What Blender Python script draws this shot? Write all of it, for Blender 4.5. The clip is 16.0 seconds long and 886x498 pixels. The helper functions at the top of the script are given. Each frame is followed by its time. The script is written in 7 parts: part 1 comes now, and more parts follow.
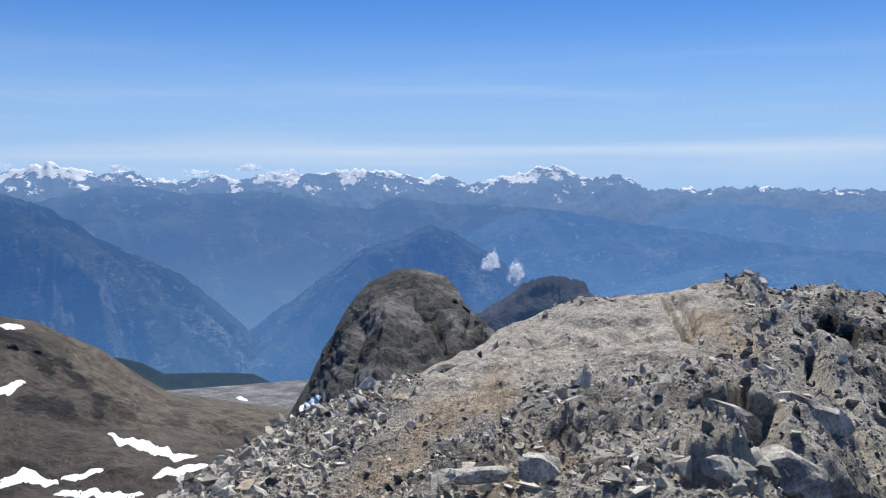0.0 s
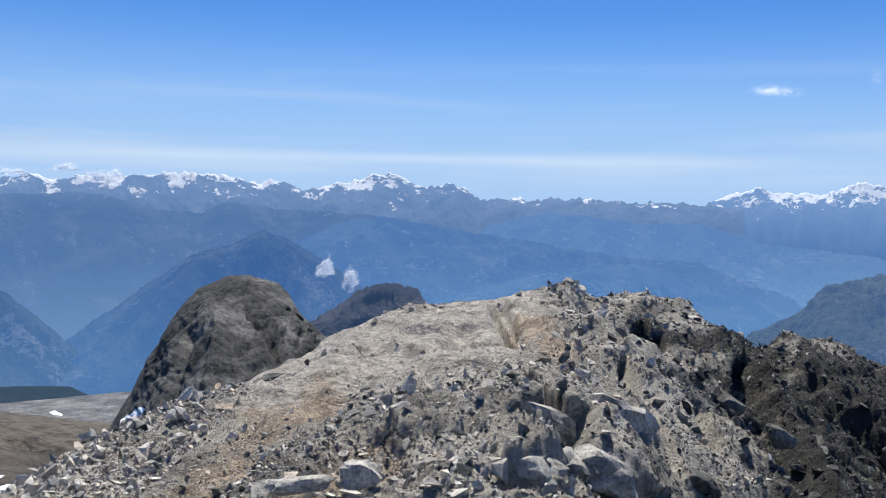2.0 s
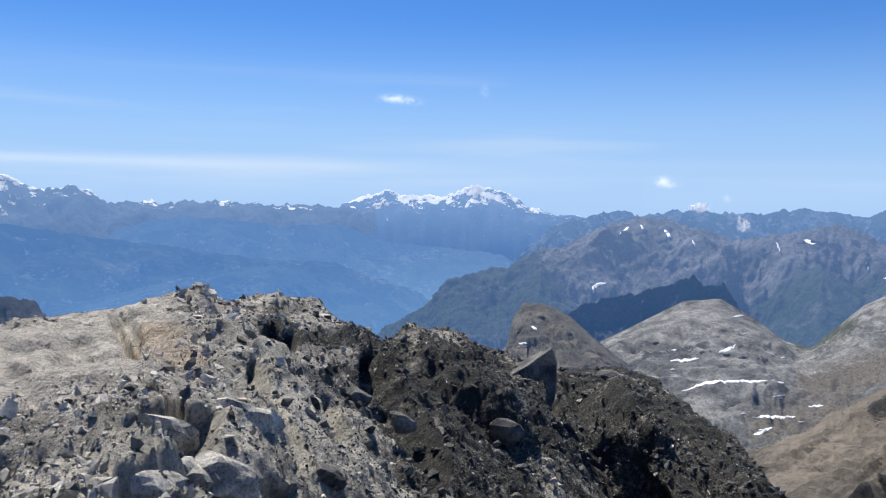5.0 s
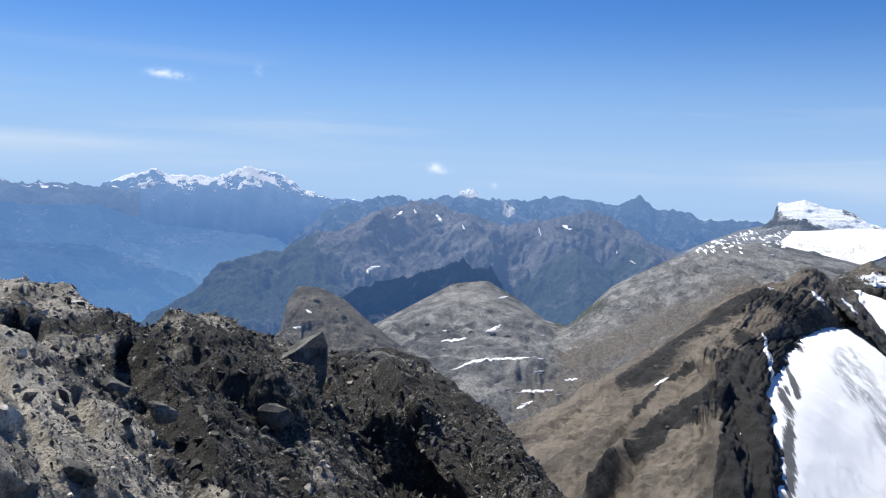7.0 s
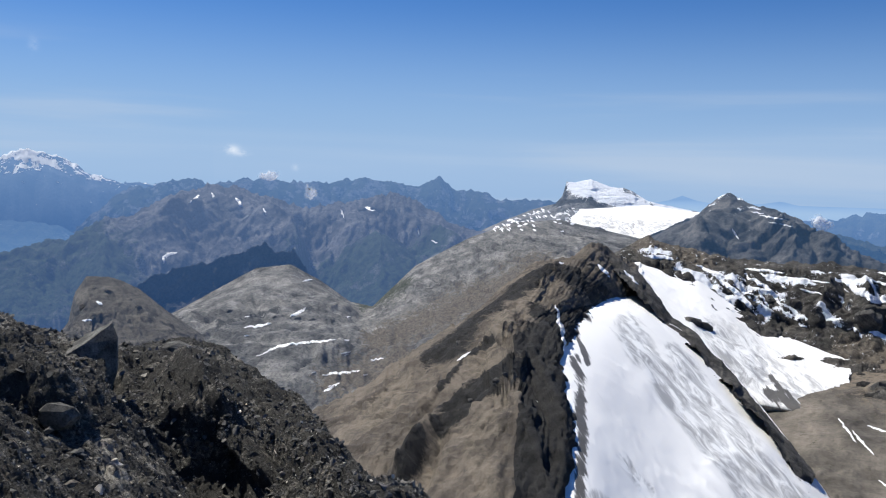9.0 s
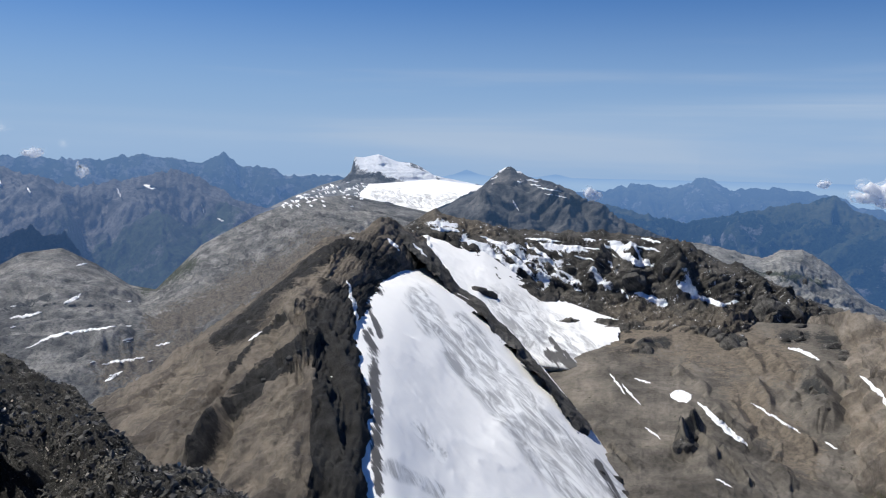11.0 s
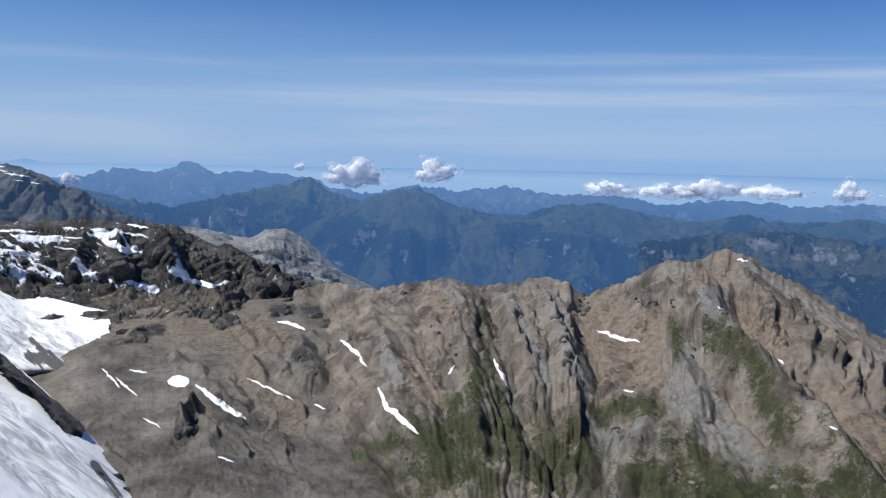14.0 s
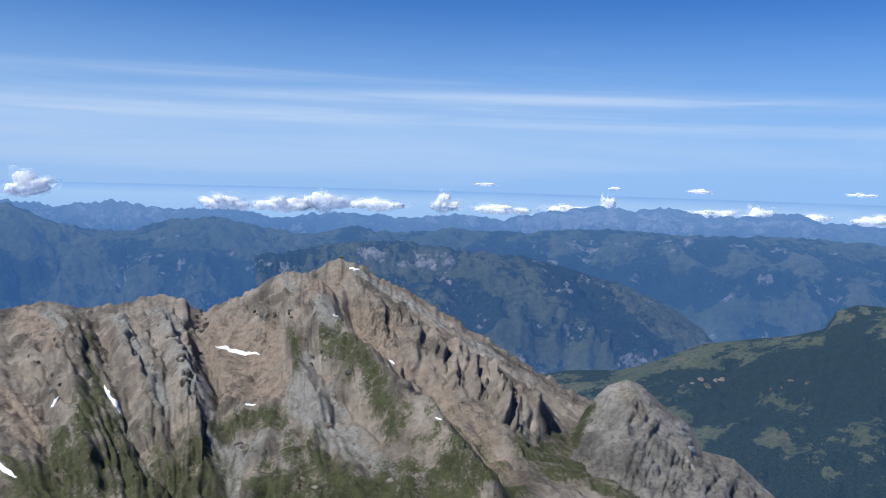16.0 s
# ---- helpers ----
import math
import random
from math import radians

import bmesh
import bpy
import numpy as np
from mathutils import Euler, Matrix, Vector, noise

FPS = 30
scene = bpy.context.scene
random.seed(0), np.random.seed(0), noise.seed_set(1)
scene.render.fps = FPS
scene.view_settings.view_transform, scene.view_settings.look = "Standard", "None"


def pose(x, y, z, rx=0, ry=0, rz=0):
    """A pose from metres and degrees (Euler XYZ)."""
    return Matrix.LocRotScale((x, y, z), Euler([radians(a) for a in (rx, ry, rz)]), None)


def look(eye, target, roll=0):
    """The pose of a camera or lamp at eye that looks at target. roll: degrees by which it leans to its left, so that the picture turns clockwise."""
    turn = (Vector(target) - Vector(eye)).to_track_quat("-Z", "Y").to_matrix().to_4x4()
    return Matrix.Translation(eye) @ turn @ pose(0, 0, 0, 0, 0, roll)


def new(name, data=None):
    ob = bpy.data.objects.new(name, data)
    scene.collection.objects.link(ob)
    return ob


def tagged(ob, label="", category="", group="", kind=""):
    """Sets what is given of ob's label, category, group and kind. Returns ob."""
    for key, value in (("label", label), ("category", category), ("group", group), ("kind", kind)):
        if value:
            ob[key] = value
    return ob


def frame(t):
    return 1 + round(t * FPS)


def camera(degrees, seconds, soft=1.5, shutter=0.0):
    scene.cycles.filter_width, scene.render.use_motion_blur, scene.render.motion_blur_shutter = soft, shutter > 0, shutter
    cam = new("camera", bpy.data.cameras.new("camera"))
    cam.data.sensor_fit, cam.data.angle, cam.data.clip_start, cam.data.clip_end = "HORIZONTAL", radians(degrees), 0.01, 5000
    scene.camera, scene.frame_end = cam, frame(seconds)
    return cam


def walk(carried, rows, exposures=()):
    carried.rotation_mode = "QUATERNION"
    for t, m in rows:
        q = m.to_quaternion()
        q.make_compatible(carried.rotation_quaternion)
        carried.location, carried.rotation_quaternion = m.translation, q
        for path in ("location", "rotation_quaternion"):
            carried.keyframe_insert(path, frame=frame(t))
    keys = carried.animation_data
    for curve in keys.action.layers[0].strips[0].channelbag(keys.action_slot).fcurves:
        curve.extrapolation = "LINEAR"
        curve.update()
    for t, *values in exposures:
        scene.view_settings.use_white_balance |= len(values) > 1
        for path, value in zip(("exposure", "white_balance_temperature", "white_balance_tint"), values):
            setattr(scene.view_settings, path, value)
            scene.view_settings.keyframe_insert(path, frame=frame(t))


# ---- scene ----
EYE_Z = 1.6
ARM = 0.35  # the camera is held out and swings round the body


def way(bearing, elev):
    b, e = radians(bearing), radians(elev)
    return Vector((math.sin(b) * math.cos(e), math.cos(b) * math.cos(e), math.sin(e)))


cam = camera(54.17, 16.0, soft=1.1)
# seconds, bearing (clockwise from +y), pitch, lean to the left
PATH = [
    (0.0, 0.0, -4.25, -0.16), (0.5, 2.28, -4.28, 0.02), (1.0, 5.6, -4.52, 0.45), (1.5, 8.13, -3.91, 0.31),
    (2.0, 10.91, -3.69, 1.14), (2.5, 14.93, -3.14, 1.31), (3.0, 18.97, -3.16, 0.84), (3.5, 22.86, -2.98, 0.74),
    (4.0, 26.75, -3.17, 0.44), (6.5, 45.82, -3.25, 2.23), (7.0, 49.37, -3.83, 2.09), (7.5, 52.5, -3.83, 1.67),
    (8.0, 55.13, -4.1, 1.49), (8.5, 58.67, -4.21, 1.55), (9.0, 62.38, -4.61, 1.6), (11.5, 81.33, -5.86, 1.42),
    (12.0, 87.15, -5.7, 1.76), (12.5, 92.21, -5.72, 1.75), (13.0, 98.45, -5.48, 1.53), (13.5, 103.44, -5.85, 1.46),
    (14.0, 109.29, -6.23, 1.33), (14.5, 115.8, -5.96, 1.72), (15.0, 122.72, -5.75, 2.1), (15.5, 128.2, -5.53, 1.48),
    (16.0, 134.32, -4.7, 1.75),
]


def held(t, bearing, pitch, lean):
    eye = Vector((0, -ARM, EYE_Z)) + ARM * way(bearing, 0)
    return t, look(eye, eye + way(bearing, pitch), lean)


walk(cam, [held(*row) for row in PATH], exposures=[(0.0, 0.36, 6200, 10), (4.0, 0.50, 6230, 10), (6.5, 0.46, 6230, 10), (8.0, 0.29, 6260, 10), (9.0, 0.18, 6300, 10), (11.5, -0.03, 6250, 10), (12.5, -0.10, 6130, 10), (13.5, -0.08, 6020, 10), (14.5, 0.24, 5950, 10), (15.5, 0.32, 5900, 10), (16.0, 0.28, 5860, 10)])

# ---- light ----
SUN_BEARING, SUN_HEIGHT = 13, 57
world = bpy.data.worlds.new("alpine_sky")
scene.world = world
world.use_nodes = True
wn, wl = world.node_tree.nodes, world.node_tree.links
sky = wn.new("ShaderNodeTexSky")
sky.sky_type, sky.sun_disc = "NISHITA", False
sky.sun_elevation, sky.sun_rotation = radians(SUN_HEIGHT), radians(SUN_BEARING)
sky.altitude, sky.air_density, sky.dust_density, sky.ozone_density = 500, 1.0, 0.0, 3.0
tint = wn.new("ShaderNodeMix")
tint.data_type, tint.blend_type = "RGBA", "MULTIPLY"
tint.inputs[0].default_value, tint.inputs[7].default_value = 1.0, (0.51, 0.91, 1.47, 1)
wl.new(sky.outputs[0], tint.inputs[6])
# pale, bright air low over the horizon
up_way, low = wn.new("ShaderNodeSeparateXYZ"), wn.new("ShaderNodeMapRange")
wl.new(wn.new("ShaderNodeTexCoord").outputs["Generated"], up_way.inputs[0])
wl.new(up_way.outputs[2], low.inputs[0])
low.interpolation_type = "SMOOTHSTEP"
low.inputs[1].default_value, low.inputs[2].default_value, low.inputs[3].default_value, low.inputs[4].default_value = 0.0, 0.22, 0.92, 0.0
veil = wn.new("ShaderNodeMix")
veil.data_type = "RGBA"
veil.inputs[7].default_value = (6.2, 8.9, 13.0, 1)
wl.new(low.outputs[0], veil.inputs[0])
wl.new(tint.outputs[2], veil.inputs[6])
streak_way, streak, thin = wn.new("ShaderNodeVectorMath"), wn.new("ShaderNodeTexNoise"), wn.new("ShaderNodeMapRange")
streak_way.operation = "MULTIPLY"
streak_way.inputs[1].default_value = (1.1, 1.1, 17.0)
wl.new(up_way.inputs[0].links[0].from_socket, streak_way.inputs[0])
wl.new(streak_way.outputs[0], streak.inputs[0])
streak.inputs["Scale"].default_value, streak.inputs["Detail"].default_value, streak.inputs["Roughness"].default_value, streak.inputs["Distortion"].default_value = 1.6, 5, 0.5, 0.3
wl.new(streak.outputs[0], thin.inputs[0])
thin.interpolation_type = "SMOOTHSTEP"
thin.inputs[1].default_value, thin.inputs[2].default_value, thin.inputs[3].default_value, thin.inputs[4].default_value = 0.46, 0.72, 0.0, 0.34
fade, cirrus, mixed = wn.new("ShaderNodeMapRange"), wn.new("ShaderNodeMath"), wn.new("ShaderNodeMix")
wl.new(up_way.outputs[2], fade.inputs[0])
fade.inputs[1].default_value, fade.inputs[2].default_value, fade.inputs[3].default_value, fade.inputs[4].default_value = 0.07, 0.16, 1.0, 0.0
cirrus.operation = "MULTIPLY"
wl.new(thin.outputs[0], cirrus.inputs[0])
wl.new(fade.outputs[0], cirrus.inputs[1])
mixed.data_type = "RGBA"
mixed.inputs[7].default_value = (10.0, 11.2, 12.8, 1)
wl.new(cirrus.outputs[0], mixed.inputs[0])
wl.new(veil.outputs[2], mixed.inputs[6])


def sky_math(op, a, b=0.0, c=0.0):
    n = wn.new("ShaderNodeMath")
    n.operation = op
    for socket, value in zip(n.inputs, (a, b, c)):
        if isinstance(value, float):
            socket.default_value = value
        else:
            wl.new(value, socket)
    return n.outputs[0]


def sky_dot(axis):
    n = wn.new("ShaderNodeVectorMath")
    n.operation = "DOT_PRODUCT"
    wl.new(up_way.inputs[0].links[0].from_socket, n.inputs[0])
    n.inputs[1].default_value = axis
    return n.outputs["Value"]


def sky_noise(stretch, scale, detail, rough, lo, hi):
    """Drawn-out vapour, 0 to 1."""
    coords, n, spread = wn.new("ShaderNodeVectorMath"), wn.new("ShaderNodeTexNoise"), wn.new("ShaderNodeMapRange")
    coords.operation = "MULTIPLY"
    wl.new(up_way.inputs[0].links[0].from_socket, coords.inputs[0])
    coords.inputs[1].default_value = stretch
    wl.new(coords.outputs[0], n.inputs[0])
    n.inputs["Scale"].default_value, n.inputs["Detail"].default_value, n.inputs["Roughness"].default_value = scale, detail, rough
    wl.new(n.outputs[0], spread.inputs[0])
    spread.interpolation_type = "SMOOTHSTEP"
    spread.inputs[1].default_value, spread.inputs[2].default_value = lo, hi
    return spread.outputs[0]


def sky_spot(bearing, elev, wide, high):
    """A soft spot in the sky, half sizes in degrees."""
    centre = way(bearing, elev)
    side = Vector((math.cos(radians(bearing)), -math.sin(radians(bearing)), 0))
    up = side.cross(centre)
    flat = []
    for axis, half in ((side, wide), (up, high)):
        off = sky_math("DIVIDE", sky_math("SUBTRACT", sky_dot(axis), float(axis.dot(centre))), radians(half))
        flat.append(sky_math("MULTIPLY", off, off))
    near = sky_math("GREATER_THAN", sky_dot(centre), 0.3)
    return sky_math("MULTIPLY", sky_math("EXPONENT", sky_math("MULTIPLY", sky_math("ADD", flat[0], flat[1]), -1.0)), near)


# the sky is a deeper blue away from the sun
away = wn.new("ShaderNodeMapRange")
wl.new(sky_dot(way(SUN_BEARING + 180, 0)), away.inputs[0])
away.inputs[1].default_value, away.inputs[2].default_value = -0.2, 0.9
deeper = wn.new("ShaderNodeMix")
deeper.data_type, deeper.blend_type = "RGBA", "MULTIPLY"
deeper.inputs[7].default_value = (0.84, 0.95, 1.04, 1)
wl.new(away.outputs[0], deeper.inputs[0])
wl.new(mixed.outputs[2], deeper.inputs[6])
last = deeper.outputs[2]
# long veils of high ice cloud low over the ranges: bearing, height, half width, half height, thickness, noise
for bearing, elev, wide, high, most, grain in ((8, 2.25, 40, 0.38, 0.42, (1.2, 1.2, 24.0)), (44, 2.5, 26, 0.35, 0.30, (1.3, 1.3, 22.0)), (20, 1.0, 60, 0.9, 0.18, (1.0, 1.0, 9.0)), (112, 3.7, 22, 0.5, 0.36, (1.5, 1.5, 42.0)),
                                             (140, 5.2, 26, 0.45, 0.55, (1.7, 1.7, 46.0)), (132, 3.9, 32, 0.7, 0.50, (1.4, 1.4, 36.0)), (124, 6.2, 20, 0.4, 0.30, (1.9, 1.9, 50.0)), (120, 2.4, 50, 1.3, 0.2, (1.0, 1.0, 12.0))):
    vapour = sky_math("MULTIPLY", sky_math("MULTIPLY", sky_spot(bearing, elev, wide, high), sky_math("MULTIPLY_ADD", sky_noise(grain, 1.9, 5, 0.55, 0.34, 0.66), 0.75, 0.25)), most)
    veiled = wn.new("ShaderNodeMix")
    veiled.data_type = "RGBA"
    veiled.inputs[7].default_value = (11.4, 12.6, 14.0, 1)
    wl.new(vapour, veiled.inputs[0])
    wl.new(last, veiled.inputs[6])
    last = veiled.outputs[2]
# shreds of cloud high in the sky
for bearing, elev, wide, high, most in ((31.2, 6.66, 0.75, 0.22, 0.75), (32.3, 6.5, 0.6, 0.2, 0.45), (48.6, 1.5, 0.42, 0.26, 0.85), (49.2, 1.3, 0.4, 0.16, 0.6), (37.1, 7.2, 0.25, 0.4, 0.16), (52.6, 0.45, 0.2, 0.2, 0.3)):
    vapour = sky_math("MULTIPLY", sky_math("MULTIPLY", sky_spot(bearing, elev, wide, high), sky_noise((1.0, 1.0, 1.6), 95.0, 5, 0.6, 0.30, 0.62)), most)
    veiled = wn.new("ShaderNodeMix")
    veiled.data_type = "RGBA"
    veiled.inputs[7].default_value = (14.5, 15.4, 16.6, 1)
    wl.new(vapour, veiled.inputs[0])
    wl.new(last, veiled.inputs[6])
    last = veiled.outputs[2]
wl.new(last, wn["Background"].inputs[0])
wn["Background"].inputs[1].default_value = 0.0505

sun_data = bpy.data.lights.new("sun", "SUN")
sun_data.energy, sun_data.angle, sun_data.color = 5.2, radians(0.53), (1.0, 0.955, 0.85)
sun = new("sun", sun_data)
sun.matrix_world = look(way(SUN_BEARING, SUN_HEIGHT) * 50, (0, 0, 0))


# ---- materials ----
class Nodes:
    """A short way to write node materials."""

    def __init__(self, name):
        self.mat = bpy.data.materials.new(name)
        self.mat.use_nodes = True
        self.tree = self.mat.node_tree
        self.tree.nodes.clear()
        self.out = self.tree.nodes.new("ShaderNodeOutputMaterial")
        self.pos = self.add("ShaderNodeNewGeometry").outputs["Position"]

    def add(self, kind, **props):
        n = self.tree.nodes.new(kind)
        for k, v in props.items():
            if k == "operation":
                n.operation = v
            elif k == "blend_type":
                n.blend_type = v
            elif k == "data_type":
                n.data_type = v
            elif k == "feature":
                n.feature = v
        return n

    def put(self, socket, value):
        if isinstance(value, bpy.types.NodeSocket):
            self.tree.links.new(value, socket)
        elif isinstance(value, (tuple, list)) and len(value) == 3 and socket.type == "RGBA":
            socket.default_value = (*value, 1)
        else:
            socket.default_value = value

    def math(self, op, a, b=0.0):
        n = self.add("ShaderNodeMath", operation=op)
        self.put(n.inputs[0], a)
        self.put(n.inputs[1], b)
        return n.outputs[0]

    def scaled(self, scale, coords=None):
        n = self.add("ShaderNodeVectorMath", operation="MULTIPLY")
        self.put(n.inputs[0], coords or self.pos)
        n.inputs[1].default_value = scale
        return n.outputs[0]

    def noise(self, scale, detail=8, rough=0.6, coords=None, distortion=0.0):
        n = self.add("ShaderNodeTexNoise")
        self.put(n.inputs["Vector"], coords or self.pos)
        n.inputs["Scale"].default_value, n.inputs["Detail"].default_value = scale, detail
        n.inputs["Roughness"].default_value, n.inputs["Distortion"].default_value = rough, distortion
        wide = self.add("ShaderNodeMapRange")  # spread the narrow noise over 0 to 1
        self.put(wide.inputs[0], n.outputs[0])
        wide.inputs[1].default_value, wide.inputs[2].default_value = 0.27, 0.73
        return wide.outputs[0]

    def cells(self, scale, coords=None, feature="F1"):
        n = self.add("ShaderNodeTexVoronoi", feature=feature)
        self.put(n.inputs["Vector"], coords or self.pos)
        n.inputs["Scale"].default_value = scale
        return n

    def step(self, value, lo, hi):
        n = self.add("ShaderNodeMapRange")
        n.interpolation_type = "SMOOTHSTEP"
        self.put(n.inputs[0], value)
        n.inputs[1].default_value, n.inputs[2].default_value = lo, hi
        return n.outputs[0]

    def ramp(self, value, *stops):
        n = self.add("ShaderNodeValToRGB")
        self.put(n.inputs[0], value)
        while len(n.color_ramp.elements) < len(stops):
            n.color_ramp.elements.new(0.5)
        for e, (p, c) in zip(n.color_ramp.elements, stops):
            e.position, e.color = p, (*c, 1)
        return n.outputs[0]

    def mix(self, fac, a, b, blend="MIX"):
        n = self.add("ShaderNodeMix", data_type="RGBA", blend_type=blend)
        self.put(n.inputs[0], fac)
        self.put(n.inputs[6], a)
        self.put(n.inputs[7], b)
        return n.outputs[2]

    def part_of(self, axis, vector):
        n = self.add("ShaderNodeSeparateXYZ")
        self.put(n.inputs[0], vector)
        return n.outputs[axis]

    def bump(self, height, strength, distance):
        n = self.add("ShaderNodeBump")
        self.put(n.inputs["Height"], height)
        n.inputs["Strength"].default_value, n.inputs["Distance"].default_value = strength, distance
        return n.outputs[0]

    def surface(self, colour, rough=0.9, normal=None, air=0.0, haze_glow=(0.2, 0.35, 0.65), sink=True):
        p = self.add("ShaderNodeBsdfPrincipled")
        self.put(p.inputs["Base Color"], colour)
        self.put(p.inputs["Roughness"], rough)
        p.inputs["Specular IOR Level"].default_value = 0.25
        if normal:
            self.put(p.inputs["Normal"], normal)
        end = p.outputs[0]
        if not isinstance(air, float) or air > 0:  # haze painted as a glow on the distant backdrop, deeper blue in the valleys
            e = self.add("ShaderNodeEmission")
            haze_glow = tuple(c * 0.75 for c in haze_glow)
            deep = tuple(c * f for c, f in zip(haze_glow, (0.50, 0.62, 0.75)))
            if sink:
                low = tuple(c * f for c, f in zip(haze_glow, (1.08, 1.10, 1.06)))
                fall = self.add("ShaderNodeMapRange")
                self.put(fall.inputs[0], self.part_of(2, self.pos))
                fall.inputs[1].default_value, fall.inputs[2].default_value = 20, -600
                stops = ((0.0, haze_glow), (0.45, deep), (0.62, deep), (1.0, low))
                if sink == "hazy":  # the painted haze brightens downwards, like a broad valley full of bright air
                    stops = ((0.0, haze_glow), (0.2, tuple(c * f for c, f in zip(haze_glow, (0.66, 0.76, 0.86)))), (0.45, tuple(c * f for c, f in zip(haze_glow, (0.72, 0.80, 0.88)))), (0.9, tuple(c * f for c, f in zip(haze_glow, (1.2, 1.2, 1.12)))))
                haze_glow = self.ramp(fall.outputs[0], *stops)
            self.put(e.inputs[0], haze_glow)
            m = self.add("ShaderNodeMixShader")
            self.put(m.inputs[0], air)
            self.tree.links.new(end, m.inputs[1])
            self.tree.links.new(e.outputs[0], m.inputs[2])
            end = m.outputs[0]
        self.tree.links.new(end, self.out.inputs[0])
        return self.mat


def rock_material(name, dark, mid, light, size, relief=1.0, strata=0.0, snow=None, grass=None, cover=None, crisp=1.0, white=False, runs=0.0, contrast=0.55, air=0.0, haze_glow=(0.2, 0.35, 0.65), dip=None, tone=0.78, sink=True, flow=None):
    """Rock with grain at two scales. size: metres of the large mottling. snow: (height, spread, share);
    grass: (height, spread, share, colour); cover: colours of the ground covers (turf, scree, dark slab) that a relief lays out."""
    dark, mid, light = (tuple(c * tone for c in shade) for shade in (dark, mid, light))
    if cover:
        cover = tuple(tuple(c * (1.0 if white and n == 0 else tone) for c in shade) for n, shade in enumerate(cover))
    k = Nodes(name)
    big = k.noise(1 / size, 10, 0.62)
    fine = k.noise(9 / size, 8, 0.68)
    colour = k.ramp(big, (0.2, dark), (0.5, mid), (0.8, light))
    if strata:
        bands = k.noise(1 / size, 6, 0.6, k.scaled((0.35, 0.35, 5.0)), 0.6)
        colour = k.mix(strata, colour, k.ramp(bands, (0.38, (0.3, 0.3, 0.31)), (0.6, (1, 1, 1))), "MULTIPLY")
    beds = None
    if dip and not dip[0]:  # the layers that the relief lays out: (None, their width, share)
        layer, third = k.add("ShaderNodeAttribute"), k.add("ShaderNodeCombineXYZ")
        layer.attribute_name = "beds"
        spread = k.scaled((1 / (dip[1] * 9),) * 3)
        k.put(third.inputs[0], layer.outputs["Fac"])
        k.put(third.inputs[1], k.math("ADD", k.part_of(0, spread), k.part_of(1, spread)))
        k.put(third.inputs[2], k.part_of(2, spread))
        beds = k.noise(0.8, 8, 0.68, third.outputs[0], 0.3)
        colour = k.mix(dip[2], colour, k.ramp(beds, (0.25, (0.34, 0.34, 0.35)), (0.5, (0.95, 0.95, 0.95)), (0.8, (1.2, 1.17, 1.13))), "MULTIPLY")
    elif dip:  # thin beds across an axis, folded: (axis, metres, share)
        axis, thick, share = dip
        axis = Vector(axis).normalized()
        along, third = axis.orthogonal().normalized(), k.add("ShaderNodeCombineXYZ")
        for slot, (line, length) in enumerate(((axis, thick), (along, thick * 9), (axis.cross(along), thick * 9))):
            dot = k.add("ShaderNodeVectorMath", operation="DOT_PRODUCT")
            k.put(dot.inputs[0], k.pos)
            dot.inputs[1].default_value = line / length
            k.put(third.inputs[slot], dot.outputs["Value"])
        beds = k.noise(0.5, 7, 0.68, third.outputs[0], 0.5)
        colour = k.mix(share, colour, k.ramp(beds, (0.3, (0.28, 0.28, 0.29)), (0.5, (0.95, 0.95, 0.95)), (0.8, (1.15, 1.13, 1.1))), "MULTIPLY")
    if flow:  # pale rubble in the gullies: (colour, share)
        cut = k.add("ShaderNodeAttribute")
        cut.attribute_name = "carved"
        bottom = k.math("SUBTRACT", k.math("MULTIPLY", k.noise(5 / size, 8, 0.7), 0.9), cut.outputs["Fac"])
        colour = k.mix(k.math("MULTIPLY", k.step(bottom, 0.75, 1.35), flow[1]), colour, k.ramp(k.noise(11 / size, 7, 0.7), (0.2, tuple(c * 0.6 for c in flow[0])), (0.7, flow[0])))
    if runs:  # stone runs and gully lines down the slope
        turn = k.math("ARCTAN2", k.part_of(0, k.pos), k.part_of(1, k.pos))
        line = k.add("ShaderNodeCombineXYZ")
        k.put(line.inputs[0], k.math("MULTIPLY", turn, 900 / size))
        k.put(line.inputs[1], k.math("MULTIPLY", k.part_of(2, k.pos), 0.35 / size))
        colour = k.mix(runs, colour, k.ramp(k.noise(1.0, 8, 0.7, line.outputs[0], 1.1), (0.25, (0.42, 0.42, 0.43)), (0.7, (1.12, 1.1, 1.08))), "MULTIPLY")
    up = k.part_of(2, k.add("ShaderNodeNewGeometry").outputs["Normal"])
    z = k.part_of(2, k.pos)
    edge = k.math("ADD", k.math("MULTIPLY", k.noise(3 / size, 10, 0.75), 1.5), k.math("MULTIPLY", k.noise(16 / size, 6, 0.75), 0.8))
    if cover:
        laid = k.add("ShaderNodeAttribute")
        laid.attribute_name = "cover"
        split = k.add("ShaderNodeSeparateColor")
        k.put(split.inputs[0], laid.outputs["Color"])
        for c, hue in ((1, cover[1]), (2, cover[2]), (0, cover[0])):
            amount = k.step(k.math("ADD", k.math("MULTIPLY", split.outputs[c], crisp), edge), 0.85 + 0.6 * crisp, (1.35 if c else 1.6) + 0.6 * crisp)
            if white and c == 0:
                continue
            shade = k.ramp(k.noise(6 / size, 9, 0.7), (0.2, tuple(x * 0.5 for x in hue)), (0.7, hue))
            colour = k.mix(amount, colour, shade)
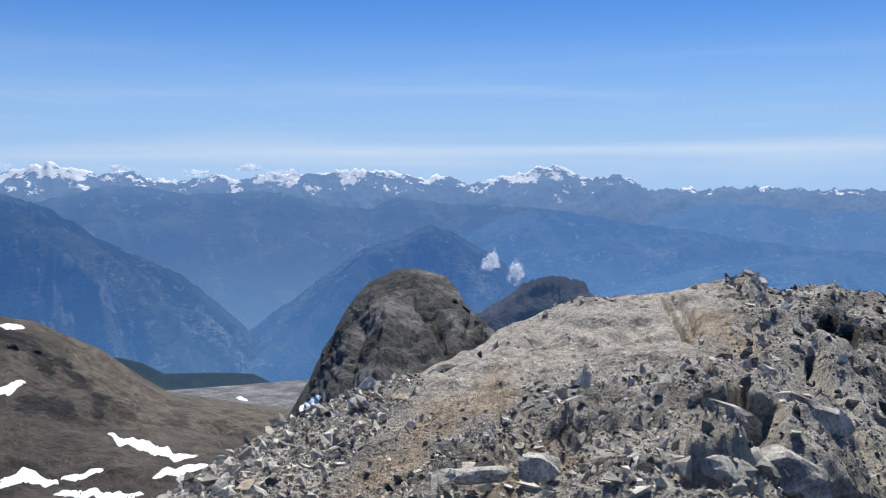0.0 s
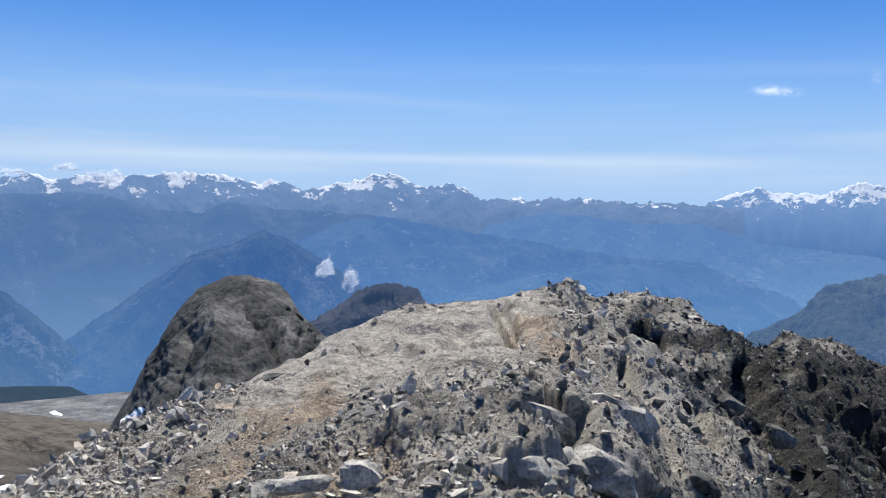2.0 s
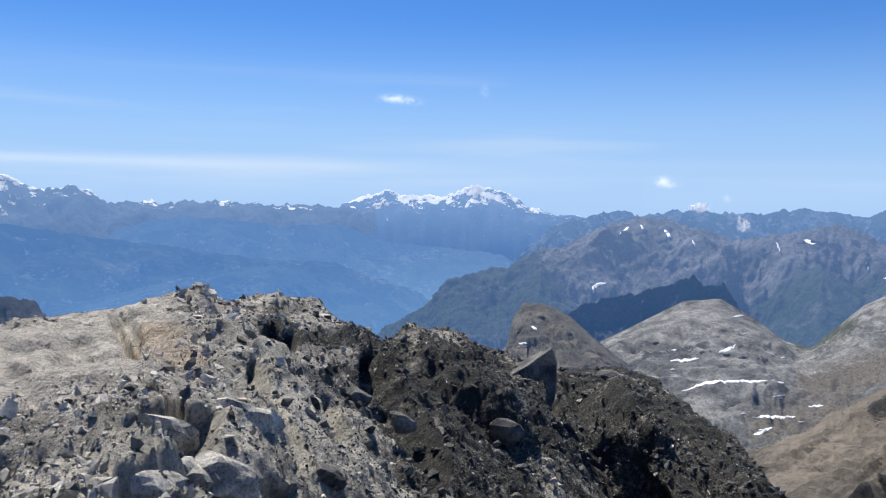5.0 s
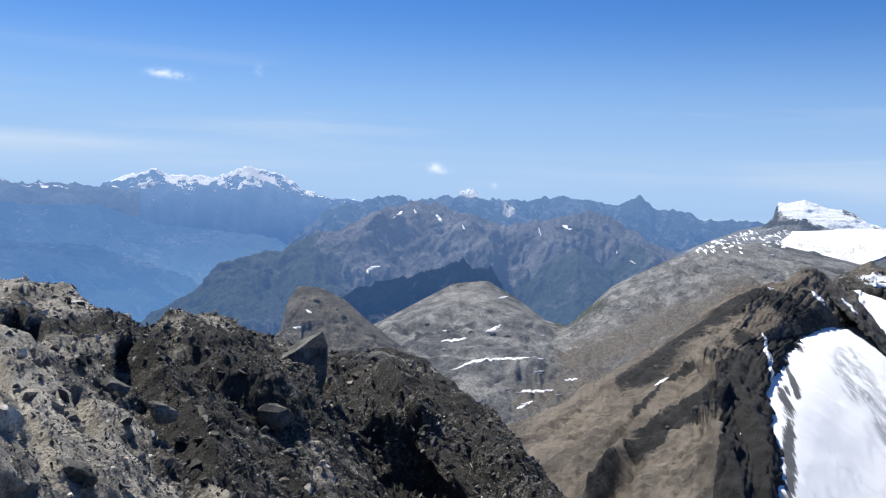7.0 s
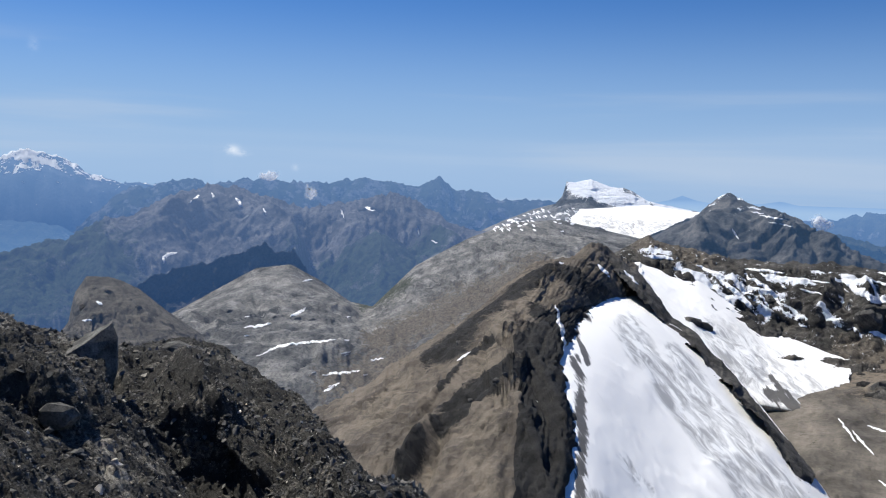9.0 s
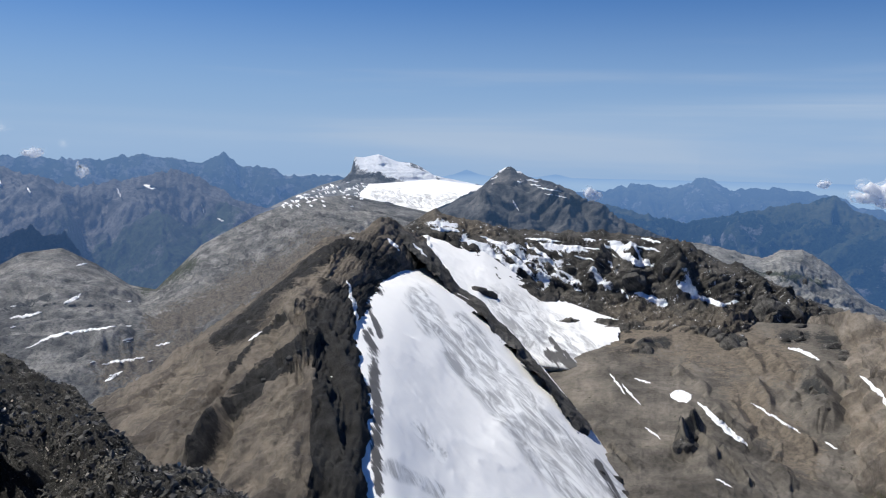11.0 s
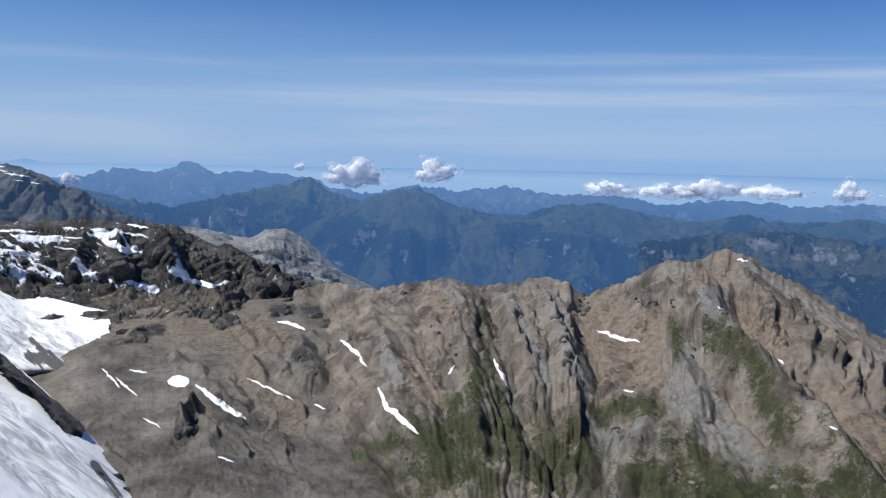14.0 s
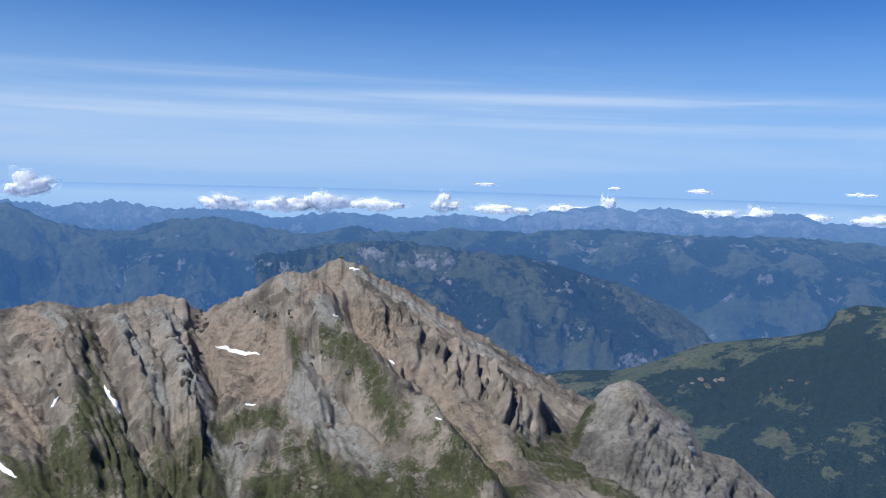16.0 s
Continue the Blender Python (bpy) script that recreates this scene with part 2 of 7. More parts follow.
    if grass:
        h, spread, share, green = grass
        low = k.math("DIVIDE", k.math("SUBTRACT", h, z), spread)
        low = k.math("MINIMUM", k.math("MAXIMUM", low, -1.0), 1.0)
        g = k.math("ADD", k.math("MULTIPLY", low, 0.45), k.math("ADD", k.noise(1.7 / size, 9, 0.65), k.math("MULTIPLY", up, 0.35)))
        g = k.step(g, 1.0 - share, 1.12 - share)
        tone = k.ramp(k.noise(5 / size, 8, 0.7), (0.3, tuple(c * 0.4 for c in green)), (0.65, green))
        colour = k.mix(g, colour, tone)
    colour = k.mix(contrast, colour, k.ramp(fine, (0.2, (0.3, 0.3, 0.31)), (0.6, (1.0, 0.99, 0.97))), "MULTIPLY")
    if white:
        colour = k.mix(k.step(k.math("ADD", k.math("MULTIPLY", split.outputs[0], crisp), edge), 0.9 + 0.6 * crisp, 1.15 + 0.6 * crisp), colour, cover[0])
    if snow:
        h, spread, share = snow
        high = k.math("DIVIDE", k.math("SUBTRACT", z, h), spread)
        high = k.math("MINIMUM", k.math("MAXIMUM", high, -1.0), 1.0)
        s = k.math("ADD", k.math("MULTIPLY", high, 0.32), k.math("ADD", k.math("MULTIPLY", k.noise(1.5 / size, 9, 0.7), 1.2), k.math("MULTIPLY", up, 0.45)))
        s = k.step(s, 1.2 - share, 1.26 - share)
        colour = k.mix(s, colour, (0.88, 0.9, 0.93))
        # snow keeps more of its own colour under the painted haze
        if air:
            air = k.math("MULTIPLY", k.math("SUBTRACT", 1.0, k.math("MULTIPLY", s, 0.7)), air)
    rise = k.math("ADD", k.noise(14 / size, 10, 0.7), k.noise(3.0 / size, 8, 0.6))
    if beds is not None:
        rise = k.math("ADD", rise, beds)
    normal = k.bump(rise, 0.9, size * 0.05 * relief)
    return k.surface(colour, 0.92, normal, air, haze_glow, sink)


def hill_material(name, size, rock=0.2, forest=0.5, air=0.4, haze_glow=(0.14, 0.27, 0.48), sink=True, edge=0.06, fields=0.0):
    """Pre-alpine hills: meadows, dark woods in patches and runs, bare rock on the steep and high parts; turf, scree and slab
    covers of a relief mean meadow, rock and wood."""
    k = Nodes(name)
    cut, laid, split = k.add("ShaderNodeAttribute"), k.add("ShaderNodeAttribute"), k.add("ShaderNodeSeparateColor")
    cut.attribute_name, laid.attribute_name = "carved", "cover"
    k.put(split.inputs[0], laid.outputs["Color"])
    up = k.part_of(2, k.add("ShaderNodeNewGeometry").outputs["Normal"])
    meadow = k.mix(k.noise(0.7 / size, 5, 0.6), (0.06, 0.078, 0.034), (0.125, 0.125, 0.065))
    meadow = k.mix(0.6, meadow, k.ramp(k.noise(7 / size, 8, 0.7), (0.25, (0.45, 0.5, 0.42)), (0.65, (1.15, 1.12, 1.05))), "MULTIPLY")
    patches = k.math("ADD", k.math("MULTIPLY", k.noise(0.55 / size, 9, 0.62), 0.6), k.math("MULTIPLY", k.noise(4 / size, 8, 0.7), 0.4))
    patches = k.math("SUBTRACT", patches, k.math("MULTIPLY", cut.outputs["Fac"], 0.12))
    patches = k.math("ADD", patches, k.math("MULTIPLY", k.math("SUBTRACT", split.outputs[2], split.outputs[0]), 0.26))
    wood = k.ramp(k.noise(30 / size, 4, 0.6), (0.3, (0.010, 0.020, 0.010)), (0.7, (0.028, 0.044, 0.020)))
    colour = k.mix(k.step(patches, 1 - forest - edge, 1 - forest + edge), meadow, wood)
    steep = k.math("SUBTRACT", k.math("ADD", k.noise(2.2 / size, 9, 0.7), 0.35), k.math("MULTIPLY", up, 0.5))
    steep = k.math("ADD", steep, k.math("SUBTRACT", k.math("MULTIPLY", split.outputs[1], 0.22), k.math("MULTIPLY", split.outputs[0], 0.3)))
    bare = k.ramp(k.noise(8 / size, 9, 0.7), (0.2, (0.12, 0.116, 0.108)), (0.8, (0.38, 0.365, 0.34)))
    colour = k.mix(k.step(steep, 0.88 - rock, 1.02 - rock), colour, bare)
    if fields:  # dry fields, villages and slides low over the valley
        open_land = k.math("MULTIPLY", k.step(k.math("ADD", k.math("MULTIPLY", k.noise(4 / size, 6, 0.7, k.scaled((1, 1, 4))), 0.55), k.math("MULTIPLY", k.noise(0.7 / size, 4, 0.6), 0.6)), 0.66, 0.9), k.step(k.part_of(2, k.pos), -120, -330))
        colour = k.mix(k.math("MULTIPLY", open_land, fields), colour, (0.46, 0.44, 0.37))
    normal = k.bump(k.math("ADD", k.noise(14 / size, 10, 0.7), k.noise(3.0 / size, 8, 0.6)), 0.9, size * 0.05)
    return k.surface(colour, 0.95, normal, air, haze_glow, sink)


# ---- relief by ridges ----
def hash01(ix, iy, iz, seed):
    h = (ix * 374761393 + iy * 668265263 + iz * 2147483647 + seed * 974634721) & 0xFFFFFFFF
    h = ((h ^ (h >> 13)) * 1274126177) & 0xFFFFFFFF
    h = ((h ^ (h >> 16)) * 2246822519) & 0xFFFFFFFF
    return ((h ^ (h >> 15)) & 0xFFFFFF) / 16777216.0


def value_noise(p, seed=0):
    i = np.floor(p).astype(np.int64)
    f = p - i
    f = f * f * f * (f * (f * 6 - 15) + 10)
    total = 0
    for dx in (0, 1):
        wx = f[:, 0] if dx else 1 - f[:, 0]
        for dy in (0, 1):
            wy = f[:, 1] if dy else 1 - f[:, 1]
            for dz in (0, 1):
                wz = f[:, 2] if dz else 1 - f[:, 2]
                total = total + wx * wy * wz * hash01(i[:, 0] + dx, i[:, 1] + dy, i[:, 2] + dz, seed)
    return total


def fractal(p, octaves=6, gain=0.5, ridged=False, seed=0):
    out, a, norm = 0, 1.0, 0.0
    for o in range(octaves):
        n = value_noise(p * 2.03 ** o + 17.3 * o, seed + o)
        if ridged:
            n = 1 - np.abs(2 * n - 1)
        out, norm, a = out + a * n, norm + a, a * gain
    return out / norm


def blocks(p, size, seed, tilt=0.6, drop=0.9):
    """Angular blocks: the upper hull of tilted planes, one to a cell of the plan."""
    q = p / size
    i = np.floor(q).astype(np.int64)
    h = np.full(len(q), -1e9)
    for dx in (-1, 0, 1):
        for dy in (-1, 0, 1):
            cx, cy = i[:, 0] + dx, i[:, 1] + dy
            zero = cx * 0
            px, py = q[:, 0] - cx - hash01(cx, cy, zero, seed), q[:, 1] - cy - hash01(cx, cy, zero, seed + 1)
            tx, ty = hash01(cx, cy, zero, seed + 2) - 0.5, hash01(cx, cy, zero, seed + 3) - 0.5
            turn = hash01(cx, cy, zero, seed + 5) * 6.28
            ax, ay = np.cos(turn) * px + np.sin(turn) * py, np.cos(turn) * py - np.sin(turn) * px
            side = np.maximum(np.abs(ax), np.abs(ay) * 1.4)
            h = np.maximum(h, hash01(cx, cy, zero, seed + 4) * 0.7 + 2 * tilt * (tx * px + ty * py) - drop * np.maximum(side - 0.3, 0) * 2)
    return np.maximum(h, -0.5) * size


def spline(keys, values, x):
    """A smooth line through values at keys that does not overshoot."""
    keys, values = np.asarray(keys, float), np.asarray(values, float)
    k = np.clip(np.searchsorted(keys, x, side="right") - 1, 0, len(keys) - 2)
    slopes = np.diff(values, axis=0) / np.diff(keys).reshape(-1, *[1] * (values.ndim - 1))
    m = np.zeros_like(values)
    m[0], m[-1] = slopes[0], slopes[-1]
    a, b = slopes[:-1], slopes[1:]
    m[1:-1] = np.where(a * b > 0, 2 * a * b / np.where(a + b == 0, 1, a + b), 0)
    w = keys[k + 1] - keys[k]
    t = ((x - keys[k]) / w).reshape(-1, *[1] * (values.ndim - 1))
    w = w.reshape(t.shape)
    return ((1 + 2 * t) * (1 - t) ** 2 * values[k] + t * (1 - t) ** 2 * w * m[k]
            + t * t * (3 - 2 * t) * values[k + 1] + t * t * (t - 1) * w * m[k + 1])


def grid_mesh(name, verts, rows, cols):
    me = bpy.data.meshes.new(name)
    idx = np.arange(rows * cols).reshape(rows, cols)
    quads = np.stack([idx[:-1, :-1], idx[:-1, 1:], idx[1:, 1:], idx[1:, :-1]], -1).reshape(-1, 4)
    me.vertices.add(len(verts))
    me.vertices.foreach_set("co", np.asarray(verts, np.float32).ravel())
    me.loops.add(quads.size)
    me.loops.foreach_set("vertex_index", quads.ravel().astype(np.int32))
    me.polygons.add(len(quads))
    me.polygons.foreach_set("loop_start", np.arange(0, quads.size, 4, dtype=np.int32))
    me.update(calc_edges=True)
    return me


def polar(bearing, elev, dist):
    """Places from bearing, height angle (degrees) and horizontal range (metres), seen from the summit."""
    b, e = np.radians(bearing), np.radians(elev)
    return np.stack([np.sin(b) * dist, np.cos(b) * dist, np.tan(e) * dist + EYE_Z], -1)


SURFACES = {}
COVERS = ("turf", "scree", "slab")


def line_distance(b, e, pts):
    """Degrees from every (b, e) to a line of (bearing, height angle)."""
    best = np.full(b.shape, 1e9)
    pts = [tuple(p) for p in pts]
    for (b0, e0), (b1, e1) in zip(pts, pts[1:] or pts):
        lx, ly = b1 - b0, e1 - e0
        t = np.clip(((b - b0) * lx + (e - e0) * ly) / (lx * lx + ly * ly + 1e-9), 0, 1)
        best = np.minimum(best, np.hypot(b - b0 - t * lx, e - e0 - t * ly))
    return best


def closer(count, part, end):
    """Even steps from 0 to end, or with a share of them crowded between two places."""
    if not part:
        return np.linspace(0, end, count)
    lo, hi, share = part
    rest = (1 - share) / (lo + end - hi)
    return np.interp(np.linspace(0, 1, count), [0, lo * rest, lo * rest + share, 1], [0, lo, hi, end])


def carve(grid, size, depth, octaves, seed):
    """Branching gullies and ribs that run down the slope, as running water cuts them; depth is that of the largest."""
    (xu, yu, zu), (xv, yv, zv) = (np.moveaxis(np.gradient(grid, axis=a), -1, 0) for a in (1, 0))
    det = xu * yv - xv * yu
    det = det / (det * det + 1e-6)
    gx, gy = ((zu * yv - zv * yu) * det).ravel(), ((xu * zv - xv * zu) * det).ravel()
    slope = np.hypot(gx, gy)
    hold = np.minimum(slope, 1.2) / (slope + 1e-9)
    gx, gy = gx * hold, gy * hold
    steep = np.clip(np.hypot(gx, gy) / 0.45, 0.15, 1) * np.clip(2.4 - 1.1 * slope, 0.2, 1)
    p = grid.reshape(-1, 3)[:, :2]
    total, a = np.zeros(len(p)), 1.0
    for o in range(octaves):
        q = p / size + 13.7 * o
        i = np.floor(q).astype(np.int64)
        length = np.hypot(gx, gy) + 1e-6
        sx, sy = -gy / length, gx / length
        c, s, w = 0.0, 0.0, 1e-6
        for dx in (-1, 0, 1):
            for dy in (-1, 0, 1):
                cx, cy = i[:, 0] + dx, i[:, 1] + dy
                rx, ry = q[:, 0] - cx - hash01(cx, cy, cx * 0, seed + o), q[:, 1] - cy - hash01(cx, cy, cx * 0, seed + o + 40)
                weight = np.exp(-2.2 * (rx * rx + ry * ry))
                phase = 6.2832 * ((rx * sx + ry * sy) * 1.15 + hash01(cx, cy, cx * 0, seed + o + 80))
                c, s, w = c + weight * np.cos(phase), s + weight * np.sin(phase), w + weight
        c, s = c / w, s / w
        long = np.sqrt(c * c + s * s) + 1e-6
        even = np.minimum(1, 1.6 * long) / long
        total = total + a * c * even
        push = -s * even * 6.2832 * 1.15 * a * depth / size
        gx, gy = gx + push * sx, gy + push * sy
        size, a = size * 0.5, a * 0.46
    return depth * total * steep


def bed_axis(start, end, dip):
    """The normal of rock layers that crop out along a line of sight from start to end, (bearing, height angle, range), and sink inwards by dip degrees."""
    a, b = Vector(polar(*start)), Vector(polar(*end))
    return (b - a).cross(way((start[0] + end[0]) / 2, -dip)).normalized()


def bed_number(flat, axes, thick, fold, seed):
    """The number of the layer at every place; between bearings with axes of their own the layers bend."""
    bearing = np.degrees(np.arctan2(flat[:, 0], flat[:, 1]))
    each = np.stack([(flat - flat.mean(0)) @ np.array(axis) for _, axis in axes])
    keys = [b for b, _ in axes]
    at = np.interp(bearing, keys, np.arange(len(keys)))
    lo = np.minimum(at.astype(int), len(keys) - 1)
    hi = np.minimum(lo + 1, len(keys) - 1)
    f, n = at - lo, np.arange(len(flat))
    number = ((1 - f) * each[lo, n] + f * each[hi, n]) / thick
    return number + fold * (fractal(flat / (thick * 9), 3, 0.5, False, seed + 61) - 0.5)


def ledges(number, seed):
    """Hard layers stand out, soft ones lie back: -0.5 to 0.5."""
    number = number + 0.9 * value_noise(np.stack([number * 0.41, number * 0, number * 0 + 0.5], -1), seed)
    i = np.floor(number).astype(np.int64)
    f = number - i
    hard = 0.35 + 0.65 * hash01(i, i * 0, i * 0, seed + 3)
    rise, fall = np.clip(f / 0.16, 0, 1), np.clip((f - 0.5) / 0.42, 0, 1)
    return hard * (rise * rise * (3 - 2 * rise) - fall * fall * (3 - 2 * fall)) - 0.32


def relief(name, rails, material, cols, rows, rough=0.0, grain=40.0, gully=0.0, gullies=14, keep=1, seed=1, octaves=6, spurs=(), covers=(), warp=0.5, fray=0.0, fine=0.45, swirl=0.7, jag=0.0, steep=1.0, crown=True, even=0.0, apron=True, carved=None, beds=None, thin=0.68, wide=None, tall=None,
           label="", category="mountain", group="", kind="", smooth=True, shape=None):
    """A mountain side hung on rails, from behind the crest down to the foot. A rail is (range, range, [(bearing, height angle), ...]) or
    [(bearing, height angle, range), ...]; rail number keep is the crest, which is roughened less. spurs: (metres, half width in degrees, line),
    a rib, or below zero a gully; covers: (kind, half width in degrees, line). carved: (metres, depth, octaves) of the gullies that water has cut;
    beds: ([(bearing, axis), ...], thickness, relief, fold) of the rock's layers. wide, tall: (from, to, share) of the columns or rows laid closer."""
    cols, rows = int(cols * thin), int(rows * thin)
    u = closer(cols, wide, 1)
    lines = []
    for rail in rails:
        if isinstance(rail, tuple):
            r0, r1, pts = rail
            b0, b1 = pts[0][0], pts[-1][0]
            pts = [(b, e, r0 + (r1 - r0) * (b - b0) / ((b1 - b0) or 1)) for b, e in pts]
        else:
            pts = rail
        pts = np.array(pts, float)
        s = np.concatenate([[0], np.cumsum(np.hypot(np.diff(pts[:, 0]), 0.35 * np.diff(pts[:, 1])))])
        s /= s[-1]
        lines.append(np.stack([np.interp(u, s, pts[:, k]) for k in range(3)], -1))
    lines = np.array(lines)
    if even:  # no kinks along the rails
        w = max(int(cols * even), 1)
        wide = np.concatenate([lines[:, :1].repeat(w, 1), lines, lines[:, -1:].repeat(w, 1)], 1)
        total = np.cumsum(np.concatenate([wide[:, :1] * 0, wide], 1), 1)
        lines = (total[:, 2 * w + 1:] - total[:, :-2 * w - 1]) / (2 * w + 1)
    v = closer(rows, tall, len(rails) - 1)
    # the crest stays sharp: one curve behind it, one before it
    bed = spline(np.arange(keep, len(rails)), lines[keep:], np.maximum(v, keep))
    if keep:
        behind = spline(np.arange(keep + 1), lines[:keep + 1], np.minimum(v, keep))
        bed = np.where((v < keep)[:, None, None], behind, bed)
    if jag:  # teeth along the crest
        line = bed[..., 0].ravel() * 1.1
        teeth = fractal(np.stack([line, line * 0 + seed * 2.3, v.repeat(cols) * 0.4], -1), 6, 0.62, True, seed + 81).reshape(rows, cols) - 0.62
        bed[..., 1] += 2 * jag * teeth * np.clip(1 - np.abs(v - keep) / 0.9, 0, 1)[:, None]
    verts = polar(bed[..., 0], bed[..., 1], bed[..., 2])
    du, dv = np.gradient(verts, axis=1), np.gradient(verts, axis=0)
    n = np.cross(dv, du)
    n /= np.linalg.norm(n, axis=-1, keepdims=True) + 1e-9
    n = np.where(n[..., 2:3] < 0, -n, n)
    flat, nf = verts.reshape(-1, 3), n.reshape(-1, 3)
    calm = np.clip(np.abs(v - keep) / 0.35, 0.3, 1)[:, None].repeat(cols, 1).ravel()
    if fray:  # a ragged rim at the foot and the ends
        rim = np.maximum(np.clip(1 - (len(rails) - 1 - v) / 0.5, 0, 1)[:, None], np.clip(1 - np.minimum(u, 1 - u) / 0.08, 0, 1)[None, :])
        jag = fractal(flat / (grain * 0.5) + 3.3, 5, 0.6, False, seed + 71).reshape(rows, cols) - 0.5
        bed[..., 1] += fray * rim * jag
        bed[..., 0] += fray * rim * np.roll(jag, 7, 1)
        flat = polar(bed[..., 0], bed[..., 1], bed[..., 2]).reshape(-1, 3)
    w1, w2 = fractal(flat / grain, 5, 0.6, False, seed + 31) - 0.5, fractal(flat / grain + 51.7, 5, 0.6, False, seed + 37) - 0.5
    warped = flat + np.stack([w1, w2, w1 * 0], -1) * grain * swirl
    d = rough * (fractal(warped / grain, octaves, 0.5, True, seed) - 0.62) * 2 + fine * rough * (fractal(warped * 4.3 / grain + 7.7, 4, 0.55, True, seed + 9) - 0.62)
    if gully:
        gu = np.stack([(u[None, :] * gullies).repeat(rows, 0).ravel() + w1 * 2.2, v.repeat(cols) * 1.3 + w2 * 2.2, np.full(len(flat), seed * 3.7)], -1)
        d = d + gully * (fractal(gu, 5, 0.5, True, seed + 50) - 0.6) * 2
    b, e = bed[..., 0].ravel() + w1 * 2 * warp, bed[..., 1].ravel() + w2 * 2 * warp
    spurred = d * 0.3
    for height, width, pts in spurs:
        below = np.clip((v - keep) / 0.7, 0, 1)[:, None].repeat(cols, 1).ravel()
        rib = height * below * np.clip(steep * (1 - line_distance(b, e, pts) / width), 0, 1)
        d, spurred = d + rib, spurred + rib
    if carved:
        cut = carve((flat + nf * (spurred * calm)[:, None]).reshape(rows, cols, 3), *carved, seed)
        d = d + cut
    layer_no = None
    if beds:
        axes, thick, amount, fold = beds
        layer_no = bed_number(flat + np.stack([w1, w2, w1], -1) * grain * 0.25, axes, thick, fold, seed)
        side = fractal(flat / (thick * 2.6) + 4.4, 3, 0.6, False, seed + 77)
        d = d + thick * amount * (ledges(layer_no, seed) * np.clip(2.4 * side - 0.5, 0, 1.3) + 0.45 * ledges(layer_no * 2.9 + 5.5, seed + 5) * np.clip(2.6 - 3.4 * side, 0, 1.2))
    if crown:  # nothing bulges over the crest line
        past = (np.clip(v - keep, 0, 9) + 0.5 * np.clip(keep - v, 0, 9))[:, None].repeat(cols, 1).ravel()
        d = d * np.where(d > 0, np.clip(past / 0.9, 0.05, 1), np.clip(past / 0.4, 0.05, 1))
    flat = flat + nf * (d * calm)[:, None]
    if shape is not None:
        flat = shape(flat, nf, calm)
    skirt = 0
    if apron:  # the mountain goes on down to the valley, in front and behind
        skirt = 4
        front, back = flat[-cols:], flat[:cols]
        for f in (0.2, 0.45, 0.7, 1.0):
            down, rear = front * np.array([1 - 0.07 * f, 1 - 0.07 * f, 1]), back * np.array([1 + 0.07 * f, 1 + 0.07 * f, 1])
            down[:, 2] += (-648 - front[:, 2]) * f
            rear[:, 2] += (-648 - back[:, 2]) * f
            flat = np.concatenate([rear, flat, down])
        rows += 2 * skirt
    me = grid_mesh(name, flat, rows, cols)
    if covers:
        laid = np.zeros((len(b), 4), np.float32)
        for kind_of, width, pts in covers:
            c = COVERS.index(kind_of)
            if isinstance(pts, float):  # all that lies before a rail
                far = 1.5 * np.clip((v.repeat(cols) - pts + 0.25 * w1) / width, 0, 1)
            else:
                far = np.clip(1.15 - 0.75 * line_distance(b, e, pts) / width, 0, 1)
            laid[:, c] = np.maximum(laid[:, c], far)
        laid = np.pad(laid, ((skirt * cols, skirt * cols), (0, 0)))
        layer = me.attributes.new("cover", "FLOAT_COLOR", "POINT")
        layer.data.foreach_set("color", laid.ravel())
    if layer_no is not None:
        me.attributes.new("beds", "FLOAT", "POINT").data.foreach_set("value", np.pad(layer_no, skirt * cols, mode="edge").astype(np.float32))
    if carved:
        me.attributes.new("carved", "FLOAT", "POINT").data.foreach_set("value", np.pad(cut / carved[1], skirt * cols).astype(np.float32))
    me.materials.append(material)
    if smooth:
        me.shade_smooth()
    ob = new(name, me)
    SURFACES[name] = (flat, rows, cols)
    return tagged(ob, label, category, group, kind)


def crag(size, amount):
    """Angular steps and faces of two sizes on a steep side."""

    def cut(flat, n, calm):
        level = flat[:, 0] * 0.8 - flat[:, 1] * 0.6
        side = np.stack([level + 0.55 * flat[:, 2], 0.9 * flat[:, 2] - 0.4 * level + 0.2 * (flat[:, 0] * 0.6 + flat[:, 1] * 0.8)], -1)
        d = blocks(side, size, 61, 0.6) + 0.8 * blocks(side + 3.1, size * 0.37, 67, 0.7) - 0.35 * size
        return flat + n * (amount * d * calm)[:, None]

    return cut


# glow colours that paint haze onto the middle distance
HAZE_FAR = (0.30, 0.47, 0.76)
HAZE_NORTH = (0.14, 0.27, 0.48)
SCREE = dict(dark=(0.13, 0.112, 0.09), mid=(0.22, 0.19, 0.15), light=(0.30, 0.26, 0.205))
SLATE = dict(dark=(0.05, 0.05, 0.05), mid=(0.11, 0.105, 0.10), light=(0.2, 0.19, 0.175))

RED_SCREE = (0.38, 0.30, 0.235)
TURF = (0.085, 0.092, 0.04)


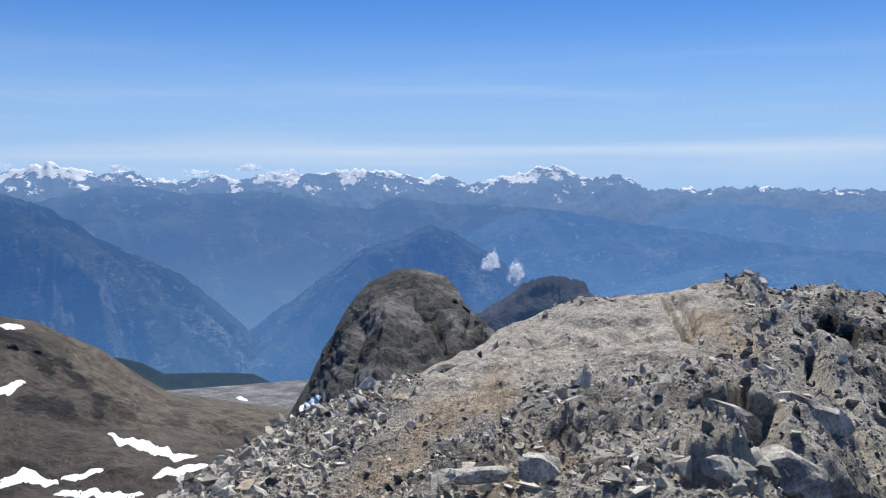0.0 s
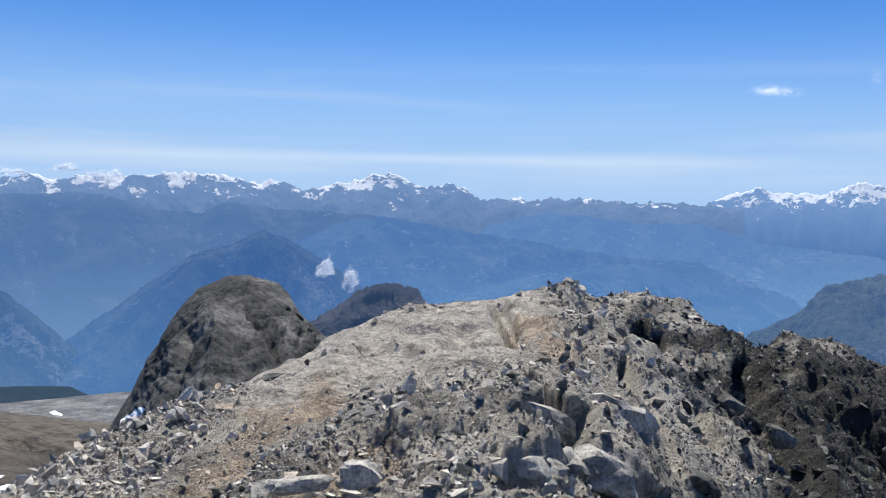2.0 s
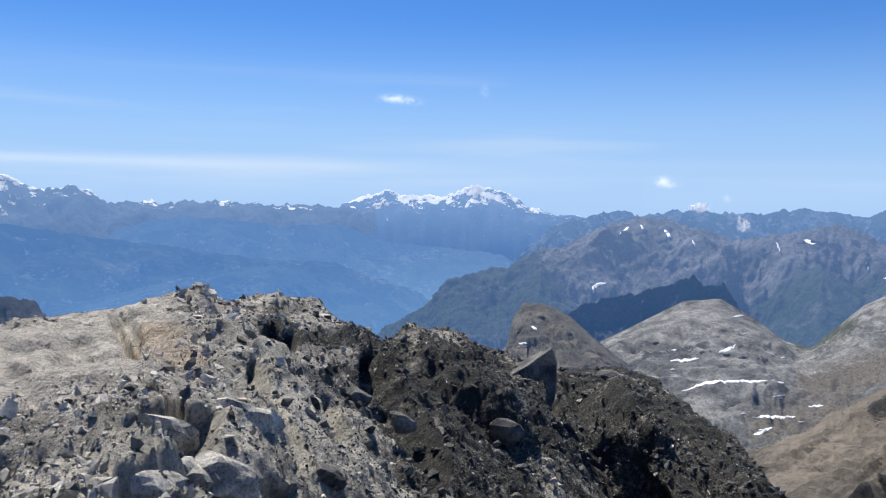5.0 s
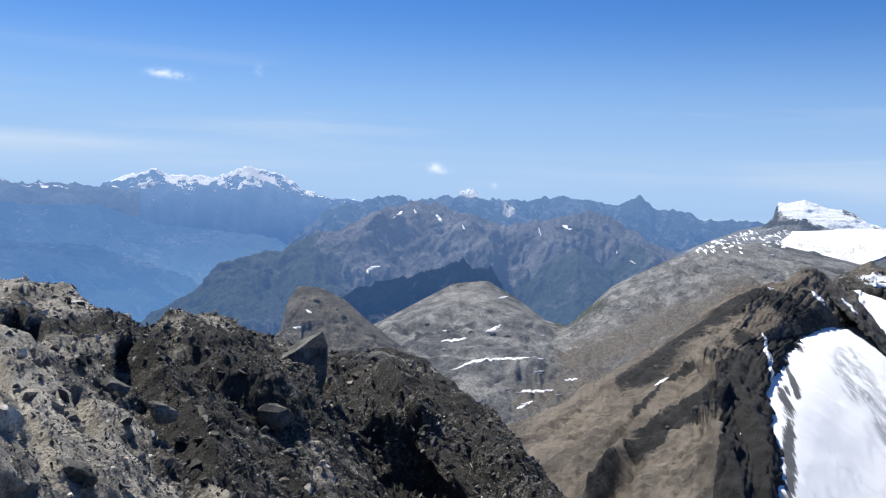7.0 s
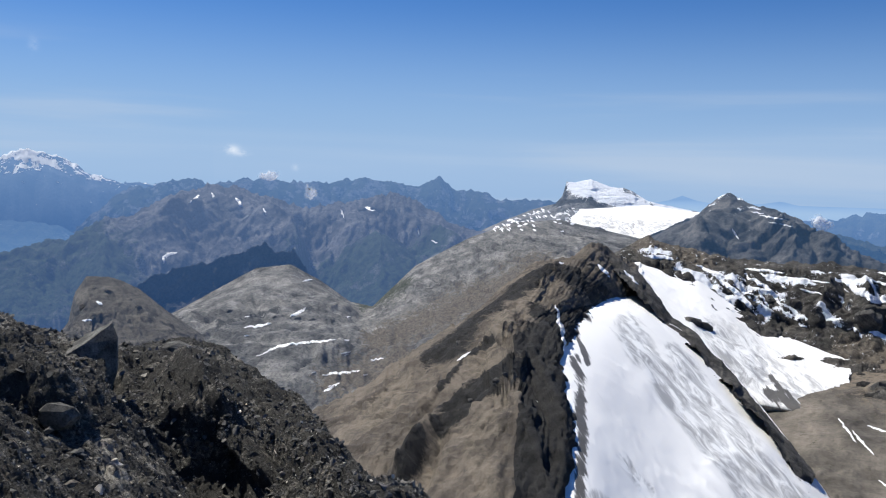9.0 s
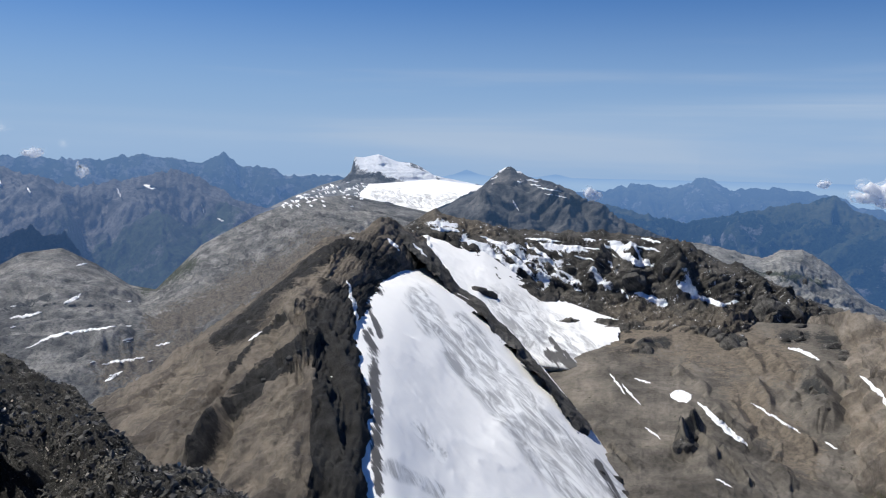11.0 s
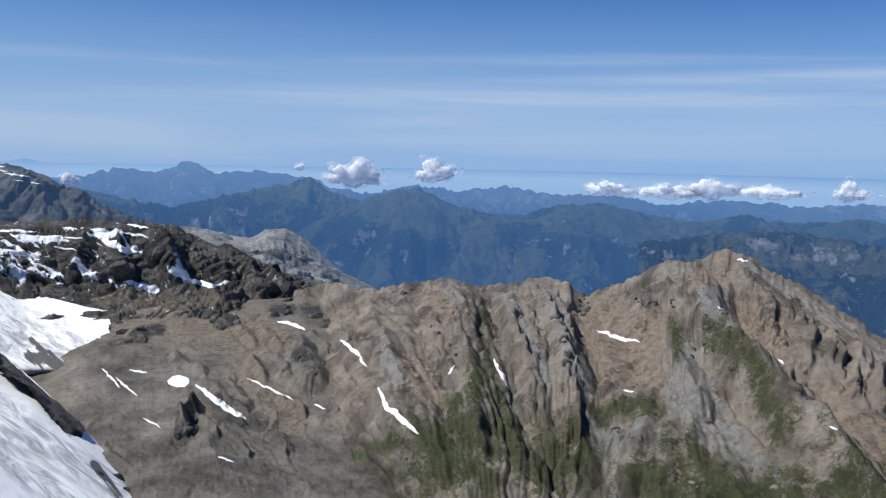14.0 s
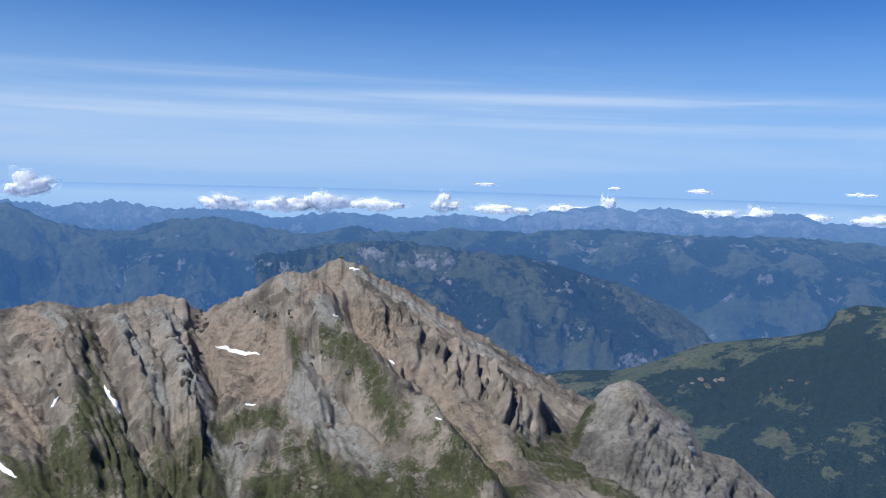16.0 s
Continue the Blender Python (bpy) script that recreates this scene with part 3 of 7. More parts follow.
def summit_material(name, tones, scale=1.0):
    """Fractured limestone: grain, dark crevices between shards, and the covers laid out on the ridge (pale slab, tan
    grit, dark rock whose tone holds part of the flank's shade).
    """
    k = Nodes(name)
    dark, mid, light = tones
    colour = k.ramp(k.noise(0.9, 10, 0.65), (0.2, dark), (0.5, mid), (0.8, light))
    laid = k.add("ShaderNodeAttribute")
    laid.attribute_name = "cover"
    split = k.add("ShaderNodeSeparateColor")
    k.put(split.inputs[0], laid.outputs["Color"])
    edge = k.math("ADD", k.math("MULTIPLY", k.noise(1.3, 9, 0.72), 1.3), k.math("MULTIPLY", k.noise(9, 6, 0.7), 0.7))
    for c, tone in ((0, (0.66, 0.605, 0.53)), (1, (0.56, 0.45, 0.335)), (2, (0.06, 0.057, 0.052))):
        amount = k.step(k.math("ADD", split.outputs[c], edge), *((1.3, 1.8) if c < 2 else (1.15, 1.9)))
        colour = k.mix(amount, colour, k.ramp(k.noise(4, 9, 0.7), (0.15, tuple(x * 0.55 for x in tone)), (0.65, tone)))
    colour = k.mix(0.8, colour, k.ramp(k.noise(7, 9, 0.78), (0.1, (0.32, 0.31, 0.3)), (0.5, (1, 0.99, 0.97))), "MULTIPLY")
    colour = k.mix(0.8, colour, k.ramp(k.noise(24, 6, 0.8), (0.15, (0.22, 0.22, 0.22)), (0.5, (1, 0.99, 0.97)), (0.85, (1.3, 1.29, 1.26))), "MULTIPLY")
    bent = k.add("ShaderNodeVectorMath", operation="ADD")
    sway = k.add("ShaderNodeTexNoise")
    k.put(sway.inputs["Vector"], k.pos)
    sway.inputs["Scale"].default_value, sway.inputs["Detail"].default_value = 1.6, 4
    k.put(bent.inputs[0], k.scaled((1.0, 0.45, 0.6)))
    k.put(bent.inputs[1], k.scaled((0.35, 0.35, 0.35), sway.outputs["Color"]))
    for scale, width in ((0.75, 0.012),):
        seam = k.cells(scale, bent.outputs[0], "DISTANCE_TO_EDGE").outputs["Distance"]
        open_here = k.math("MULTIPLY", k.step(seam, width * scale, width * 0.3 * scale), k.step(k.noise(0.8, 4, 0.6), 0.5, 0.75))
        colour = k.mix(k.math("MULTIPLY", open_here, 0.9), colour, (0.045, 0.041, 0.036))
    height = k.math("ADD", k.math("MULTIPLY", k.noise(5, 9, 0.7), 1.5), k.noise(22, 8, 0.75))
    return k.surface(colour, 0.92, k.bump(height, 0.9, 0.05))


summit_rock = summit_material("summit_limestone", ((0.22, 0.204, 0.178), (0.44, 0.407, 0.352), (0.64, 0.592, 0.515)))
dome_rock = rock_material("dome_rock", dark=(0.08, 0.079, 0.078), mid=(0.18, 0.176, 0.17), light=(0.38, 0.365, 0.345), size=14, strata=0.15, contrast=0.8, tone=0.64, dip=(None, 3.2, 0.8))
# dark slate; the knob's blue is haze mixed in as a glow
knob_rock = rock_material("knob_rock", **SLATE, size=30, tone=0.5, air=0.30, haze_glow=(0.085, 0.165, 0.34))
hump_rock = rock_material("hump_rock", **SCREE, size=60, strata=0.3, air=0.12, haze_glow=HAZE_NORTH)
brown_scree = rock_material("brown_scree", flow=((0.30, 0.25, 0.195), 0.5), dark=(0.17, 0.145, 0.118), mid=(0.26, 0.222, 0.18), light=(0.34, 0.29, 0.235), size=60, runs=0.35, dip=(None, 9, 0.5),
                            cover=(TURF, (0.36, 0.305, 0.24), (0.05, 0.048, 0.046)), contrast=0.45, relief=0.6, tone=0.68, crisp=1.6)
hill_scree = rock_material("hill_scree", flow=((0.20, 0.172, 0.142), 0.5), dark=(0.075, 0.065, 0.056), mid=(0.14, 0.12, 0.1), light=(0.215, 0.185, 0.153), size=70, strata=0.25,
                           cover=(TURF, (0.26, 0.22, 0.175), (0.045, 0.043, 0.042)), contrast=0.5)
cliff_rock = rock_material("cliff_rock", **SLATE, size=30, strata=0.3)
karst_rock = rock_material("karst_rock", dark=(0.18, 0.176, 0.168), mid=(0.33, 0.32, 0.30), light=(0.50, 0.485, 0.46), size=38, strata=0.2, dip=(None, 13, 0.8),
                           cover=((0.10, 0.11, 0.06), (0.26, 0.22, 0.17), (0.1, 0.1, 0.095)), contrast=0.75, air=0.10, haze_glow=HAZE_NORTH)
pale_karst = rock_material("pale_karst", dark=(0.24, 0.235, 0.22), mid=(0.40, 0.39, 0.365), light=(0.56, 0.545, 0.51), size=40, dip=(None, 16, 0.5),
                           cover=((0.10, 0.11, 0.06), (0.26, 0.22, 0.17), (0.1, 0.1, 0.095)), contrast=0.7, air=0.14, haze_glow=HAZE_NORTH)
knoll_rock = rock_material("knoll_rock", dark=(0.17, 0.158, 0.142), mid=(0.29, 0.27, 0.243), light=(0.42, 0.395, 0.36), size=30, dip=(None, 12, 0.55),
                           cover=(TURF, (0.42, 0.37, 0.30), (0.1, 0.1, 0.095)), contrast=0.55, tone=0.66)
crest_rock = rock_material("crest_rock", flow=((0.36, 0.30, 0.24), 0.5), dark=(0.15, 0.128, 0.106), mid=(0.27, 0.232, 0.19), light=(0.40, 0.352, 0.30), size=40, runs=0.25, dip=(None, 15, 0.85),
                           cover=(TURF, RED_SCREE, (0.37, 0.352, 0.32)), crisp=1.0, contrast=0.34, relief=0.5, tone=0.66)
basin_rock = rock_material("basin_scree", flow=((0.27, 0.24, 0.2), 0.5), dark=(0.12, 0.108, 0.093), mid=(0.215, 0.193, 0.165), light=(0.31, 0.275, 0.235), size=40, strata=0.1, runs=0.3, dip=((0.2, -0.4, 0.9), 14, 0.35),
                           cover=(TURF, (0.27, 0.225, 0.175), (0.06, 0.06, 0.058)), contrast=0.36, relief=0.6, tone=0.8)
cirque_rock = rock_material("cirque_rock", dark=(0.045, 0.043, 0.04), mid=(0.105, 0.099, 0.09), light=(0.185, 0.172, 0.154), size=34, strata=0.3, dip=(None, 17, 0.6), white=True,
                            cover=((0.86, 0.88, 0.92), (0.22, 0.19, 0.155), (0.05, 0.05, 0.05)))
crag_rock = rock_material("crag_rock", dark=(0.07, 0.067, 0.063), mid=(0.15, 0.142, 0.13), light=(0.27, 0.255, 0.23), size=12, dip=((-0.3, -0.55, 0.75), 3, 0.6), contrast=0.7)
horn_rock = rock_material("horn_rock", dark=(0.13, 0.13, 0.125), mid=(0.27, 0.265, 0.25), light=(0.40, 0.39, 0.37), size=60, strata=0.1, dip=(None, 22, 0.45), white=True, crisp=2.2,
                          cover=((0.9, 0.91, 0.94), (0.3, 0.28, 0.25), (0.06, 0.06, 0.06)), tone=0.9, air=0.2, haze_glow=HAZE_FAR)
peak_rock = rock_material("peak_rock", dark=(0.065, 0.064, 0.064), mid=(0.155, 0.149, 0.142), light=(0.28, 0.262, 0.245), size=50, strata=0.2, dip=(None, 24, 0.6), snow=(-40, 60, -0.04),
                          air=0.22, haze_glow=HAZE_NORTH)
# the range's bluish cast is painted haze, mixed in as glow
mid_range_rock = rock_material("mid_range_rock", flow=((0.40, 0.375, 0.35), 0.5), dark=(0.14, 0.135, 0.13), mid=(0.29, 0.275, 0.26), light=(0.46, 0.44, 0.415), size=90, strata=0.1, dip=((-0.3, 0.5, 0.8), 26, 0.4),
                               cover=((0.10, 0.142, 0.062), (0.22, 0.2, 0.17), (0.02, 0.022, 0.024)), crisp=1.5, snow=(-25, 40, -0.10), contrast=0.7, tone=0.66, air=0.52, haze_glow=(0.215, 0.33, 0.57))
# the cliff's shade is put into this darker copy of the range's rock
shade_toned_rock = rock_material("shade_toned_cliff_rock", dark=(0.05, 0.05, 0.05), mid=(0.11, 0.105, 0.10), light=(0.19, 0.18, 0.17), size=60, dip=((-0.3, 0.5, 0.8), 16, 0.4),
                            cover=((0.075, 0.092, 0.05), (0.2, 0.18, 0.15), (0.04, 0.04, 0.04)), air=0.40, haze_glow=(0.13, 0.25, 0.48))
# both snowy ranges carry their haze as a blue glow in the material
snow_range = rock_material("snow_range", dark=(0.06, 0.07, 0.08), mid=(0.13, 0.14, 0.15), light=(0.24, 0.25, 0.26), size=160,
                           snow=(0, 85, 0.10), air=0.70, haze_glow=(0.205, 0.355, 0.64))
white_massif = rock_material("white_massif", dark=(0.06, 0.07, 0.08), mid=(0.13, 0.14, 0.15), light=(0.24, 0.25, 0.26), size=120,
                             snow=(2, 80, 0.24), air=0.77, haze_glow=(0.225, 0.395, 0.71))


# hill colours under a strong glow that paints the blue haze
def hazed_material(name, air, colour):
    return hill_material(name, 130, rock=0.25, forest=0.52, air=air, haze_glow=colour, fields=0.6, sink="hazy")


blue_ranges = [hazed_material("blue_slope", 0.68, (0.085, 0.20, 0.455)), hazed_material("blue_slope_far", 0.74, (0.165, 0.30, 0.57)),
               hazed_material("blue_slope_low", 0.70, (0.095, 0.22, 0.50)), hazed_material("blue_slope_west", 0.74, (0.155, 0.318, 0.635)),
               hazed_material("blue_slope_hazy", 0.77, (0.197, 0.37, 0.69)), hazed_material("blue_slope_valley", 0.73, (0.155, 0.33, 0.665))]
# haze is put into these as blue glow, more on farther hills
green_hill = hill_material("green_hill", 200, rock=0.22, forest=0.50, edge=0.035, air=0.57, haze_glow=(0.15, 0.31, 0.605))
near_green_hill = hill_material("near_green_hill", 150, rock=0.26, forest=0.50, edge=0.03, air=0.45, haze_glow=(0.115, 0.25, 0.52))
far_chain = hill_material("far_chain", 160, rock=0.4, forest=0.45, air=0.72, haze_glow=(0.185, 0.335, 0.62))
far_hill = hill_material("far_hill", 180, rock=0.3, forest=0.5, air=0.80, haze_glow=(0.245, 0.42, 0.735))
forest_hill = hill_material("forest_hill", 64, rock=0.02, forest=0.68, edge=0.025, air=0.27, haze_glow=(0.085, 0.185, 0.38))
plateau_wood = hill_material("plateau_wood", 64, rock=0.0, forest=0.86, edge=0.03, air=0.30, haze_glow=(0.075, 0.165, 0.36))
plain_material = hill_material("lowland", 110, rock=0.35, forest=0.42, air=0.78, haze_glow=(0.24, 0.43, 0.79))
# the far low hills only glow: haze painted in blue, paler lower down
k = Nodes("low_range_glow")
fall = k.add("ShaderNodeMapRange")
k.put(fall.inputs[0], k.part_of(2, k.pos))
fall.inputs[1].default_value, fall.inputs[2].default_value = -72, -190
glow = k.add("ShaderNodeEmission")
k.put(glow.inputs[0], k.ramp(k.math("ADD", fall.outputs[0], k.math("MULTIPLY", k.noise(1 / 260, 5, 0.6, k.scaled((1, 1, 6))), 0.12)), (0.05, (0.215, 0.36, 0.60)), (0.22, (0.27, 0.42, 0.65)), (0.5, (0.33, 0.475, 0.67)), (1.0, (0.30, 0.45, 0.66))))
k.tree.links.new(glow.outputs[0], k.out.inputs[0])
horizon_glow = k.mat

k = Nodes("glacier_snow")
laid = k.add("ShaderNodeAttribute")
laid.attribute_name = "cover"
split = k.add("ShaderNodeSeparateColor")
k.put(split.inputs[0], laid.outputs["Color"])
lengthwise, across, both = k.add("ShaderNodeVectorMath", operation="DOT_PRODUCT"), k.add("ShaderNodeVectorMath", operation="DOT_PRODUCT"), k.add("ShaderNodeCombineXYZ")
for node, axis in ((lengthwise, (-0.28, -0.16, 0.0)), (across, (0.5, -0.87, 0.0))):
    k.put(node.inputs[0], k.pos)
    node.inputs[1].default_value = axis
k.put(both.inputs[0], lengthwise.outputs["Value"])
k.put(both.inputs[1], across.outputs["Value"])
flow = k.noise(0.03, 9, 0.7, both.outputs[0], 0.6)
crevice = k.noise(0.07, 8, 0.7, both.outputs[0], 1.2)
bare = k.step(k.math("ADD", k.math("MULTIPLY", flow, 0.85), k.math("MULTIPLY", split.outputs[1], 0.95)), 0.62, 1.12)
tone = k.ramp(crevice, (0.3, (0.26, 0.26, 0.265)), (0.5, (0.58, 0.58, 0.58)), (0.68, (0.88, 0.88, 0.87)))
k_col = k.mix(k.math("MULTIPLY", bare, 0.8), (0.88, 0.868, 0.85), tone)
drawn = k.add("ShaderNodeCombineXYZ")
turn = k.math("MULTIPLY", k.math("ARCTAN2", k.part_of(0, k.pos), k.part_of(1, k.pos)), 57.3)
level = k.add("ShaderNodeVectorMath", operation="LENGTH")
k.put(level.inputs[0], k.scaled((1, 1, 0)))
fall = k.math("MULTIPLY", k.math("DIVIDE", k.part_of(2, k.pos), level.outputs["Value"]), 57.3)
k.put(drawn.inputs[0], k.math("ADD", k.math("MULTIPLY", turn, 1.5), fall))
k.put(drawn.inputs[1], k.math("MULTIPLY", turn, 0.28))
rubble = k.step(k.math("ADD", split.outputs[2], k.math("ADD", k.math("MULTIPLY", k.noise(1.5, 8, 0.75, drawn.outputs[0], 0.4), 1.0), k.math("MULTIPLY", k.noise(0.02, 6, 0.7), 0.4))), 1.4, 1.6)
k_col = k.mix(rubble, k_col, (0.10, 0.095, 0.09))
glacier_snow = k.surface(k_col, 0.6, k.bump(crevice, 0.35, 0.8))
k = Nodes("old_snow")
old_snow = k.surface(k.ramp(k.noise(0.2, 6, 0.6), (0.3, (0.74, 0.75, 0.77)), (0.6, (0.9, 0.9, 0.9))), 0.6)

# ---- the lowland, one sheet to the horizon ----
ang = np.linspace(0, 2 * math.pi, 181)
rad = np.geomspace(20, 4800, 60)
lowland = np.stack([np.outer(rad, np.sin(ang)), np.outer(rad, np.cos(ang)), np.zeros((60, 181))], -1).reshape(-1, 3)
lowland[:, 2] = -640 + 30 * fractal(lowland / 500, 4)
me = grid_mesh("ground", lowland, 60, 181)
me.materials.append(plain_material)
tagged(new("ground", me), "blue-green valley floor with painted haze far below the summit", "ground", kind="structure")

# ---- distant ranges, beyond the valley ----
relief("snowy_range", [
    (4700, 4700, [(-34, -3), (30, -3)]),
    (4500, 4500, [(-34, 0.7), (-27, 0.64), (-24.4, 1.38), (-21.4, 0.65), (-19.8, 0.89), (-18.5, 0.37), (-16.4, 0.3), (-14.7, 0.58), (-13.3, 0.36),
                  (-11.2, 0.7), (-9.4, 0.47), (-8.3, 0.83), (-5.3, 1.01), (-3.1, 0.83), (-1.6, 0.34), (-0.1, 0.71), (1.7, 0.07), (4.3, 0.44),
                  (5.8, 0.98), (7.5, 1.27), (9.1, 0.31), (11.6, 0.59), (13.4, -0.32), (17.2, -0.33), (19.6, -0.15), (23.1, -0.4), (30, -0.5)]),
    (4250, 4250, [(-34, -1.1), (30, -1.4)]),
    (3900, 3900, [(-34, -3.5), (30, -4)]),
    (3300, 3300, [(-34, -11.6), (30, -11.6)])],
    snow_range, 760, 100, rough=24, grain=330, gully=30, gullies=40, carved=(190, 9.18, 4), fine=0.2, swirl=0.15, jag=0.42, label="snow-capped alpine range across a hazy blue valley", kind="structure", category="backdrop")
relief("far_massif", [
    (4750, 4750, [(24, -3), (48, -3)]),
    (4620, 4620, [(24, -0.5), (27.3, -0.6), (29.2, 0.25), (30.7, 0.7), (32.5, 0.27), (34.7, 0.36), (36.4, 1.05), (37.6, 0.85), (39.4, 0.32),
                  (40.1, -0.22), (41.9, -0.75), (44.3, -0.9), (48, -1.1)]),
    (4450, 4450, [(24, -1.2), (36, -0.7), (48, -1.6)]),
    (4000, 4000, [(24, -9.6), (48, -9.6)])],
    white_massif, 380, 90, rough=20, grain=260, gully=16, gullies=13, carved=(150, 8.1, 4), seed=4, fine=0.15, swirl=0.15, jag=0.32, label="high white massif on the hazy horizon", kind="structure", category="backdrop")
BLUE = [
    ([(-34, 0.4), (-27, -0.36), (-24, -1.57), (-21.2, -3.52), (-18.6, -4.83), (-16.6, -5.79), (-12, -10)], 3000),
    ([(-30, -5), (-26, -1.2), (-24, -0.72), (-21.4, -0.04), (-19.1, -0.05), (-16.5, -0.6), (-13.3, -0.43), (-10.5, -0.44), (-8.3, -1.19), (-5, -1.58), (-3.1, -0.84), (0.6, -1.23),
      (4.3, -1.42), (6.6, -1.61), (9, -2.6), (15, -7)], 3900),
    ([(-13, -9.5), (-6.9, -5.28), (-5.4, -4.18), (-3.1, -3.64), (-0.9, -2.64), (0.6, -3.09), (2.5, -4.22), (4.3, -5.33), (10, -9.5)], 3100),
    ([(-3, -8), (1, -3.4), (4.3, -1.9), (7, -1.6), (11.7, -2.33), (18.6, -3.33), (23.5, -3.93), (27.2, -3.99), (33, -6), (38, -10)], 3500),
    ([(8, -7), (14, -2.0), (17.7, -1.1), (23.6, -1.66), (27.7, -1.63), (31.1, -2.72), (34.8, -3.04), (38.4, -3.4), (45, -8)], 4000),
    ([(6, -10), (12, -6.4), (19.9, -4.65), (23.6, -4.27), (27.4, -5.37), (31.1, -6.07), (38, -10)], 3000),
]


def foot(dist):
    """The height angle at which the valley floor lies at a range."""
    return -math.degrees(math.atan(665 / dist))


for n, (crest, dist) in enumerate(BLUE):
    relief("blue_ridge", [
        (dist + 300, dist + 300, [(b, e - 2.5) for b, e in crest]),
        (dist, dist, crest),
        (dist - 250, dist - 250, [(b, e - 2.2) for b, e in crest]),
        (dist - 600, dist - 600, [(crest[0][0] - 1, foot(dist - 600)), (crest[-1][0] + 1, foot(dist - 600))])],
        blue_ranges[n], 250, 84, rough=50, grain=600, gully=50, gullies=8, carved=(260, 9, 4), jag=0.22, fine=0.12, swirl=0.25, seed=10 + n, label="forested mountain ridge with painted blue haze", kind="structure",
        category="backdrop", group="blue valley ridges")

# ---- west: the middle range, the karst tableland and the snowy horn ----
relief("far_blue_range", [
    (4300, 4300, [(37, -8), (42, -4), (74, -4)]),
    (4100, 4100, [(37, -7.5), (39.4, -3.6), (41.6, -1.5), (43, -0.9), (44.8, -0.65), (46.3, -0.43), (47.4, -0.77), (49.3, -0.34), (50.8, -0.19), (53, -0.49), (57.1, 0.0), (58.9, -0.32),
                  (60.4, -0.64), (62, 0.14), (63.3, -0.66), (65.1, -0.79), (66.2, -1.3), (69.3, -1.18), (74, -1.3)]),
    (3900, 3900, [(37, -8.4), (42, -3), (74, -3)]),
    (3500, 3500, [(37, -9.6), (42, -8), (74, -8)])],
    far_chain, 420, 100, rough=30, grain=300, gully=20, gullies=14, carved=(190, 10.8, 4), jag=0.42, fine=0.15, swirl=0.2, seed=21, label="jagged mountain chain in painted blue haze behind the middle range", kind="structure", category="backdrop")
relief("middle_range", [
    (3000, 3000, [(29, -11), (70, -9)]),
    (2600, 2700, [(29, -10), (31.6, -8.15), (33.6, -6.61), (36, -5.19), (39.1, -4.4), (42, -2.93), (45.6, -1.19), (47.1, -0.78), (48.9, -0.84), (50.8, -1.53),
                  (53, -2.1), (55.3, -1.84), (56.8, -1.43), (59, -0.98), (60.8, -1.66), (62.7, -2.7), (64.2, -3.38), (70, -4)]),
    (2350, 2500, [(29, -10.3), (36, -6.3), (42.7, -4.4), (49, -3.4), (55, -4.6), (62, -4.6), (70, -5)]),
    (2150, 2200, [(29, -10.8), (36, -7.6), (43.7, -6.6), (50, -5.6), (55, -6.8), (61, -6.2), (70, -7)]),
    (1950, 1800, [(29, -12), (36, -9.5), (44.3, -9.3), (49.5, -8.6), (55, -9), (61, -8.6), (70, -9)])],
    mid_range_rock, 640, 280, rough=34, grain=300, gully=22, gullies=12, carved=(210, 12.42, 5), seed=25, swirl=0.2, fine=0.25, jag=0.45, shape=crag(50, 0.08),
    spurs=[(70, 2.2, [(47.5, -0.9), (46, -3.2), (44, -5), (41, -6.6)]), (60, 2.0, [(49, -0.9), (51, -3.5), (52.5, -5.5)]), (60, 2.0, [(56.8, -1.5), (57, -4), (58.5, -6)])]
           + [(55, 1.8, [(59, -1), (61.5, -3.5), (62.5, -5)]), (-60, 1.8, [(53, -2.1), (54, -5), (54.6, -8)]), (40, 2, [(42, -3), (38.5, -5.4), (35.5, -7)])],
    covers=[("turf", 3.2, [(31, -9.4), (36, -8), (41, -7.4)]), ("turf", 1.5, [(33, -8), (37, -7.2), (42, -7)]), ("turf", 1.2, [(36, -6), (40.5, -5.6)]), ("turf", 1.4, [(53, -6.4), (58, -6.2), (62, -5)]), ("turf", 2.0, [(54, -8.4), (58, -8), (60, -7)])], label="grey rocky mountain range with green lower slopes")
dist, drop = 1830, 3.2
crest = [(41.6, -8.8), (43.1, -6.96), (45.8, -5.95), (47.6, -5.6), (49.3, -5.05), (50.8, -4.45), (51.3, -5.0), (52.6, -4.7), (53.4, -6.2), (54.4, -8.4)]
relief("shadowed_cliff", [
    (dist + 120, dist + 120, [(bb, ee - 1.0) for bb, ee in crest]),
    (dist, dist, crest),
    (dist - 18, dist - 18, [(bb, ee - drop * 0.6) for bb, ee in crest]),
    (dist - 70, dist - 70, [(bb, ee - drop) for bb, ee in crest])],
    shade_toned_rock, 300, 120, rough=14, grain=80, gully=12, gullies=9, carved=(60, 4, 4), jag=0.4, seed=31, covers=[("turf", 0.2, [(0, 0)])], label="dark shaded cliff band below the middle range")
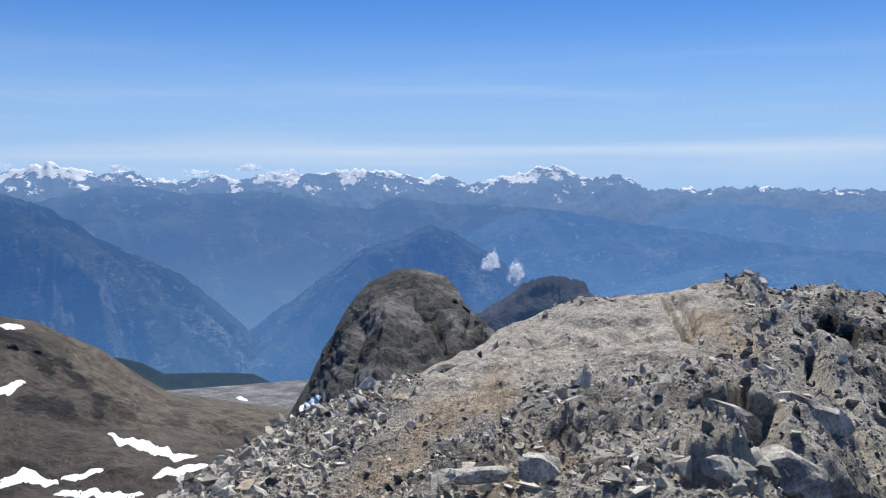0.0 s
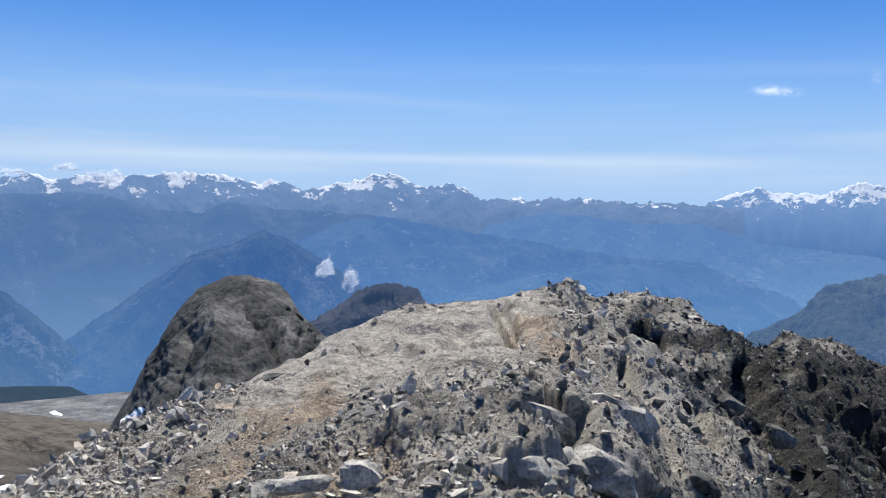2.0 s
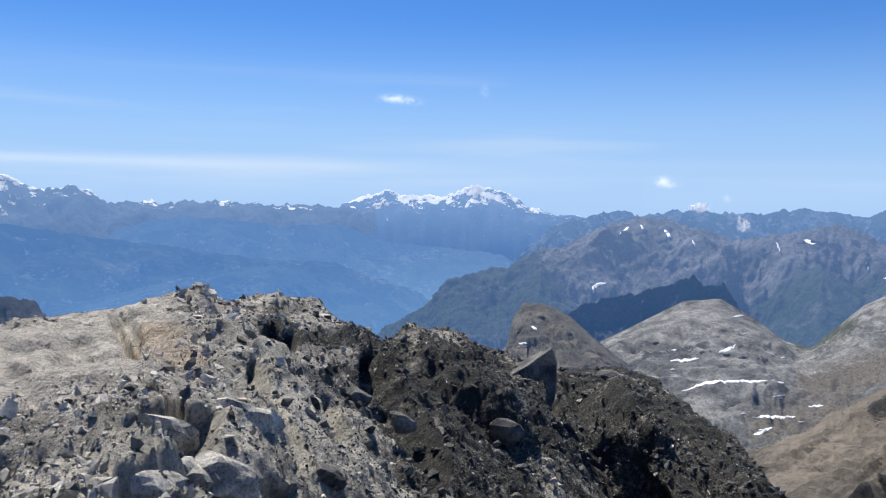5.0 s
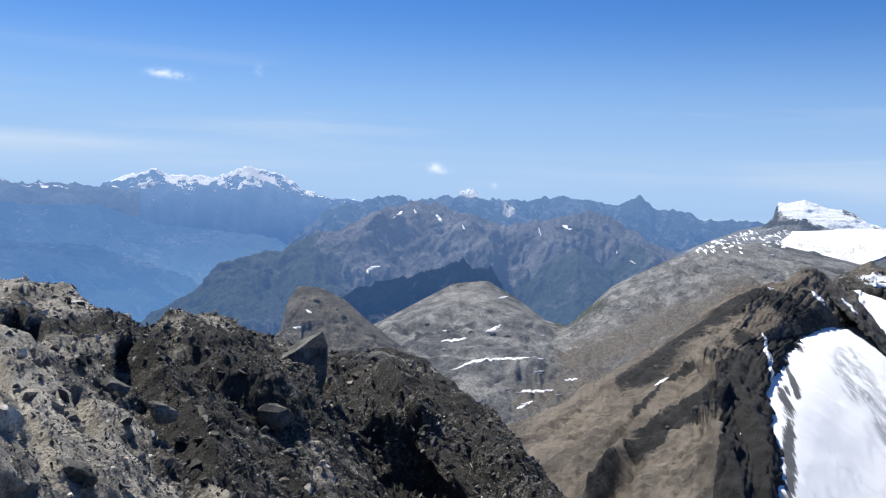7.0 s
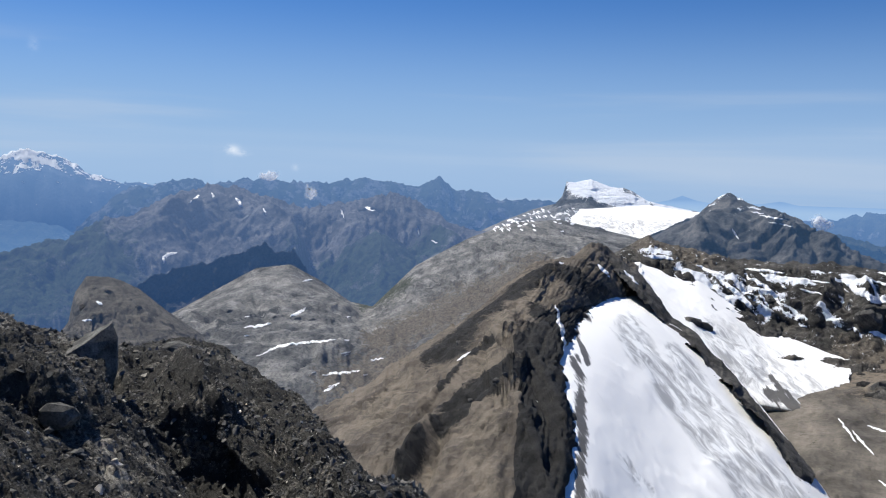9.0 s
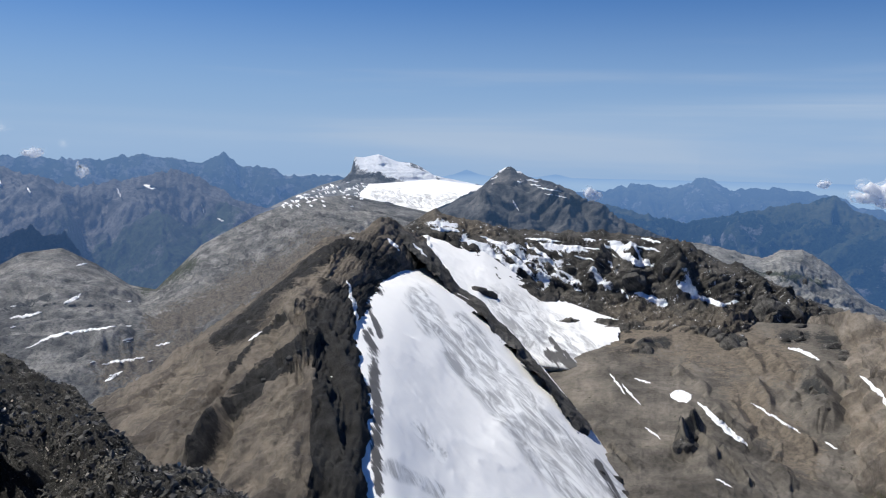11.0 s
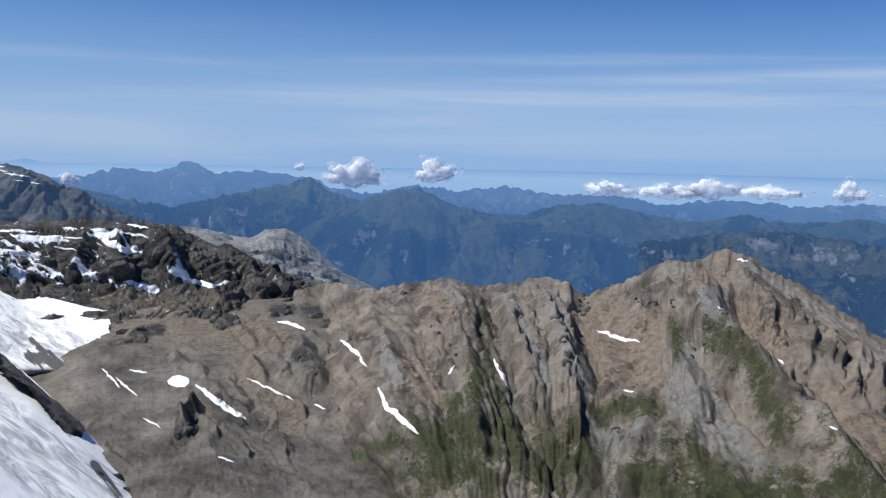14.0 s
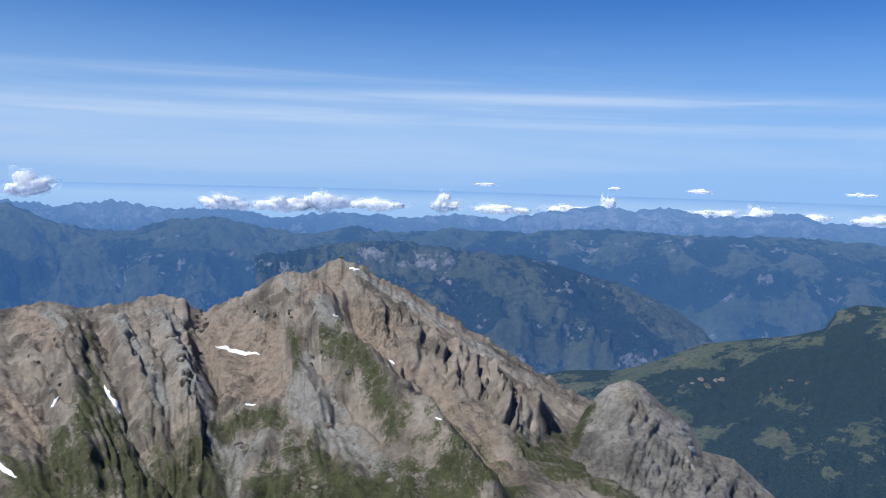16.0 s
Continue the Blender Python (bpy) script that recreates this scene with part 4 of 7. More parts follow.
relief("rock_hump", [
    (1300, 1300, [(38, -11), (47, -11)]),
    (1200, 1200, [(38, -10.6), (38.9, -9.2), (39.3, -7.4), (39.9, -6.5), (41.2, -6.55), (42, -6.8), (43, -7.3), (44.6, -8.7), (47, -10.4)]),
    (1080, 1080, [(38, -11), (40.2, -9.4), (43, -9.6), (47, -11.2)]),
    (950, 950, [(37, -13.5), (47, -13.5)])],
    hump_rock, 260, 120, rough=8, grain=80, carved=(40, 1.89, 4), beds=([(42, (0.25, 0.3, 0.92))], 11, 0.3, 1.5), seed=33, shape=crag(22, 0.1), label="grey rock hump with small snow patches")
relief("karst_tableland", [
    (1900, 2100, [(40, -12), (78, -7)]),
    (1750, 1900, [(40, -10), (44.4, -9.2), (45.8, -8.5), (48.3, -7.1), (50.2, -6.05), (52.4, -5.8), (54.3, -6.8), (56.3, -8.2), (57.8, -8.5), (60.6, -5.74), (64.2, -3.75),
                  (67, -2.7), (70, -2.4), (74, -3.2), (78, -4)]),
    (1450, 1600, [(40, -10.6), (46, -9.8), (52, -8.6), (57, -9.6), (62, -7.5), (68, -4.8), (78, -5)]),
    (1150, 1250, [(40, -13), (46, -12), (52, -11.6), (58, -11.6), (64, -9.5), (70, -7), (78, -7)]),
    (850, 900, [(40, -19), (78, -14)])],
    karst_rock, 560, 280, rough=12, grain=120, seed=36, beds=([(48, (0.16, -0.1, 1.0)), (58, (0.1, -0.2, 1.0)), (70, (0.25, -0.25, 1.0))], 13, 0.5, 2.2),
    spurs=[(22, 1.2, [(46, -9.2), (50.2, -6.8), (52.4, -6.3), (56, -8.6)]), (14, 0.6, [(46, -10.4), (52, -9.8), (57, -10.4)]), (14, 0.6, [(44, -12), (50, -11.6), (56, -11.9)])],
    covers=[("turf", 0.6, [(57, -8.4), (60, -7)]), ("scree", 1.2, [(58, -11), (62, -9.2), (66, -7.4), (69, -5.6)]), ("scree", 1.2, [(55, -13.6), (60, -12.2)]), ("slab", 0.35, [(48, -10.2), (50, -9.6), (51.6, -9.2)])], label="pale grey bare limestone tableland with snow streaks")
relief("snowy_horn", [
    (3000, 3000, [(62, -6), (82, -4)]),
    (2800, 2800, [(62, -4.6), (64.4, -3.55), (66.3, -2.62), (68.2, -1.82), (69.7, -1.38), (70.1, -0.9), (70.25, -0.35), (70.35, 0.08), (70.9, 0.02), (71.9, 0.26), (73.2, -0.2), (74.1, -0.26), (74.6, -0.45), (75.6, -1.05), (77.3, -1.38), (78.8, -1.64), (82, -2.4)]),
    (2680, 2680, [(62, -5), (66.3, -3.1), (69.6, -1.8), (70.6, -1.0), (72, -0.9), (73.4, -0.95), (75.6, -1.35), (78.8, -1.8), (82, -2.6)]),
    (2500, 2500, [(62, -5.6), (66.3, -3.9), (70, -2.7), (74, -2.4), (78.8, -2.4), (82, -3.4)]),
    (2200, 2200, [(62, -7), (70, -4.6), (76, -4.2), (82, -5)])],
    horn_rock, 480, 220, rough=8, grain=90, seed=41, beds=([(70, (0.1, 0.2, 1.0))], 22, 0.35, 1.5), shape=crag(30, 0.1), warp=0.3,
    covers=[("turf", 0.75, [(70.9, -0.2), (72, -0.1), (73.3, -0.5)]), ("turf", 0.6, [(71.6, -0.65), (73.4, -0.8), (75.2, -1.2)]), ("turf", 0.35, [(74.2, -1.5), (78, -1.6)]), ("turf", 0.2, [(75.2, -0.95), (78, -1.5)])]
            + [("slab", 0.28, [(69.5, -1.4), (70.9, -1.15), (72.8, -1.3)]), ("slab", 0.22, [(70.2, -0.9), (70.35, -0.1)]), ("slab", 0.14, [(73.9, -0.42), (74.6, -0.66)])], label="snow-covered horn with a pale limestone foot")
relief("snowfield", [
    (2560, 2560, [(71.3, -1.72), (73.6, -1.5), (75.6, -1.3), (78.9, -1.68)]),
    (2420, 2420, [(70.7, -2.3), (74, -2.0), (76, -1.9), (78.4, -1.95)]),
    (2300, 2300, [(70.7, -2.8), (73.2, -2.75), (75.6, -2.5), (77.6, -2.3)]),
    (2170, 2170, [(72.6, -2.85), (74.0, -3.45), (75.1, -3.5), (76.8, -2.8)])],
    glacier_snow, 220, 90, rough=3, grain=90, seed=43, keep=0, apron=False, fray=0.35, fine=0.2, covers=[('scree', 0.5, [(72, -2.4), (75, -2.7)]), ('scree', 0.4, [(74, -3.2), (76.6, -2.6)])], label="smooth white snowfield below the horn", category="snowfield")
relief("pyramid_peak", [
    (1900, 1900, [(73, -6), (92, -7)]),
    (1750, 1750, [(73, -4.8), (74.4, -4.14), (76.5, -2.96), (78.5, -1.97), (79.8, -0.75), (80.6, -0.33), (81.5, -0.9), (83.5, -1.42), (84.9, -1.89), (85.5, -2.55), (87.5, -3.47), (92, -5.2)]),
    (1600, 1600, [(73, -5.2), (78, -3.6), (82, -2.8), (86, -3.4), (92, -5.6)]),
    (1400, 1400, [(73, -6), (92, -6.5)])],
    peak_rock, 380, 170, rough=12, grain=120, carved=(70, 3.24, 4), beds=([(80, (-0.12, 0.25, 0.95))], 24, 0.5, 1.0), seed=45, jag=0.2, shape=crag(36, 0.1),
    spurs=[(34, 1.4, [(80.6, -0.35), (80, -2), (79.2, -4)]), (26, 1.2, [(83.4, -1.5), (83.6, -3), (84.4, -4.4)]), (22, 1.1, [(85.4, -2.4), (86.4, -3.6)])], label="dark pointed pyramid peak with ledges and snow", category="mountain")

# ---- near west: brown ridge, glaciers, cirque ----
relief("brown_ridge", [
    (520, 1150, [(52, -20), (58, -16), (68, -8), (75, -7.5)]),
    [(50, -18, 520), (54.2, -15.2, 560), (57.6, -13.56, 600), (59.4, -12.07, 650), (62.4, -10.16, 700), (65, -8.41, 760), (66.8, -6.67, 820), (68.6, -5.3, 880), (69.9, -5.07, 920),
     (70.8, -4.84, 960), (72.2, -3.94, 1010), (72.7, -3.77, 1030), (73.7, -4.54, 1060), (75.2, -5.3, 1100)],
    [(51, -19.5, 420), (57, -15.6, 470), (61, -13.2, 520), (64, -10.8, 590), (66.5, -8.4, 680), (68.6, -6.8, 760), (69.9, -5.6, 860), (72, -4.7, 960), (75.2, -6, 1040)],
    [(52, -21.5, 330), (58, -18.2, 370), (62, -15.6, 420), (65, -12.6, 480), (67.4, -9.6, 580), (69, -8, 700), (70.6, -6.6, 800), (73, -6, 930), (75.2, -7, 1000)],
    [(54, -24, 280), (60, -21.5, 310), (63.6, -18.4, 340), (65.8, -14.4, 395), (66.6, -9.9, 545), (69.2, -8.6, 640), (71, -7.6, 760), (73, -7.2, 900), (75.2, -7.8, 980)],
    [(58, -27, 250), (65, -24, 270), (67.5, -20.9, 284), (67.7, -14.4, 384), (67.2, -10.2, 530), (69.2, -8.9, 625), (71.2, -8.2, 750), (73, -7.7, 890), (75.2, -8.2, 970)],
    [(60, -30, 240), (67, -27, 255), (70.9, -22.5, 279), (71.1, -15.6, 376), (70.4, -11.0, 538), (70.8, -9.3, 645), (72.2, -8.3, 800), (73.6, -7.6, 950), (75.2, -8.4, 1000)],
    [(62, -33, 240), (69, -30, 255), (72.4, -25.5, 290), (72.6, -19, 395), (72.2, -14.2, 560), (73.0, -12, 660), (74, -10.4, 800), (75, -9.4, 950), (76.2, -9.6, 1000)]],
    brown_scree, 520, 420, rough=4, grain=60, carved=(26, 0.92, 4), beds=([(60, bed_axis((67.4, -9.6, 580), (62, -15.6, 420), 12))], 9, 0.26, 1.2), seed=51, warp=0.2, fine=0.3, jag=0.35, shape=crag(10, 0.15), smooth=False,
    spurs=[(9, 0.8, [(67.8, -12.2), (64.6, -14.3), (61.6, -17.2), (60, -19.5)]), (8, 0.9, [(69.4, -5.6), (66.5, -7.6), (63.5, -10.3), (60.5, -12.8)]), (5, 0.6, [(67, -9.4), (65.3, -11), (63.5, -13.3), (61, -15.6)])]
           + [(-5, 0.8, [(66, -13), (63, -16), (61.5, -20)])],
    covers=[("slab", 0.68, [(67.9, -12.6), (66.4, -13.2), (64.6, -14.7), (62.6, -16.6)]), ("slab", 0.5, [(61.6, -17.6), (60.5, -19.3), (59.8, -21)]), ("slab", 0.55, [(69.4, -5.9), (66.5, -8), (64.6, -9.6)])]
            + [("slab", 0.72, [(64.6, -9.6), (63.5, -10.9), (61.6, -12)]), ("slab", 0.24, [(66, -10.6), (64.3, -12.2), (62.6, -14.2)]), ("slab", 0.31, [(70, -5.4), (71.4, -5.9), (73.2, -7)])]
            # past rail 5 one near-black cover stands for dark rock and the cliff's shade
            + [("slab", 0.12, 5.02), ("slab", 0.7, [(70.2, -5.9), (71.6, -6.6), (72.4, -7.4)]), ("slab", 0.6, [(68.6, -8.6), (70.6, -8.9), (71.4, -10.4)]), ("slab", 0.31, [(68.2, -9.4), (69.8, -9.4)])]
            + [("scree", 0.9, [(66.6, -9.4), (65, -12.6)]), ("scree", 1.0, [(66.6, -14.5), (65, -17.5), (66, -20)]), ("scree", 0.8, [(60, -13.5), (57.6, -16)]), ("scree", 0.9, [(68, -7.6), (69.4, -6.4)])], label="brown scree ridge with dark slabs and a shaded cliff", category="ridge")
relief("main_glacier", [
    [(71.0, -5.7, 1090), (73, -5.3, 1075), (76.5, -7.6, 1020), (79, -9.2, 960), (82, -12.2, 860), (84.6, -15, 760), (87, -17.6, 690), (92, -22, 600)],
    [(69.6, -8.0, 800), (73.5, -7.6, 870), (76.5, -9.2, 840), (79, -11.4, 780), (82, -14.2, 700), (85, -17, 630), (87.5, -19.5, 590), (91, -23, 540)],
    [(68.4, -9.9, 590), (72.5, -11.3, 575), (75.5, -13, 600), (78, -15, 580), (81, -17.5, 540), (84, -20, 500), (87, -22.5, 470), (90, -25, 450)],
    [(68.4, -14.3, 415), (72, -15.9, 388), (74.5, -17.5, 400), (77, -19.5, 400), (80, -21.5, 390), (83, -23.5, 385), (86, -25.5, 380), (89, -27, 370)],
    [(68.4, -21.3, 303), (72, -22.6, 283), (75, -24, 295), (78, -25.5, 300), (81, -27, 305), (84, -28, 310), (87, -29, 310), (90, -30, 310)]],
    glacier_snow, 340, 260, rough=3, grain=140, seed=55, keep=0, apron=False, fine=0.15, warp=0.25, even=0.09,
    covers=[("scree", 0.9, [(74.8, -9.2), (76.0, -11), (78.4, -13.4), (81.2, -15.6), (84.3, -17.9), (88.2, -20.8)]), ("scree", 0.6, [(75.6, -10.3), (77.4, -13.6), (80.5, -16.8), (84, -19.8)]), ("scree", 0.6, [(77.6, -10.6), (79.6, -12.8), (82.4, -16)])]
            + [("scree", 0.8, [(82, -18.5), (86, -21.5)]), ("scree", 0.5, [(73, -20), (76.5, -21.4)]), ("scree", 0.4, [(74.6, -17.4), (76.5, -19.4)])]
            + [("slab", 0.35, [(71.1, -8.1), (71.6, -10.2), (72.1, -11.7)]), ("slab", 0.6, [(71.3, -11.5), (71.8, -13), (72.0, -17), (72.3, -21.4)]), ("slab", 0.5, [(87.0, -19.4), (88.4, -21.4)]), ("slab", 0.4, [(71.6, -8.4), (72.4, -8.9)])], label="white glacier with grey meltwater streaks", category="glacier")
relief("rock_rib", [
    [(72.8, -5.0, 1090), (77.4, -9, 1030), (82, -13, 880), (86.5, -17.5, 720)],
    [(72.6, -4.1, 1050), (73.8, -4.8, 1030), (75.3, -5.7, 1010), (77.4, -8.25, 970), (79.2, -9.55, 915), (81.7, -12.0, 825), (84, -14.5, 735), (86.5, -17.0, 670)],
    [(72.6, -5.0, 1000), (74.2, -6.3, 960), (77.0, -9.0, 900), (79, -10.5, 840), (81.5, -13.0, 750), (83.8, -15.4, 670), (86.3, -18, 610)]],
    cliff_rock, 420, 70, rough=8, grain=45, beds=([(80, (0.3, -0.5, 0.8))], 8, 0.4, 1.0), seed=57, jag=0.25, apron=False, label="dark rock rib between two glaciers", category="ridge")
relief("upper_glacier", [
    [(74.8, -4.9, 1250), (79, -6, 1240), (83, -8.6, 1180), (88, -10.2, 1100)],
    [(75, -5.7, 1180), (79.5, -8, 1120), (83.5, -10.4, 1060), (88, -11.4, 1020)],
    [(76, -7, 1090), (79.5, -9.9, 1000), (83.2, -12.4, 945), (87.5, -12.6, 962)],
    [(77, -8.3, 1030), (80, -10.8, 975), (83.2, -13.4, 915), (86, -13.6, 905)],
    [(78, -9.6, 1030), (80.6, -12.2, 985), (83.4, -14.4, 930), (86, -14.6, 920)]],
    glacier_snow, 240, 120, rough=4, grain=80, seed=59, keep=0, apron=False, fray=1.6, fine=0.2,
    covers=[("scree", 2.0, [(80.4, -10.6), (84.4, -12.4), (86.4, -14)]), ("scree", 0.5, [(79, -10), (83, -11.4)]), ("slab", 0.3, [(83.6, -11.6), (85.0, -13), (86.4, -14.4)]), ("slab", 0.6, [(83.4, -12.6), (85.6, -13.4)])], label="small white glacier under a cirque wall", category="glacier")
relief("cirque_wall", [
    (1600, 1400, [(72, -6), (104, -10)]),
    (1420, 1300, [(72, -5.4), (73.6, -4.52), (75.6, -3.26), (78.1, -3.94), (80.9, -4.44), (83.8, -4.58), (86.8, -4.33), (89, -4.65), (90.5, -4.61), (92.4, -4.92), (93.9, -6), (95.5, -6.13),
                  (97, -7), (98.9, -7.85), (100.4, -8.33), (104, -9)]),
    (1330, 1200, [(72, -6), (76, -4.4), (80, -5.4), (84, -6), (88, -6), (91, -6.4), (95, -7.6), (100, -9), (104, -9.8)]),
    (1250, 1120, [(72, -6.6), (76, -5.6), (80, -7), (84, -8.8), (88, -8.6), (91, -8.6), (95, -9), (100, -10), (104, -10.6)]),
    (1100, 1000, [(72, -8), (80, -10), (86, -11), (92, -10.8), (98, -11), (104, -12)])],
    cirque_rock, 600, 240, rough=9, grain=70, carved=(60, 3.51, 4), beds=([(80, (0.08, -0.2, 1.0)), (90, (0.25, 0.1, 1.0)), (97, (0.75, 0.2, 0.7))], 17, 0.5, 1.4), seed=61, jag=0.3, shape=crag(28, 0.12), smooth=False,
    spurs=[(30, 0.9, [(90.6, -4.8), (91.4, -6.4), (91.6, -8)]), (24, 0.8, [(88.6, -6), (88.9, -8.2)]), (20, 0.7, [(86.6, -6), (86.2, -8)]), (24, 0.7, [(95.5, -6.3), (96.6, -8), (97.4, -9.6)]), (20, 0.6, [(97.4, -7.4), (99, -9.4)])]
           + [(18, 0.6, [(94, -9.2), (94.9, -10.4), (96, -10)]), (-14, 0.7, [(93, -6.4), (93.4, -8.6)])],
    covers=[("turf", 0.24, [(79.5, -5.56), (81.3, -5.91), (82.4, -7.0), (83.2, -8.1)]), ("turf", 0.16, [(83.1, -5.51), (85.7, -5.84)]), ("turf", 0.25, [(87.2, -5.25), (88.7, -5.96), (90, -6.67)])]
            + [("turf", 0.2, [(84.0, -6.9), (85.4, -8.2)]), ("turf", 0.26, [(86.2, -7.6), (87.4, -8.1)]), ("turf", 0.34, [(92.1, -7.74), (93.1, -8.5)]), ("turf", 0.14, [(93.7, -8.55), (95.2, -8.6)])]
            + [("turf", 0.2, [(89.6, -8.7), (90.7, -8.7)]), ("turf", 0.22, [(75.4, -4.4), (77.2, -4.6)]), ("turf", 0.2, [(77.6, -5.3), (80, -6.3), (81, -7.4)]), ("turf", 0.14, [(85.6, -5.1), (87.6, -5.0)])]
            + [("turf", 0.12, [(82.0, -6.2), (84, -6.6)]), ("turf", 0.12, [(83.4, -7.3), (84.4, -8)])]
            + [("scree", 0.8, [(75.5, -3.9), (79, -4.6)]), ("scree", 0.9, [(88, -9.6), (92, -10), (97, -10.6)]), ("slab", 0.6, [(89, -7), (91.6, -6.4)])], label="dark cirque wall streaked with snow ledges", category="cliff")
# low rock steps and gullies that slant down through the basin
steps = np.random.default_rng(47)
STEPS = []
for n in range(34):
    b, e = steps.uniform(87.5, 105), steps.uniform(-18.5, -10.6)
    long = steps.uniform(0.5, 1.8)
    STEPS.append((steps.uniform(3, 8) * (1 if n % 3 else -0.8), steps.uniform(0.2, 0.5), [(b, e), (b + long, e - 0.75 * long)]))

relief("scree_basin", [
    (1250, 1150, [(80, -12), (112, -9)]),
    (1120, 1050, [(80, -12.2), (86, -10.6), (92, -9.8), (98, -9.6), (104, -9.2), (112, -9)]),
    (900, 900, [(80, -14.5), (88, -13), (96, -12.6), (104, -12.4), (112, -12.5)]),
    (700, 740, [(80, -18.5), (88, -16.6), (96, -16), (104, -16), (112, -16.5)]),
    (560, 600, [(80, -24), (88, -21), (96, -20), (104, -20), (112, -20.5)]),
    (430, 460, [(80, -32), (90, -28), (100, -27), (112, -27)])],
    basin_rock, 560, 340, rough=7, grain=100, carved=(62, 1.89, 5), seed=65, swirl=0.5,
    spurs=[(16, 0.8, [(94, -9.6), (95, -10.8), (96.4, -10.4)]), (14, 0.6, [(89.4, -11.6), (90.8, -11.2)]), (14, 1.0, [(100, -13), (101, -15)]), (16, 0.6, [(92.4, -17.6), (93.2, -16.6)]), (16, 1.2, [(105, -19), (107, -21)])] + STEPS,
    covers=[("scree", 1.6, [(88, -10.6), (92, -11), (98, -12)]), ("scree", 1.2, [(96, -14), (100, -17.5)]), ("scree", 1.2, [(103, -12), (106, -16)]), ("slab", 0.4, [(94, -10), (95.4, -11.2)]), ("slab", 0.3, [(89.4, -11.8), (91, -11.6)])]
            + [("slab", 0.3, [(92.3, -17.4), (93.3, -17.0)]), ("slab", 0.35, [(99.6, -13.4), (100.6, -14.2)]), ("slab", 0.35, [(98.2, -10.6), (99.4, -10.4)]), ("slab", 0.4, [(100.4, -10.4), (101.6, -10.8)]), ("turf", 0.6, [(104, -19.4), (105.6, -20)])], label="brown scree basin with rocky outcrops", category="slope")
relief("karst_shoulder", [
    (1900, 1900, [(90, -8), (106, -10)]),
    (1750, 1750, [(90, -5), (92.8, -4.91), (94.7, -5.22), (96.6, -5.72), (97.7, -5.11), (98.9, -4.99), (100.3, -5.75), (101.8, -7.15), (102.6, -7.85), (106, -9.5)]),
    (1550, 1550, [(90, -7), (98, -7), (106, -10.5)]),
    (1350, 1350, [(90, -10), (106, -12)])],
    pale_karst, 300, 160, rough=10, grain=70, carved=(70, 4.32, 4), beds=([(98, (0.3, 0.1, 0.9))], 16, 0.4, 2.0), jag=0.15, seed=68, shape=crag(30, 0.1), covers=[('turf', 0.3, [(96, -6.6), (100, -7)])], label="pale limestone shoulder behind the cirque", category="mountain")
# broken ribs under the sloping crest of the peak, and gullies between the folds
ribs = np.random.default_rng(31)
RIBS = []
for n in range(30):
    f = (n + ribs.uniform(0.1, 0.9)) / 30
    b, e = 128.2 + 12.4 * f + ribs.normal(0, 0.15), -7.4 - 7.6 * f - ribs.uniform(0.0, 1.2)
    RIBS.append((ribs.uniform(3, 6.5), ribs.uniform(0.22, 0.42), [(b, e), (b + ribs.uniform(0.2, 0.6), e - ribs.uniform(0.6, 1.3))]))
for n in range(16):
    b = 109.0 + 10 * (n + ribs.uniform(0.1, 0.9)) / 16
    e = -9.4 - ribs.uniform(0, 2.5)
    RIBS.append((ribs.uniform(2, 4) * (1 if n % 2 else -1), ribs.uniform(0.2, 0.4), [(b, e), (b + 0.5, e - 1.6), (b + 1.3, e - ribs.uniform(2.6, 4.0))]))

